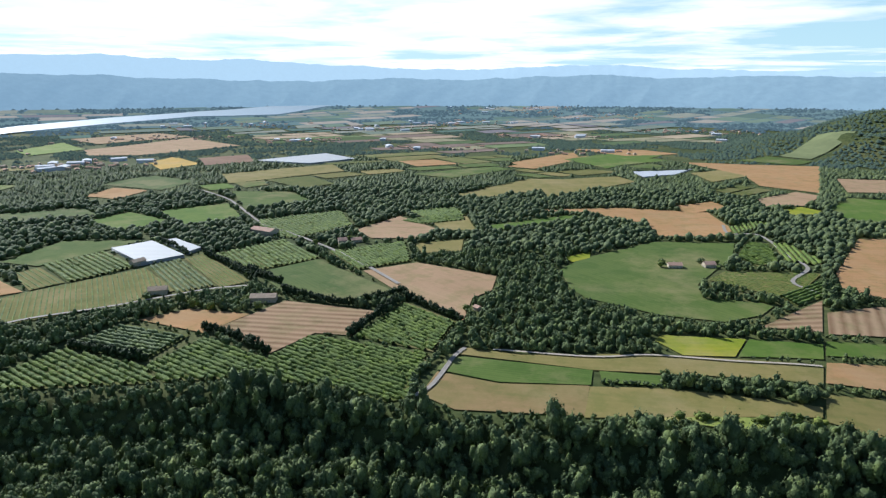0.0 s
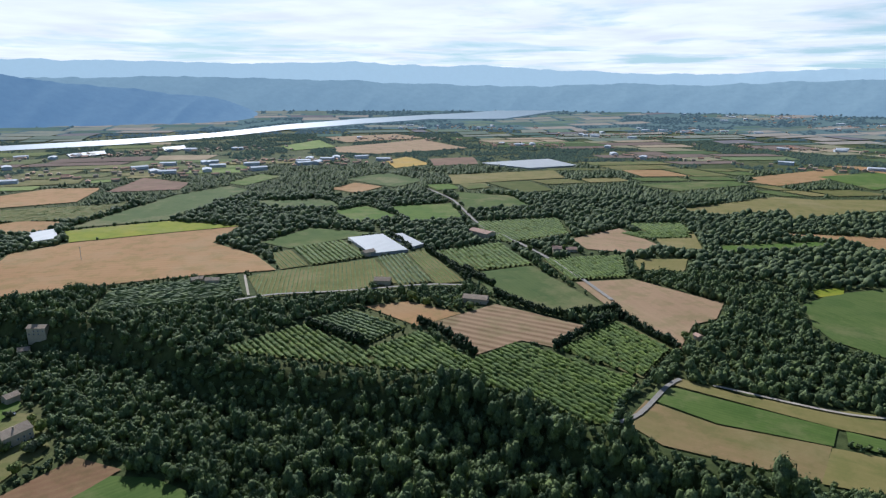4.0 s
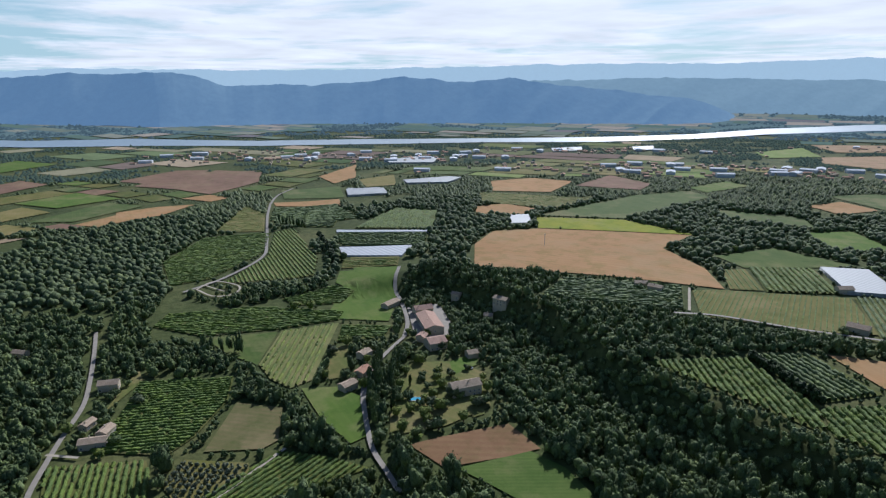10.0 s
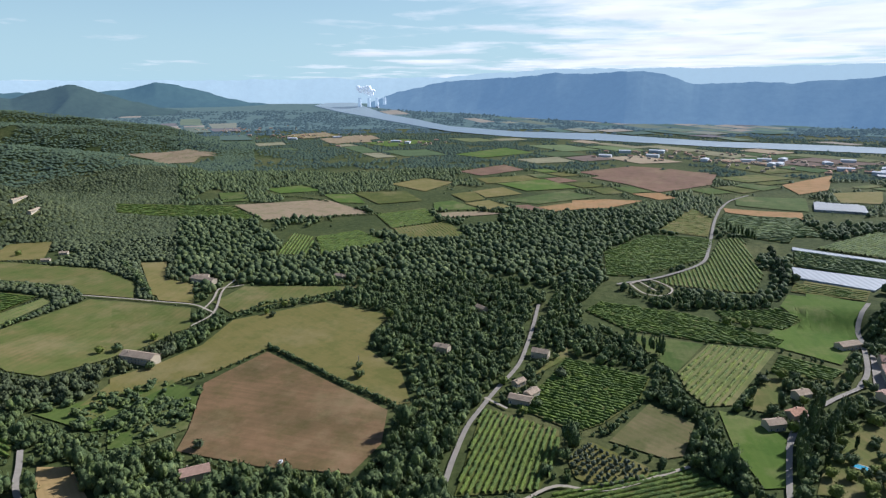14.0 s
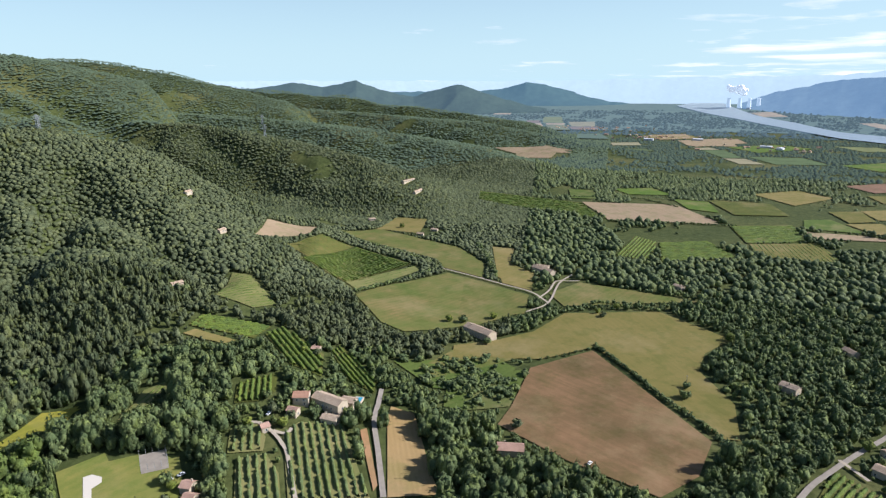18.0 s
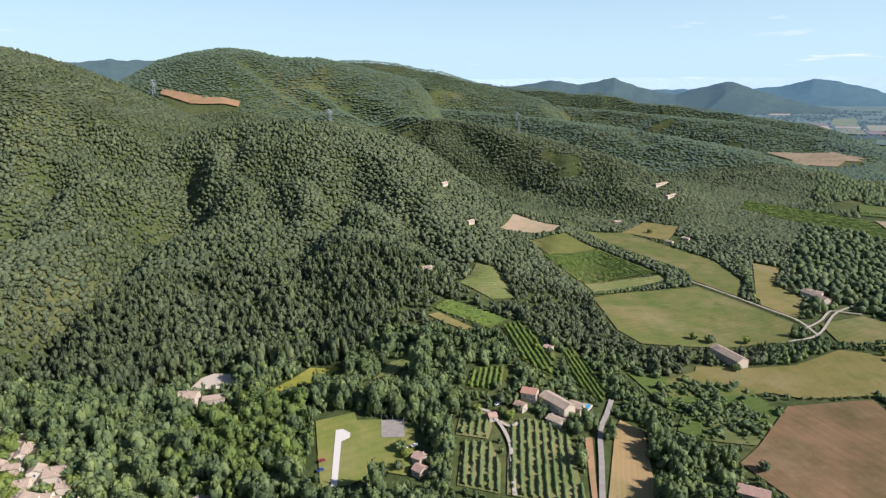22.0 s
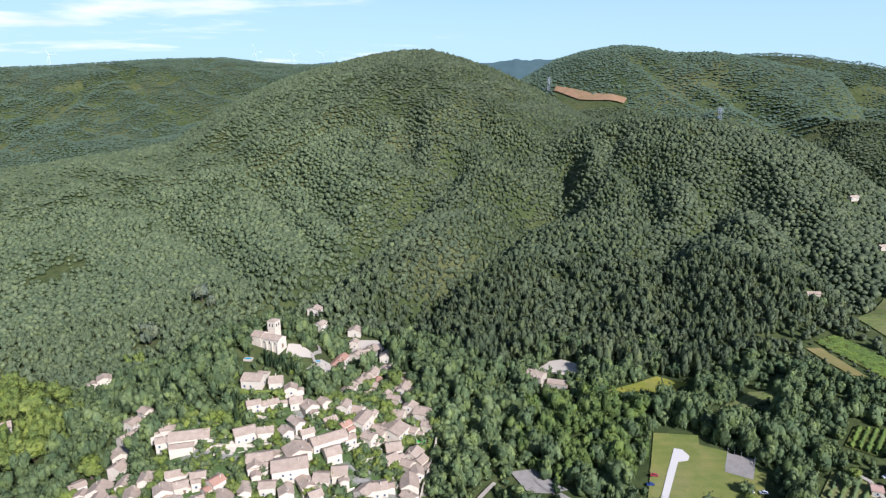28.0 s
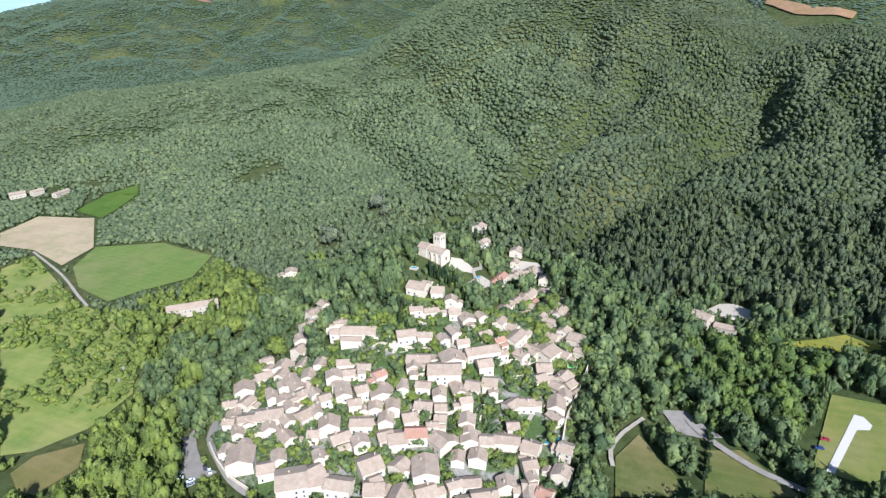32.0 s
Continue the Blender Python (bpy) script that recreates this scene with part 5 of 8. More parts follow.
road("path", 3.2, (-715, 109), (-735, 132), (-704, 152), (-679, 141), (-682, 121), (-715, 109))
road("path", 3.2, (-421, -22), (-408, -5))
road("asphalt", 4.6, (156, -169), (171, -173), (188, -183), (204, -195), (212, -210))
road("asphalt", 4.6, (-33, -298), (-40, -290), (-64, -274), (-88, -265))
road("path", 3.2, (556.7, -349.8), (481.9, -321.5), (429, -296), (407, -286))
road("path", 3.2, (297, -217), (314, -239))
road("path", 3.2, (-1, -253), (2, -264), (-2, -278), (-11, -292))

# ---------------------------------------------------------------- areas of closed woodland
WOODS.append([(-607, 305), (-648, 354), (-562, 377), (-497, 442), (-364, 465), (-294, 452), (-316, 373), (-339, 336), (-317, 242), (-422, 252), (-529, 283)])
WOODS.append([(-587, -126), (-698, -61), (-660, 17), (-576, 7), (-485, -9), (-409, -28), (-341, -34), (-364, -73), (-424, -71), (-504, -131)])
WOODS.append([(-976, -731), (-965, -466), (-842, -367), (-846, -218), (-995, -94), (-999, 87), (-746, 92), (-643, 53), (-700, 4), (-656, -142), (-648, -331), (-729, -549)])
WOODS.append([(-1087, 44), (-1194, 99), (-1231, 266), (-1000, 177), (-924, 107)])
WOODS.append([(-701, 94), (-681, 191), (-693, 244), (-843, 304), (-836, 324), (-705, 279), (-639, 228), (-643, 124)])
WOODS.append([(4, 748), (100, 817), (162, 758), (209, 685), (243, 644), (126, 634), (115, 544), (173, 480), (247, 464), (214, 445), (158, 446), (145, 415), (16, 420), (8, 493), (53, 588), (10, 623)])
WOODS.append([(-215, 948), (-156, 1176), (36, 1189), (129, 1074), (272, 1079), (461, 1215), (467, 997), (314, 920), (109, 890), (29, 906), (-52, 880)])
WOODS.append([(-669, 796), (-546, 737), (-471, 714), (-441, 615), (-483, 612)])
WOODS.append([(-404, 464), (-376, 495), (-264, 475), (-203, 479), (-213, 409), (-282, 425), (-324, 364)])
WOODS.append([(-1365, -1010), (-1432, -798), (-1581, -445), (-1692, -262), (-1401, -215), (-1321, -370), (-1245, -695), (-1169, -873)])
WOODS.append([(-602, 358), (-681, 388), (-811, 490), (-1075, 688), (-1043, 721), (-821, 537), (-575, 379)])
WOODS.append([(-915, 38), (-1016, 83), (-1185, 248), (-991, 222), (-888, 113), (-693, 71), (-578, 19)])
WOODS.append([(-594, 303), (-587, 387), (-496, 440), (-359, 460), (-262, 482), (-315, 347), (-375, 311), (-496, 317)])
WOODS.append([(-787, -354), (-849, -264), (-905, -129), (-926, 38), (-738, 40), (-686, -35), (-737, -157), (-703, -282)])
WOODS.append([(371, -550), (178, -367), (152, -335), (202, -324), (232, -328)])

# ---------------------------------------------------------------- tree lines
tree_line("cypress", 3, 3.2, (-186, 457), (-154, 436), (-123, 411))
tree_line("cypress", 3, 3.2, (-268, 421), (-236, 409), (-205, 398))
tree_line("cypress", 3, 3.2, (-145, 547), (-110, 523), (-80, 511), (-60, 523), (-34, 541))
tree_line("cypress", 3, 3.2, (-71, 445), (-54, 481), (-33, 530))
tree_line("cypress", 3, 3.5, (-33, 530), (-11, 502), (14, 474))
tree_line("oak", 3, 6, (14, 468), (0, 414), (-16, 380), (-19, 346))
tree_line("cypress", 3, 3.5, (-266, 678), (-222, 632), (-182, 584))
tree_line("cypress", 2.5, 3, (-358, 752), (-318, 716), (-286, 679))
tree_line("cypress", 3, 4, (-198, 618), (-178, 595), (-154, 571))
tree_line("oak", 3.5, 4, (143, 367), (163, 365), (185, 362), (215, 356), (234, 350))
tree_line("oak", 2, 4, (103, 368), (142, 361))
tree_line("oak", 2, 3.5, (-483, -215), (-459, -176), (-431, -135), (-411, -100), (-396, -77))
tree_line("oak", 2.5, 5, (-524, -293), (-537, -280), (-590, -262), (-603, -210))
tree_line("oak", 1.5, 6, (-429, -236), (-449, -225), (-479, -214))
tree_line("oak", 3, 5, (-607.3, -692.9), (-599, -598), (-583, -497), (-569, -475), (-474, -466), (-431, -468))
tree_line("oak", 4, 6, (-692, -507), (-634, -443), (-591, -402))
tree_line("poplar", 2.2, 7, (-360, 164), (-397, 179), (-409, 189), (-405, 199), (-434, 214))
tree_line("poplar", 2.5, 7, (-536, 87), (-530, 100), (-524, 111), (-518, 114))
tree_line("poplar", 2.5, 7, (-1008, 281), (-977, 296), (-947, 304))
tree_line("cypress", 4, 7, (-879, 304), (-814, 291), (-732, 275))
tree_line("oak", 2.5, 5, (-965, -448), (-1009, -374), (-1057, -275))
tree_line("oak", 2.5, 5, (-1128, -630), (-1198, -512), (-1157, -408))
tree_line("cypress", 1.8, 4, (-44, -303), (-44, -279), (-44, -260))
tree_line("poplar", 1.8, 5, (-92, -309), (-99, -325), (-101, -336))

# ---------------------------------------------------------------- the river
river_near = [(-647, 4357), (-810, 4002), (-946, 3679), (-1166, 3580), (-1355, 3511), (-1610, 3108), (-1786, 2693), (-1848, 2271), (-1939, 1842), (-2153, 1423), (-2311, 973), (-2450, 606), (-2669, 192), (-2798, -145), (-3040, -483), (-3404, -785), (-3715, -1089), (-3953, -1371), (-4230, -1654)]
river_far = [(-669, 4505), (-880, 4355), (-1062, 4141), (-1264, 3889), (-1436, 3729), (-1735, 3357), (-1932, 2919), (-1981, 2432), (-2120, 2013), (-2330, 1539), (-2544, 1067), (-2685, 661), (-3013, 214), (-3076, -161), (-3305, -526), (-3640, -775), (-3899, -1038), (-4263, -1286), (-4636, -1562)]
river_points = [(*p, *q) for p, q in zip(river_near, river_far)]
rv = []
for k in range(len(river_points) - 1):
    for u in np.linspace(0, 1, 7)[:-1]:
        a = np.array(river_points[k]) * (1 - u) + np.array(river_points[k + 1]) * u
        rv += [(a[0] + (a[2] - a[0]) * w, a[1] + (a[3] - a[1]) * w) for w in (0, 0.5, 1)]
rv = np.array(rv)
rz = height(rv[:, 0], rv[:, 1]) + 2.2 + 4 * smooth(2700, 3300, np.hypot(rv[:, 0], rv[:, 1]))
rf = [[3 * k + j, 3 * k + j + 1, 3 * k + j + 4, 3 * k + j + 3] for k in range(len(rv) // 3 - 1) for j in (0, 1)]
river = tagged(new("water", mesh_of("water", np.column_stack([rv, rz]), rf, [M_WATER], flat=False)), "broad pale river that winds through the plain", "river", kind="structure")
CLEAR.append([tuple(q) for q in np.array(river_near)] + [tuple(q) for q in np.array(river_far)[::-1]])

# ---------------------------------------------------------------- patchwork of the farther plain
PATCH_KINDS = ["tan", "olive", "olive", "meadow", "meadow", "grass", "crop", "darkcrop", "darkcrop", "vinefloor", "vinefloor", "plough", "lightcrop", "darkfloor", "darkfloor", "darkfloor"]

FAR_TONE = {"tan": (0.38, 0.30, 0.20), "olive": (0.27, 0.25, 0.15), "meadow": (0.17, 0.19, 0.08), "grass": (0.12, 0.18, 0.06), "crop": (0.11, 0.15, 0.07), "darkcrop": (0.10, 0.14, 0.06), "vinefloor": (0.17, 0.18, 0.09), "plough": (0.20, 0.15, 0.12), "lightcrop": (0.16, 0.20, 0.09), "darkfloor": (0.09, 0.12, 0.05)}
# haze over the fields is painted as emission, stronger past 2.8 km
FAR_FIELD = {n: far_haze_mat("far_" + n, c, (0.30, 0.36, 0.40), 0.06) for n, c in FAR_TONE.items()}
HAZE_FIELD = {n: far_haze_mat("hazy_" + n, tuple(v * 0.8 for v in c), (0.22, 0.33, 0.44), 0.22) for n, c in FAR_TONE.items()}


def cell(g, mu, mv, du, dv, r, c, s):
    """One slightly skewed four-sided field of the plan."""
    inset = min(3.5 + r / 450, 0.16 * min(du, dv))
    a, b = du / 2 - inset, dv / 2 - inset * 0.8
    if min(a, b) < 7:
        return None
    skew = g.uniform(-0.22, 0.22, 8) * min(a, b)
    poly = []
    for k, (sa, sb) in enumerate(((-1, -1), (1, -1), (1, 1), (-1, 1))):
        pu, pv = mu + sa * a + skew[2 * k], mv + sb * b + skew[2 * k + 1]
        qx, qy = pu * c - pv * s, pu * s + pv * c
        poly.append((qx + 90 * (float(fractal(qx / 330, qy / 330, 2, 61)) - 0.5), qy + 90 * (float(fractal(qx / 330, qy / 330, 2, 67)) - 0.5)))
    return poly


def fits(poly, taken):
    q = np.array(poly)
    probe = np.concatenate([q, (q + np.roll(q, 1, 0)) / 2, [q.mean(0)]])
    for t in taken:
        if t[:, 0].min() > q[:, 0].max() + 5 or t[:, 0].max() < q[:, 0].min() - 5 or t[:, 1].min() > q[:, 1].max() + 5 or t[:, 1].max() < q[:, 1].min() - 5:
            continue
        if inside(probe[:, 0], probe[:, 1], [tuple(p) for p in t]).any() or inside(t[:, 0], t[:, 1], poly).any():
            return False
    return bool(clear(probe[:, 0], probe[:, 1]).all())


def patchwork():
    g = np.random.default_rng(23)
    joined = {}
    taken = [np.array(p) for p in FIELDS + WOODS]
    c, s = math.cos(radians(33)), math.sin(radians(33))
    v = -4400.0
    steps = [g.uniform(75, 165) for _ in range(110)]
    for dv in steps:
        v += dv
        if v > 4400:
            break
        u = -4400.0
        while u < 4400:
            du = g.uniform(90, 290)
            mu, mv = u + du / 2, v - dv / 2
            x, y = mu * c - mv * s, mu * s + mv * c
            r, az = math.hypot(x, y), float(bearing(x, y))
            u += du
            if not 640 < r < 4250 or not (az > 316 or az < 128):
                continue
            if float(hilliness(np.array([x]), np.array([y]))[0]) > 0.3 and float(bank(np.array([x]), np.array([y]))[0]) < 0.05:
                continue
            wood = fractal(x / 420, y / 420, 3, 31)
            if wood > (0.52 if az > 88 else 0.60) or g.uniform() < (0.55 if 95 < az < 200 else 0.10):
                continue
            todo = [(mu, mv, du, dv, 0)]
            while todo:
                nu, nv, eu, ev, depth = todo.pop()
                poly = cell(g, nu, nv, eu, ev, r, c, s)
                if poly is None or not fits(poly, taken):
                    if depth < 1 and eu > 80 and r < 1700:
                        todo += [(nu + p * eu / 4, nv + q * ev / 4, eu / 2, ev / 2, depth + 1) for p, q in ((-1, -1), (1, -1), (1, 1), (-1, 1))]
                    continue
                kind = PATCH_KINDS[g.integers(len(PATCH_KINDS))]
                if r > 1900:
                    kind = ("tan", "tan", "olive", "olive", "meadow", "lightcrop", "darkcrop", "plough", "vinefloor", "darkfloor")[g.integers(10)]
                if 92 < az < 130 and r < 2500 and kind in ("tan", "grass", "lightcrop", "meadow", "plough"):
                    kind = ("darkcrop", "olive", "vinefloor", "darkfloor")[g.integers(4)]
                CLEAR.append(poly)
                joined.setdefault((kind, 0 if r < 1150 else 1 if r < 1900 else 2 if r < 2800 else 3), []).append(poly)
    for (kind, zone), polys in joined.items():
        if zone == 0:
            for poly in polys:
                cx, cy = np.mean([p[0] for p in poly]), np.mean([p[1] for p in poly])
                if math.hypot(cx, cy) < 1040 and len(poly) == 4 and kind in ("vinefloor", "darkfloor"):
                    field("vine" if kind == "vinefloor" else "orchard", 33 if len(polys) % 2 else -57, *poly)
                    continue
                o = (cx, cy, float(height(cx, cy)))
                vv, ff = draped(poly, 30, 0.4 + math.hypot(cx, cy) / 1500, o, 33)
                ob = new("field", mesh_of("field", vv, ff, [FM[kind]], flat=False))
                ob.matrix_world = Matrix.Translation(o) @ pose(0, 0, 0, 0, 0, 33)
                text = {"vinefloor": "distant pale vineyard", "darkfloor": "distant dark green orchard"}.get(kind) or "distant " + FIELD[kind][1]
                tagged(ob, text, "field", group="fields of the valley")
        else:
            vs, fs, n = [], [], 0
            for poly in polys:
                vv, ff = draped(poly, 60, 1.6 if math.hypot(*poly[0]) < 2900 else 4.0, (0, 0, 0), 0)
                vs.append(vv), fs.append(ff + n)
                n += len(vv)
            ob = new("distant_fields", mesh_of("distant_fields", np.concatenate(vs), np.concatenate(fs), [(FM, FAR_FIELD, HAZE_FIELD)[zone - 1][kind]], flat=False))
            tagged(ob, "far patchwork of farm fields on the plain", "fields", kind="stuff")


def hilliness(x, y):
    return smooth(6, 26, height(x, y) - plain(np.hypot(x, y)))


patchwork()

# ---------------------------------------------------------------- materials of the buildings


def wall_mat(name, a, b, c):
    k = Mat(name, 0.9, spec=0.2)
    p = k.place()
    n1, n2 = k.noise(p, 0.5, 4), k.noise(p, 3.5, 4, 0.7)
    col = k.ramp(n1, (0.3, a), (0.7, b))
    col = k.mix(k.calc("MULTIPLY", k.ramp(n2, (0.45, (0, 0, 0)), (0.65, (1, 1, 1))), 0.5), col, c)
    col = k.mix(k.calc("MULTIPLY", k.chance(), 0.4), col, k.mix(1.0, col, (0.86, 0.80, 0.72), "MULTIPLY"))
    return k.color(col).bump(n2, 0.5, 0.06).m


def tile_mat(name, a, b, c):
    k = Mat(name, 0.9, spec=0.2)
    o = k.coords("Object")
    w = k.stripes(o, 0.5, 0.3, 1, "X")
    n1, n2 = k.noise(k.place(), 0.35, 4), k.noise(k.place(), 2.2, 4, 0.7)
    col = k.ramp(n1, (0.3, a), (0.7, b))
    col = k.mix(k.calc("MULTIPLY", k.ramp(n2, (0.42, (0, 0, 0)), (0.62, (1, 1, 1))), 0.6), col, c)
    col = k.mix(k.calc("MULTIPLY", w, 0.25), col, c)
    col = k.mix(k.calc("MULTIPLY", k.chance(), 0.45), col, k.mix(1.0, col, (0.80, 0.76, 0.74), "MULTIPLY"))
    return k.color(col).bump(w, 0.7, 0.08).m


def plain_mat(name, c, rough=0.6, metal=0.0, wear=0.25, spec=0.3):
    k = Mat(name, rough, metal, spec)
    n = k.noise(k.place(), 1.5, 4)
    return k.color(k.mix(k.calc("MULTIPLY", n, wear), c, tuple(v * 0.6 for v in c))).bump(n, 0.2, 0.02).m


M_STONE = wall_mat("limestone_wall", (0.57, 0.495, 0.375), (0.69, 0.605, 0.47), (0.45, 0.385, 0.285))
M_RENDER = wall_mat("pale_render", (0.43, 0.37, 0.275), (0.51, 0.445, 0.34), (0.34, 0.29, 0.21))
M_TILE = tile_mat("old_clay_tiles", (0.39, 0.30, 0.212), (0.53, 0.42, 0.31), (0.25, 0.187, 0.13))
M_REDTILE = tile_mat("red_clay_tiles", (0.42, 0.235, 0.155), (0.47, 0.285, 0.195), (0.33, 0.18, 0.12))
M_BARNTILE = tile_mat("weathered_roof_tiles", (0.42, 0.27, 0.20), (0.50, 0.33, 0.25), (0.33, 0.22, 0.17))
M_GLASS = plain_mat("dark_window_glass", (0.03, 0.04, 0.05), 0.12, 0, 0.1, 0.5)
M_FRAME = plain_mat("painted_shutter", (0.40, 0.42, 0.42), 0.6)
M_DOOR = plain_mat("wooden_door", (0.20, 0.12, 0.07), 0.7)
M_POOL = {"blue": plain_mat("blue_pool_water", (0.05, 0.33, 0.48), 0.08, 0, 0.15, 0.5), "green": plain_mat("green_pool_water", (0.08, 0.60, 0.06), 0.2, 0, 0.15, 0.5)}
M_CHALK = plain_mat("white_gravel", (0.56, 0.52, 0.45), 0.95, 0, 0.25)
M_PAVE = plain_mat("pale_paving", (0.50, 0.43, 0.33), 0.9, 0, 0.3)
M_STEEL = plain_mat("galvanised_steel", (0.42, 0.44, 0.46), 0.5, 0.6, 0.2)
M_CONCRETE = plain_mat("pale_concrete", (0.55, 0.57, 0.60), 0.9, 0, 0.2)
M_TYRE = plain_mat("black_rubber", (0.03, 0.03, 0.03), 0.9)
M_PAINT = {n: plain_mat(n + "_car_paint", c, 0.3, 0, 0.05, 0.5) for n, c in (("red", (0.35, 0.03, 0.04)), ("blue", (0.03, 0.06, 0.20)), ("white", (0.75, 0.76, 0.77)), ("black", (0.03, 0.03, 0.035)), ("grey", (0.30, 0.32, 0.34)))}
k = Mat("village_lanes", 0.95, spec=0.15)
n1, n2 = k.noise(k.place(), 0.07, 5, 0.65), k.noise(k.place(), 0.9, 4, 0.7)
lanes = k.ramp(n2, (0.3, (0.20, 0.185, 0.155)), (0.7, (0.33, 0.305, 0.255)))
lawn = k.ramp(n2, (0.3, (0.045, 0.075, 0.022)), (0.7, (0.10, 0.14, 0.042)))
M_VILLAGE = k.color(k.mix(k.ramp(n1, (0.40, (0, 0, 0)), (0.50, (1, 1, 1))), lanes, lawn)).bump(n2, 0.4, 0.2).m

# ---------------------------------------------------------------- how buildings and small things are made


def boxes(*items):
    """Vertices and faces of upright blocks (x, y, z, dx, dy, dz): centre of the base and sizes."""
    vs, fs = [], []
    for x, y, z, dx, dy, dz in items:
        n = len(vs)
        vs += [(x + sx * dx / 2, y + sy * dy / 2, z + sz * dz) for sz in (0, 1) for sx, sy in ((-1, -1), (1, -1), (1, 1), (-1, 1))]
        fs += [[n + q for q in f] for f in ((3, 2, 1, 0), (4, 5, 6, 7), (0, 1, 5, 4), (1, 2, 6, 5), (2, 3, 7, 6), (3, 0, 4, 7))]
    return np.array(vs, float), np.array(fs)


def block(name, mat, *items):
    v, f = boxes(*items)
    return mesh_of(name, v, f, [mat])


def thing(name, x, y, z, turn, label, category, group=""):
    ob = new(name)
    ob.empty_display_size = 0.5
    ob.matrix_world = pose(x, y, z, 0, 0, turn)
    return tagged(ob, label, category, group)


def gable_wall(long, wide, low, eave, ridge, mat):
    """Four walls with two gables, as one closed body."""
    a, b = long / 2, wide / 2
    v = [(-a, -b, low), (a, -b, low), (a, b, low), (-a, b, low), (-a, -b, eave), (a, -b, eave), (a, b, eave), (-a, b, eave), (-a, 0, ridge), (a, 0, ridge)]
    me = bpy.data.meshes.new("wall")
    me.from_pydata(v, [], [(3, 2, 1, 0), (0, 1, 5, 4), (2, 3, 7, 6), (1, 2, 6, 9, 5), (3, 0, 4, 8, 7), (4, 5, 9, 8), (6, 7, 8, 9)])
    me.materials.append(mat)
    return me


def gable_roof(long, wide, eave, ridge, mat, over=0.45, thick=0.22):
    """Two sloping slabs with eaves, and an uneven, sagging ridge."""
    a, b = long / 2 + over, wide / 2 + over
    drop = (ridge - eave) * over / (wide / 2)
    n = max(2, int(long / 3))
    v, f = [], []
    for k in range(n + 1):
        x = -a + 2 * a * k / n
        sag = -0.12 * math.sin(math.pi * k / n) + rng.uniform(-0.04, 0.04)
        v += [(x, -b, eave - drop + thick), (x, 0, ridge + thick + sag), (x, b, eave - drop + thick), (x, b, eave - drop), (x, 0, ridge + sag), (x, -b, eave - drop)]
    for k in range(n):
        o, p = 6 * k, 6 * k + 6
        f += [(o, p, p + 1, o + 1), (o + 1, p + 1, p + 2, o + 2), (o + 2, p + 2, p + 3, o + 3), (o + 3, p + 3, p + 4, o + 4), (o + 4, p + 4, p + 5, o + 5), (o + 5, p + 5, p, o)]
    e = 6 * n
    f += [(0, 1, 4, 5), (1, 2, 3, 4), (e + 1, e, e + 5, e + 4), (e + 2, e + 1, e + 4, e + 3)]
    me = bpy.data.meshes.new("roof")
    me.from_pydata(v, [], f)
    me.materials.append(mat)
    return me


PANE = block("pane", M_GLASS, (0, 0, 0, 0.75, 0.10, 1.15))
SHUT = block("shutter", M_FRAME, (-0.62, 0.0, -0.05, 0.42, 0.16, 1.3), (0.62, 0.0, -0.05, 0.42, 0.16, 1.3), (0, 0, -0.12, 0.9, 0.22, 0.12))
DOOR = block("door", M_DOOR, (0, 0, 0, 1.1, 0.14, 2.1))
CHIMNEY = block("chimney", M_RENDER, (0, 0, 0, 0.7, 0.55, 1.5), (0, 0, 1.5, 0.85, 0.7, 0.15))
STYLE = {
    "stone": (M_STONE, M_TILE, ("old limestone village house with pale clay tile roof", "tall cream stone house with weathered tile roof", "small rubble-stone house stepped into the hill")),
    "farm": (M_RENDER, M_TILE, ("rendered farmhouse with a low clay tile roof", "pale country house among trees")),
    "red": (M_RENDER, M_REDTILE, ("farmhouse with a bright red tile roof",)),
    "barn": (M_RENDER, M_BARNTILE, ("long farm building with a brown tile roof",)),
}
HOUSES = []
FARMS = []


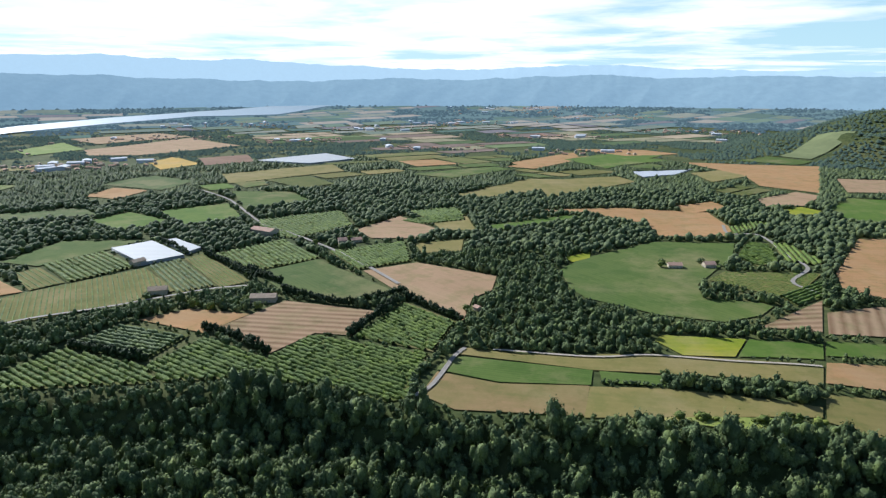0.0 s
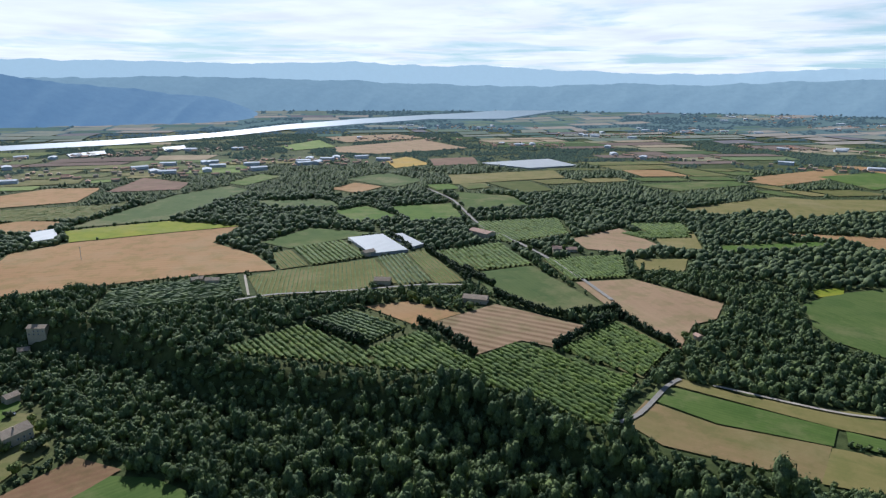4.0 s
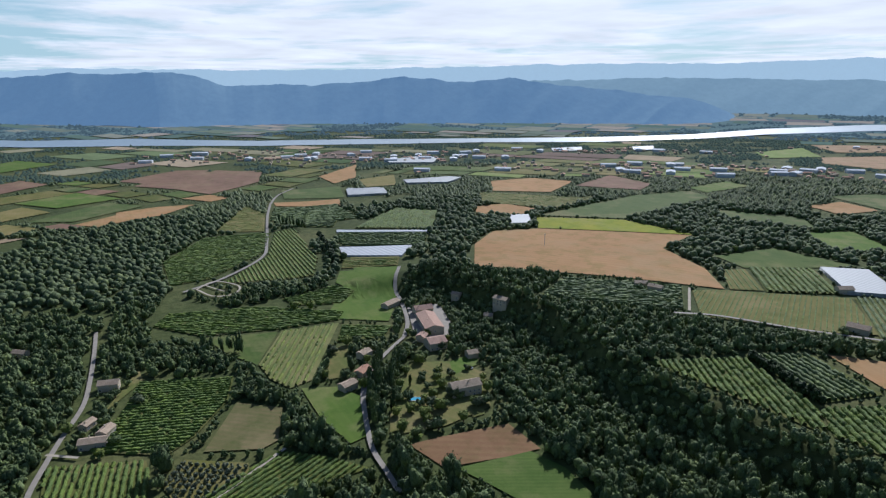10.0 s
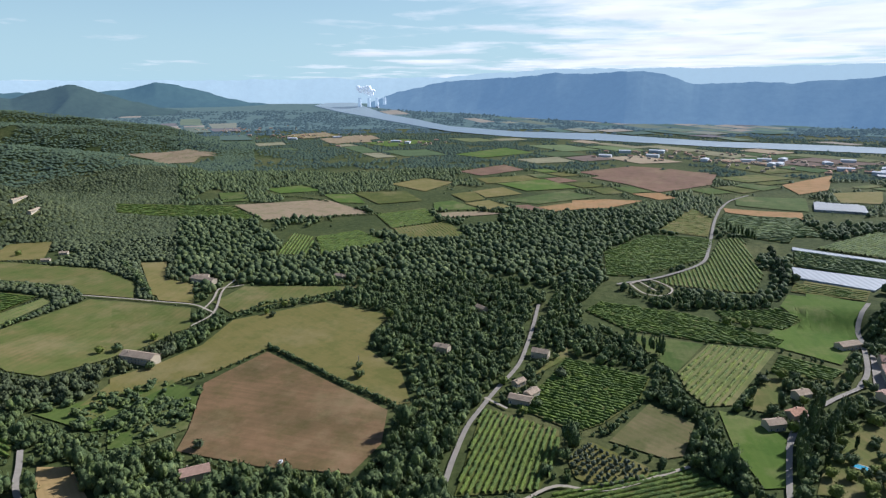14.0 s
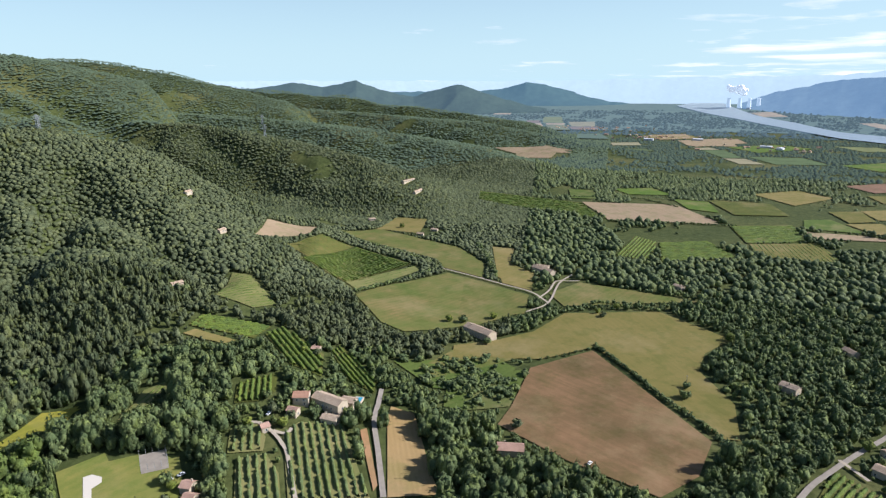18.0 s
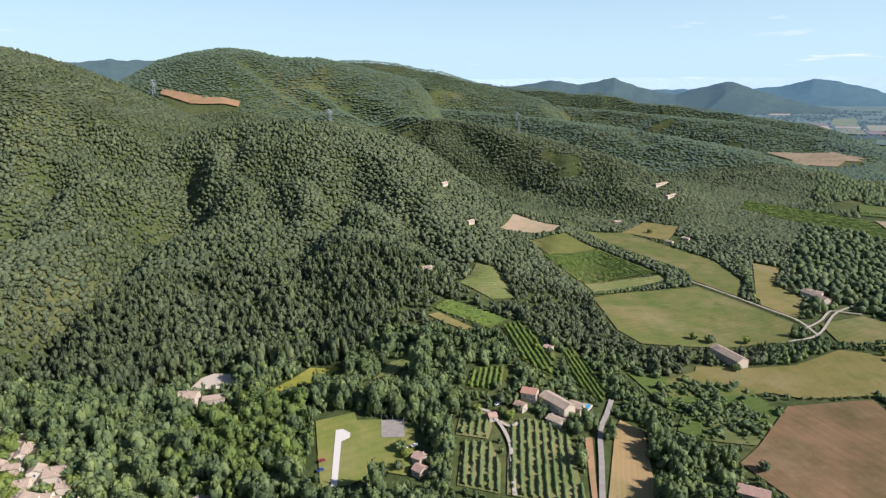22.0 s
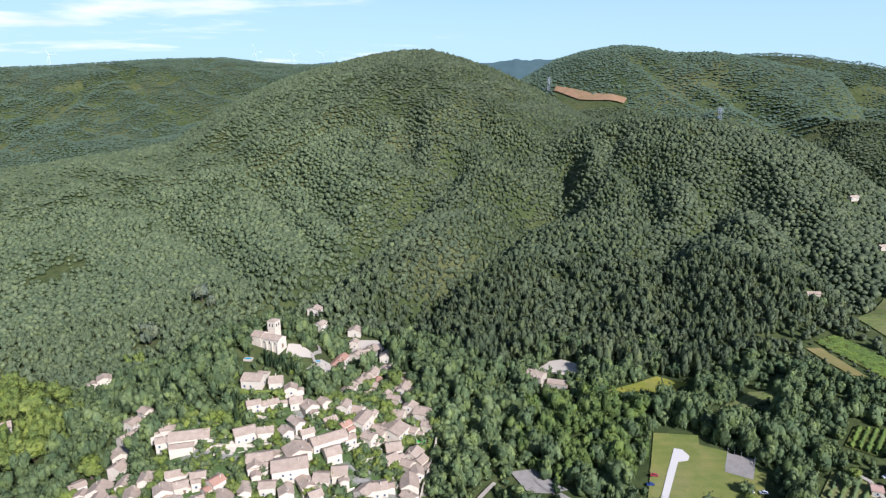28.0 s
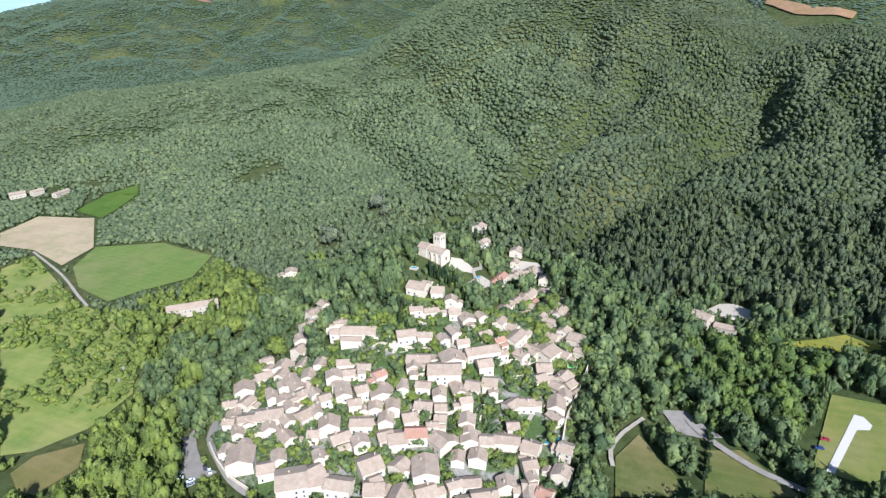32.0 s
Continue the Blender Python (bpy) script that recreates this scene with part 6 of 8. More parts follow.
def house(style, x, y, long, wide, high, turn):
    wall, tile, labels = STYLE[style]
    if style == "stone" and rng.uniform() < 0.03:
        tile = M_REDTILE
    if style == "stone":
        long, wide, high = long * 1.02, wide * 1.04, high * 0.86
        turn += rng.uniform(-9, 9)
        if rng.uniform() < 0.42 and long < 1.5 * wide:
            long, wide, turn = wide, long, turn + 90
    long = max(long, wide * 0.85)
    c, s = math.cos(radians(turn)), math.sin(radians(turn))
    cx = np.array([x + (sa * long * c - sb * wide * s) / 2 for sa in (-1, 1) for sb in (-1, 1)])
    cy = np.array([y + (sa * long * s + sb * wide * c) / 2 for sa in (-1, 1) for sb in (-1, 1)])
    zs = height(cx, cy)
    z = float(zs.mean())
    low = float(zs.min()) - z - 1.0
    eave = high * rng.uniform(0.88, 1.1)
    ridge = eave + min(wide, 11) * rng.uniform(0.19, 0.27)
    pick = labels[0] if high < 7 or len(labels) < 2 else labels[1]
    if style == "stone" and long < 8.5:
        pick = labels[2]
    if style == "red":
        pick = labels[0]
    ob = thing("house" if style != "barn" else "barn", x, y, z, turn, pick, "house" if style != "barn" else "barn", "houses of the village" if style == "stone" else "farm buildings")
    part("wall", gable_wall(long, wide, low, eave, ridge, wall), ob)
    part("roof", gable_roof(long, wide, eave, ridge, tile), ob)
    floors = max(1, int(eave / 2.8))
    cols = max(1, int(long / 3.4))
    for side in (-1, 1):
        for fl in range(floors):
            for q in range(cols):
                if rng.uniform() < 0.25:
                    continue
                px = (q + 0.5) / cols * long - long / 2 + rng.uniform(-0.3, 0.3)
                w = part("window", SHUT, ob)
                w.matrix_local = pose(px, side * (wide / 2 + 0.04), 0.9 + fl * 2.7, 0, 0, 0)
                part("pane", PANE, w)
    for end in (-1, 1):
        if rng.uniform() < 0.7:
            w = part("window", SHUT, ob)
            w.matrix_local = pose(end * (long / 2 + 0.04), rng.uniform(-1, 1), 0.9 + (floors - 1) * 2.7, 0, 0, 90)
            part("pane", PANE, w)
    d = part("door", DOOR, ob)
    d.matrix_local = pose(rng.uniform(-0.25, 0.25) * long, (wide / 2 + 0.05), 0.0)
    if rng.uniform() < 0.65:
        ch = part("chimney", CHIMNEY, ob)
        ch.matrix_local = pose(rng.uniform(-0.35, 0.35) * long, rng.choice([-1, 1]) * wide * 0.15, ridge - wide * 0.08)
    if style == "stone" and rng.uniform() < 0.55:
        # a lower wing built against the side or the end
        al, aw, ae = long * rng.uniform(0.45, 0.75), wide * rng.uniform(0.5, 0.75), eave * rng.uniform(0.55, 0.8)
        wing = part("wing", gable_wall(al, aw, low, ae, ae + aw * 0.2, wall), ob, "lower stone wing")
        part("roof", gable_roof(al, aw, ae, ae + aw * 0.2, tile, 0.3), wing)
        if rng.uniform() < 0.5:
            wing.matrix_local = pose(rng.choice([-1, 1]) * (long + al) / 2 * 0.97, rng.uniform(-0.15, 0.15) * wide, 0)
        else:
            wing.matrix_local = pose(rng.uniform(-0.25, 0.25) * long, rng.choice([-1, 1]) * (wide + aw) / 2 * 0.96, 0)
        w = part("window", SHUT, wing)
        w.matrix_local = pose(0, aw / 2 + 0.04, 0.9)
        part("pane", PANE, w)
    m = 2.5
    rect = [(x + sa * (long / 2 + m) * c - sb * (wide / 2 + m) * s, y + sa * (long / 2 + m) * s + sb * (wide / 2 + m) * c) for sa, sb in ((-1, -1), (1, -1), (1, 1), (-1, 1))]
    CLEAR.append(rect)
    HOUSES.append((x, y, (long + wide) / 4, turn))
    if style != "stone":
        FARMS.append((x, y, (long + wide) / 4))
    return ob


def church(x, y, turn):
    z = float(height(x, y))
    ob = thing("church", x, y, z, turn, "pale stone church with a square bell tower on the hilltop", "church")
    nave = part("nave", gable_wall(14.5, 8.6, -5, 6.3, 8.3, M_STONE), ob, "pale limestone nave wall")
    nave.matrix_local = pose(3.4, 0, 0)
    part("roof", gable_roof(14.5, 8.6, 6.3, 8.3, M_TILE, 0.3), nave, "low clay tile roof")
    choir = part("choir", gable_wall(8, 9.8, -5, 7.0, 9.3, M_STONE), ob, "higher limestone choir wall")
    choir.matrix_local = pose(-7.6, 0.2, 0)
    part("roof", gable_roof(8, 9.8, 7.0, 9.3, M_TILE, 0.3), choir, "low clay tile roof")
    tower = part("tower", block("tower", M_STONE, (0, 0, -5, 6.2, 6.2, 20.4), (0, 0, 9.8, 6.4, 6.4, 0.25)), ob, "square bell tower")
    tower.matrix_local = pose(-0.9, 7.2, 0)
    cap = bpy.data.meshes.new("tower_roof")
    cap.from_pydata([(-3.4, -3.4, 15.4), (3.4, -3.4, 15.4), (3.4, 3.4, 15.4), (-3.4, 3.4, 15.4), (0, 0, 16.5)], [], [(3, 2, 1, 0), (0, 1, 4), (1, 2, 4), (2, 3, 4), (3, 0, 4)])
    cap.materials.append(M_TILE)
    part("roof", cap, tower, "low tiled tower roof")
    for k in range(4):
        for side in (-1, 1):
            o = part("window", block("window", M_GLASS, (0, 0, 0, 0.8, 0.16, 2.0)), tower)
            o.matrix_local = pose(0, 0, 0, 0, 0, 90 * k) @ pose(side * 1.2, 3.12, 11.6)
    for q in range(3):
        o = part("window", block("window", M_GLASS, (0, 0, 0, 0.6, 0.16, 1.9)), nave)
        o.matrix_local = pose((q - 1) * 4.4, -4.33, 3.0)
        o = part("buttress", block("buttress", M_STONE, (0, 0, -5, 0.8, 1.0, 9.4)), nave)
        o.matrix_local = pose((q - 1) * 4.4 + 2.2, -4.7, 0)
    door = part("door", block("door", M_DOOR, (0, 0, 0, 0.16, 1.6, 2.8)), nave)
    door.matrix_local = pose(7.3, 0, 0)
    c, k = math.cos(radians(turn)), math.sin(radians(turn))
    CLEAR.append([(x + p * c - q * k, y + p * k + q * c) for p, q in ((-13, -8), (13, -8), (13, 12), (-13, 12))])
    HOUSES.append((x, y, 9, turn))


def hedge(high, wide, *points):
    """A clipped garden hedge along a line of the plan."""
    q, sd, _, _ = ribbon(points, wide, 0.0, 2)
    n = len(q)
    prof = np.array([(-0.5, -0.5), (-0.52, 0.8), (-0.3, 1.0), (0.3, 1.0), (0.52, 0.8), (0.5, -0.5)])
    jit = rng.uniform(0.88, 1.12, (n, 6, 1))
    xy = q[:, None] + sd[:, None] * (prof[None, :, :1] * wide * jit)
    zz = height(q[:, 0], q[:, 1])[:, None] + prof[None, :, 1] * high * jit[:, :, 0]
    v = np.concatenate([xy, zz[:, :, None]], -1).reshape(-1, 3)
    i, j = np.meshgrid(np.arange(n - 1), np.arange(5), indexing="ij")
    f = np.stack([i * 6 + j, i * 6 + j + 1, (i + 1) * 6 + j + 1, (i + 1) * 6 + j], -1).reshape(-1, 4)
    CLEAR.append([tuple(p) for p in q])
    return tagged(new("hedge", mesh_of("hedge", v, f, [M_BRIGHT], flat=False)), "clipped yellow-green hedge round the manor garden", "hedge", "garden hedges")


VILLAGE = []


def village_ground(*poly):
    VILLAGE.append(poly)
    v, f = draped(list(poly), 6, 0.7, (0, 0, 0), 0)
    tagged(new("village_ground", mesh_of("village_ground", v, f, [M_VILLAGE], flat=False)), "stony lanes and small gardens between the houses", "ground", kind="structure")
    CLEAR.append(list(poly))


def pool(colour, x, y, long, wide, turn):
    z = float(height(x, y)) + 1.0
    ob = thing("swimming_pool", x, y, z, turn, f"small {colour} swimming pool with pale paved edge", "pool", "pools")
    a, b = long / 2, wide / 2
    part("edge", block("edge", M_PAVE, (0, b + 0.3, -1.2, long + 1.2, 0.6, 1.4), (0, -b - 0.3, -1.2, long + 1.2, 0.6, 1.4), (a + 0.3, 0, -1.2, 0.6, wide, 1.4), (-a - 0.3, 0, -1.2, 0.6, wide, 1.4)), ob)
    part("water", block("water", M_POOL[colour], (0, 0, -1.0, long, wide, 1.1)), ob)
    CLEAR.append([(x + p * (a + 4), y + q * (a + 4)) for p, q in ((-1, -1), (1, -1), (1, 1), (-1, 1))])


def car_meshes(colour):
    v, f = boxes((0, 0, 0.35, 4.2, 1.75, 0.55))
    v[4:, :2] *= (0.96, 0.92)
    body = mesh_of("body", v, f, [M_PAINT[colour]])
    v, f = boxes((-0.15, 0, 0.9, 2.4, 1.55, 0.55))
    v[4:, :2] *= (0.72, 0.85)
    cabin = mesh_of("cabin", v, f, [M_GLASS])
    roof = block("roof", M_PAINT[colour], (-0.12, 0, 1.44, 1.6, 1.3, 0.06))
    return body, cabin, roof


CAR = {n: car_meshes(n) for n in M_PAINT}
g = np.linspace(0, 2 * np.pi, 13)[:-1]
WHEEL = mesh_of("wheel", np.concatenate([np.stack([0.33 * np.cos(g), 0 * g - 0.1, 0.33 * np.sin(g)], -1), np.stack([0.33 * np.cos(g), 0 * g + 0.1, 0.33 * np.sin(g)], -1), [(0, -0.1, 0), (0, 0.1, 0)]]),
                [(k, (k + 1) % 12, 12 + (k + 1) % 12) for k in range(12)] + [(k, 12 + (k + 1) % 12, 12 + k) for k in range(12)] + [((k + 1) % 12, k, 24) for k in range(12)] + [(12 + k, 12 + (k + 1) % 12, 25) for k in range(12)], [M_TYRE])


def car(colour, x, y, turn):
    z = float(height(x, y)) + 0.95
    ob = thing("car", x, y, z, turn, f"parked {colour} car seen from above", "car", "parked cars")
    body, cabin, roof = CAR[colour]
    part("body", body, ob), part("windows", cabin, ob, "dark glass cabin"), part("roof", roof, ob)
    for a in (-1.3, 1.3):
        for b in (-0.8, 0.8):
            part("wheel", WHEEL, ob).matrix_local = pose(a, b, 0.33)
    CLEAR.append([(x + p * 4, y + q * 4) for p, q in ((-1, -1), (1, -1), (1, 1), (-1, 1))])


def slab(name, mat, lift, label, category, kind, poly):
    v, f = draped(list(poly), 8, lift, (0, 0, 0), 0)
    CLEAR.append(list(poly))
    return tagged(new(name, mesh_of(name, v, f, [mat], flat=False)), label, category, kind=kind)


def court(*poly):
    slab("sports_court", M_ASPHALT, 0.95, "grey fenced ball court beside the sports field", "court", "", poly)
    n = len(poly)
    ob = thing("court_fence", *poly[0], float(height(*poly[0])), 0, "tall steel mesh fence round the ball court", "fence")
    for k in range(n):
        a, b = np.array(poly[k]), np.array(poly[(k + 1) % n])
        m = max(2, int(np.hypot(*(b - a)) / 3))
        for q in range(m):
            p = a + (b - a) * q / m - poly[0]
            part("post", block("post", M_STEEL, (p[0], p[1], 0, 0.12, 0.12, 4.2)), ob)


def bowls_strip(*poly):
    slab("bowls_strip", M_CHALK, 1.0, "white gravel run-up strip on the sports field", "path", "structure", poly)


def car_park(*poly):
    slab("car_park", M_ASPHALT, 0.9, "grey asphalt car park among trees", "car park", "structure", poly)


def stone_wall(high, *points):
    q, s, v, f = ribbon(points, 0.7, 0.0, 4)
    n = len(q)
    z = height(q[:, 0], q[:, 1])
    prof = np.array([(-0.35, -2.0), (-0.35, 1.0), (0.35, 1.0), (0.35, -2.0)])
    w = np.zeros((n, 4, 3))
    for k, (a, b) in enumerate(prof):
        w[:, k, :2] = q + s * a
        w[:, k, 2] = z + (high if b > 0 else b) + (rng.uniform(-0.15, 0.15, n) if b > 0 else 0)
    i, j = np.meshgrid(np.arange(n - 1), np.arange(3), indexing="ij")
    fs = np.stack([i * 4 + j, i * 4 + j + 1, (i + 1) * 4 + j + 1, (i + 1) * 4 + j], -1).reshape(-1, 4)
    tagged(new("stone_wall", mesh_of("stone_wall", w.reshape(-1, 3), fs, [M_STONE])), "pale dry-stone retaining wall of the village", "wall", group="village walls")


def rods(name, mat, pairs, thick):
    """Thin square bars between pairs of points, as one mesh."""
    vs, fs = [], []
    for a, b in pairs:
        a, b = Vector(a), Vector(b)
        d = (b - a).normalized()
        u = d.orthogonal().normalized() * thick / 2
        w = d.cross(u)
        n = len(vs)
        vs += [tuple(p + q) for p in (a, b) for q in (u, w, -u, -w)]
        fs += [(n, n + 1, n + 5, n + 4), (n + 1, n + 2, n + 6, n + 5), (n + 2, n + 3, n + 7, n + 6), (n + 3, n, n + 4, n + 7)]
    return mesh_of(name, vs, fs, [mat])


def pylon(x, y, high):
    r = math.hypot(x, y)
    ob = thing("pylon", x, y, float(height(x, y)), math.degrees(math.atan2(y, x)) + 90, "grey lattice power pylon among the trees", "pylon", "power pylons")
    t = 0.45 + r / 4500
    for sx in (-1, 1):
        for sy in (-1, 1):
            part("leg", rods("leg", M_STEEL, [((sx * high / 9, sy * high / 9, -2), (sx * 0.6, sy * 0.6, high))], t), ob)
    pairs = []
    for k in range(7):
        z0, z1 = high * k / 7, high * (k + 1) / 7
        w0, w1 = high / 9 * (1 - k / 7) + 0.6 * k / 7, high / 9 * (1 - (k + 1) / 7) + 0.6 * (k + 1) / 7
        for s in (-1, 1):
            pairs += [((-w0, s * w0, z0), (w1, s * w1, z1)), ((w0, s * w0, z0), (-w1, s * w1, z1)), ((s * w0, -w0, z0), (s * w1, w1, z1))]
    part("bracing", rods("bracing", M_STEEL, pairs, t * 0.6), ob)
    for k, w in ((0.68, 7.5), (0.82, 6), (0.95, 4.5)):
        part("cross_arm", rods("cross_arm", M_STEEL, [((-w, 0, high * k), (w, 0, high * k)), ((-w, 0, high * k), (0, 0, high * k + 2)), ((w, 0, high * k), (0, 0, high * k + 2))], t * 0.8), ob)


def pole(x, y, high):
    ob = thing("utility_pole", x, y, float(height(x, y)), 20, "slender grey utility pole in the field", "pole", "utility poles")
    part("shaft", rods("shaft", M_STEEL, [((0, 0, -1), (0, 0, high))], 0.6), ob)
    part("cross_arm", rods("cross_arm", M_STEEL, [((-1.5, 0, high - 0.8), (1.5, 0, high - 0.8))], 0.35), ob)


def turbine(az, el):
    d = 2760.0
    x, y = at(az, d)
    z = float(height(x, y))
    ob = thing("wind_turbine", x, y, z, az, "white wind turbine on the far ridge", "turbine", "wind turbines")
    high = 62.0
    part("mast", rods("mast", M_CONCRETE, [((0, 0, -5), (0, 0, high))], 2.2), ob)
    part("nacelle", block("nacelle", M_CONCRETE, (0, 0, high - 1.5, 3, 8, 3)), ob)
    for k in range(3):
        a = radians(120 * k + az * 7)
        part("blade", rods("blade", M_CONCRETE, [((0, -4, high), (28 * math.sin(a), -4, high + 28 * math.cos(a)))], 1.6), ob)


def lathe(profile, n, mat, name):
    a = np.linspace(0, 2 * np.pi, n + 1)[:-1]
    v = np.concatenate([np.stack([r * np.cos(a), r * np.sin(a), 0 * a + z], -1) for r, z in profile])
    i, j = np.meshgrid(np.arange(len(profile) - 1), np.arange(n), indexing="ij")
    f = np.stack([i * n + j, i * n + (j + 1) % n, (i + 1) * n + (j + 1) % n, (i + 1) * n + j], -1).reshape(-1, 4)
    return mesh_of(name, v, f, [mat], flat=False)


TOWER_D = 4420.0
# the shell's emission imitates haze and lifts its backlit side
SHELL = lathe([(24, 0), (20, 22), (16.5, 46), (15, 62), (15.6, 76), (16.2, 82), (15.4, 82), (14.4, 62), (15.5, 40)], 28, far_haze_mat("hazy_concrete", (0.55, 0.57, 0.60), (0.40, 0.54, 0.66), 0.5), "shell")


def cooling_tower(az, el):
    x, y = at(az, TOWER_D)
    ob = thing("cooling_tower", x, y, float(height(x, y)) - 2, 0, "pale concrete cooling tower by the river", "tower", "cooling towers")
    part("shell", SHELL, ob).scale = (0.62, 0.62, 0.8)


def steam(az, el):
    x, y = at(az, TOWER_D)
    z = EYE_Z + TOWER_D * math.tan(radians(el))
    g = np.random.default_rng(4)
    vs, fs, n = [], [], 0
    for k in range(80):
        v, f = ICO2
        u = g.uniform(0, 1)
        r = g.uniform(9, 19) * (0.75 + 0.5 * u)
        vs.append(v * r * 0.8 * (1 + g.uniform(-0.15, 0.15, (len(v), 1))) + (g.normal() * 7 + 20 * u, g.normal() * (7 + 17 * u) - 36 * u, z - 30 + u * 38 + g.normal() * 6))
        fs.append(f + n)
        n += len(v)
    v = np.concatenate(vs)
    v[:, :2] += (x, y)
    tagged(new("steam_plume", mesh_of("steam_plume", v, np.concatenate(fs), [M_GLOWING_STEAM], flat=False)), "white steam plume that rises from the cooling towers", "steam", kind="stuff")


# emission brightens the plume, which is no light source itself
k = Mat("steam", 1.0, spec=0.0)
k.color((0.9, 0.92, 0.95))
k.b.inputs["Emission Color"].default_value = (0.75, 0.82, 0.9, 1)
k.b.inputs["Emission Strength"].default_value = 0.25
M_GLOWING_STEAM = k.m


def garden_crown(k, cards, mat):
    g = np.random.default_rng(500 + k)
    v, f = lobed(g, 9, 0.66, 0.22)
    p, q = leaf_cards(g, v, cards, 0.12)
    return mesh_of("crown", np.concatenate([v * 0.95, p]), np.concatenate([f, q + len(v)]), [mat])


CROWNS = {"oak": [garden_crown(k, 260, m) for k, m in enumerate((M_WOOD, M_BRIGHT, M_WOOD, M_BRIGHT, M_HILL))],
          "poplar": [garden_crown(10 + k, 300, M_WOOD) for k in range(3)], "cypress": [garden_crown(20 + k, 240, M_DARKTREE) for k in range(3)], "cedar": [garden_crown(30 + k, 240, M_OLIVE) for k in range(2)], "plane": [garden_crown(40 + k, 420, M_BRIGHT) for k in range(3)]}
TRUNK = lathe([(0.16, -0.4), (0.12, 0.3), (0.09, 0.9), (0.05, 1.3)], 7, M_BARK, "trunk")
TREE_LABEL = {"oak": "round leafy green tree with a short trunk", "poplar": "tall slender green poplar", "cypress": "narrow dark green cypress", "cedar": "pale silver-grey cedar above the woods", "plane": "large light green plane tree by the meadow"}


def tree(kind, x, y, size):
    s = size * rng.uniform(0.8, 1.2)
    tall = {"oak": 0.95, "poplar": 3.6, "cypress": 4.6, "cedar": 1.5, "plane": 1.0}[kind]
    if kind == "cypress":
        s *= 0.45
    ob = thing("tree", x, y, float(height(x, y)), rng.uniform(0, 360), TREE_LABEL[kind], "tree", "garden trees")
    if kind in ("plane", "cypress", "cedar"):
        m = s * (0.9 if kind == "plane" else 1.4)
        CLEAR.append([(x + p * m, y + q * m) for p, q in ((-1, -1), (1, -1), (1, 1), (-1, 1))])
    tr = part("trunk", TRUNK, ob)
    tr.scale = (s, s, s * 1.1)
    meshes = CROWNS[kind]
    cr = part("crown", meshes[rng.integers(len(meshes))], ob)
    cr.scale = (s, s, s * tall)
    cr.location = (0, 0, s * (tall * 0.72 + 0.25))


def infill(count):
    """More small houses in the gaps of the village, aligned with their neighbours."""
    poly = np.array(VILLAGE[0])
    made = 0
    for _ in range(2600):
        x, y = rng.uniform(poly[:, 0].min(), poly[:, 0].max()), rng.uniform(poly[:, 1].min(), poly[:, 1].max())
        if not inside(np.array([x]), np.array([y]), VILLAGE[0])[0] or fractal(x / 30, y / 30, 2, 91) > 0.62:
            continue
        d = [(math.hypot(x - h[0], y - h[1]) - h[2], h) for h in HOUSES]
        gap, best = min(d, key=lambda q: q[0])
        if gap < 4.2 or gap > 16:
            continue
        long = min(2 * gap - 1, rng.uniform(7, 11))
        house("stone", x, y, long / 1.1, min(long, rng.uniform(6, 8)) / 1.12, rng.uniform(4.5, 7.5), best[3])
        made += 1
        if made >= count:
            break


# ---------------------------------------------------------------- the far town on the plain
FAR_WALL = [gable_wall(10, 8, -1, 5.5, 7.2, M_RENDER), gable_wall(16, 9, -1, 5, 6.8, M_RENDER), gable_wall(38, 20, -1, 8, 10, M_CONCRETE)]
FAR_ROOF = [gable_roof(10, 8, 5.5, 7.2, M_TILE), gable_roof(16, 9, 5, 6.8, M_REDTILE), gable_roof(38, 20, 8, 10, M_CONCRETE)]


TOWN = {0: [], 1: []}


def town(x, y, rx, ry, turn, count, sheds=0.12):
    """Small far houses and a few sheds, scattered about the middle of a town."""
    c, s = math.cos(radians(turn)), math.sin(radians(turn))
    for q in range(int(count * 1.6)):
        u, v = np.clip(rng.normal(size=2), -2, 2) * (rx / 1.6, ry / 1.6)
        px, py = x + u * c - v * s, y + u * s + v * c
        k = 2 if rng.uniform() < sheds else int(rng.integers(2))
        spin = turn + rng.choice([0, 90]) + rng.uniform(-15, 15)
        m = 26 if k == 2 else 13
        CLEAR.append([(px + p * m, py + q * m) for p, q in ((-1, -1), (1, -1), (1, 1), (-1, 1))])
        if k < 2 and q % 9:
            TOWN[k].append((px, py, float(height(px, py)), spin))
            continue
        name = "shed" if k == 2 else "house"
        label = "pale flat industrial shed in the far town" if k == 2 else "small far town house with a clay tile roof"
        ob = thing(name, px, py, float(height(px, py)), spin, label, name, "buildings of the far town")
        part("wall", FAR_WALL[k], ob), part("roof", FAR_ROOF[k], ob)


def town_rest():
    """All the other far houses, too many and too small to pick apart, as one mesh."""
    vs, fs, index = [], [], []
    mats = [M_RENDER, M_TILE, M_REDTILE]
    n = 0
    for k, places in TOWN.items():
        for me, slot in ((FAR_WALL[k], 0), (FAR_ROOF[k], 1 + k)):
            v = np.array([p.co[:] for p in me.vertices])
            me.calc_loop_triangles()
            f = np.array([t.vertices[:] for t in me.loop_triangles])
            for x, y, z, spin in places:
                a = radians(spin)
                vs.append(np.stack([x + v[:, 0] * math.cos(a) - v[:, 1] * math.sin(a), y + v[:, 0] * math.sin(a) + v[:, 1] * math.cos(a), z + v[:, 2]], -1))
                fs.append(f + n)
                index += [slot] * len(f)
                n += len(v)
    tagged(new("far_town", mesh_of("far_town", np.concatenate(vs), np.concatenate(fs), mats, index=index)), "small tile-roofed houses of the far town", "town", kind="stuff")

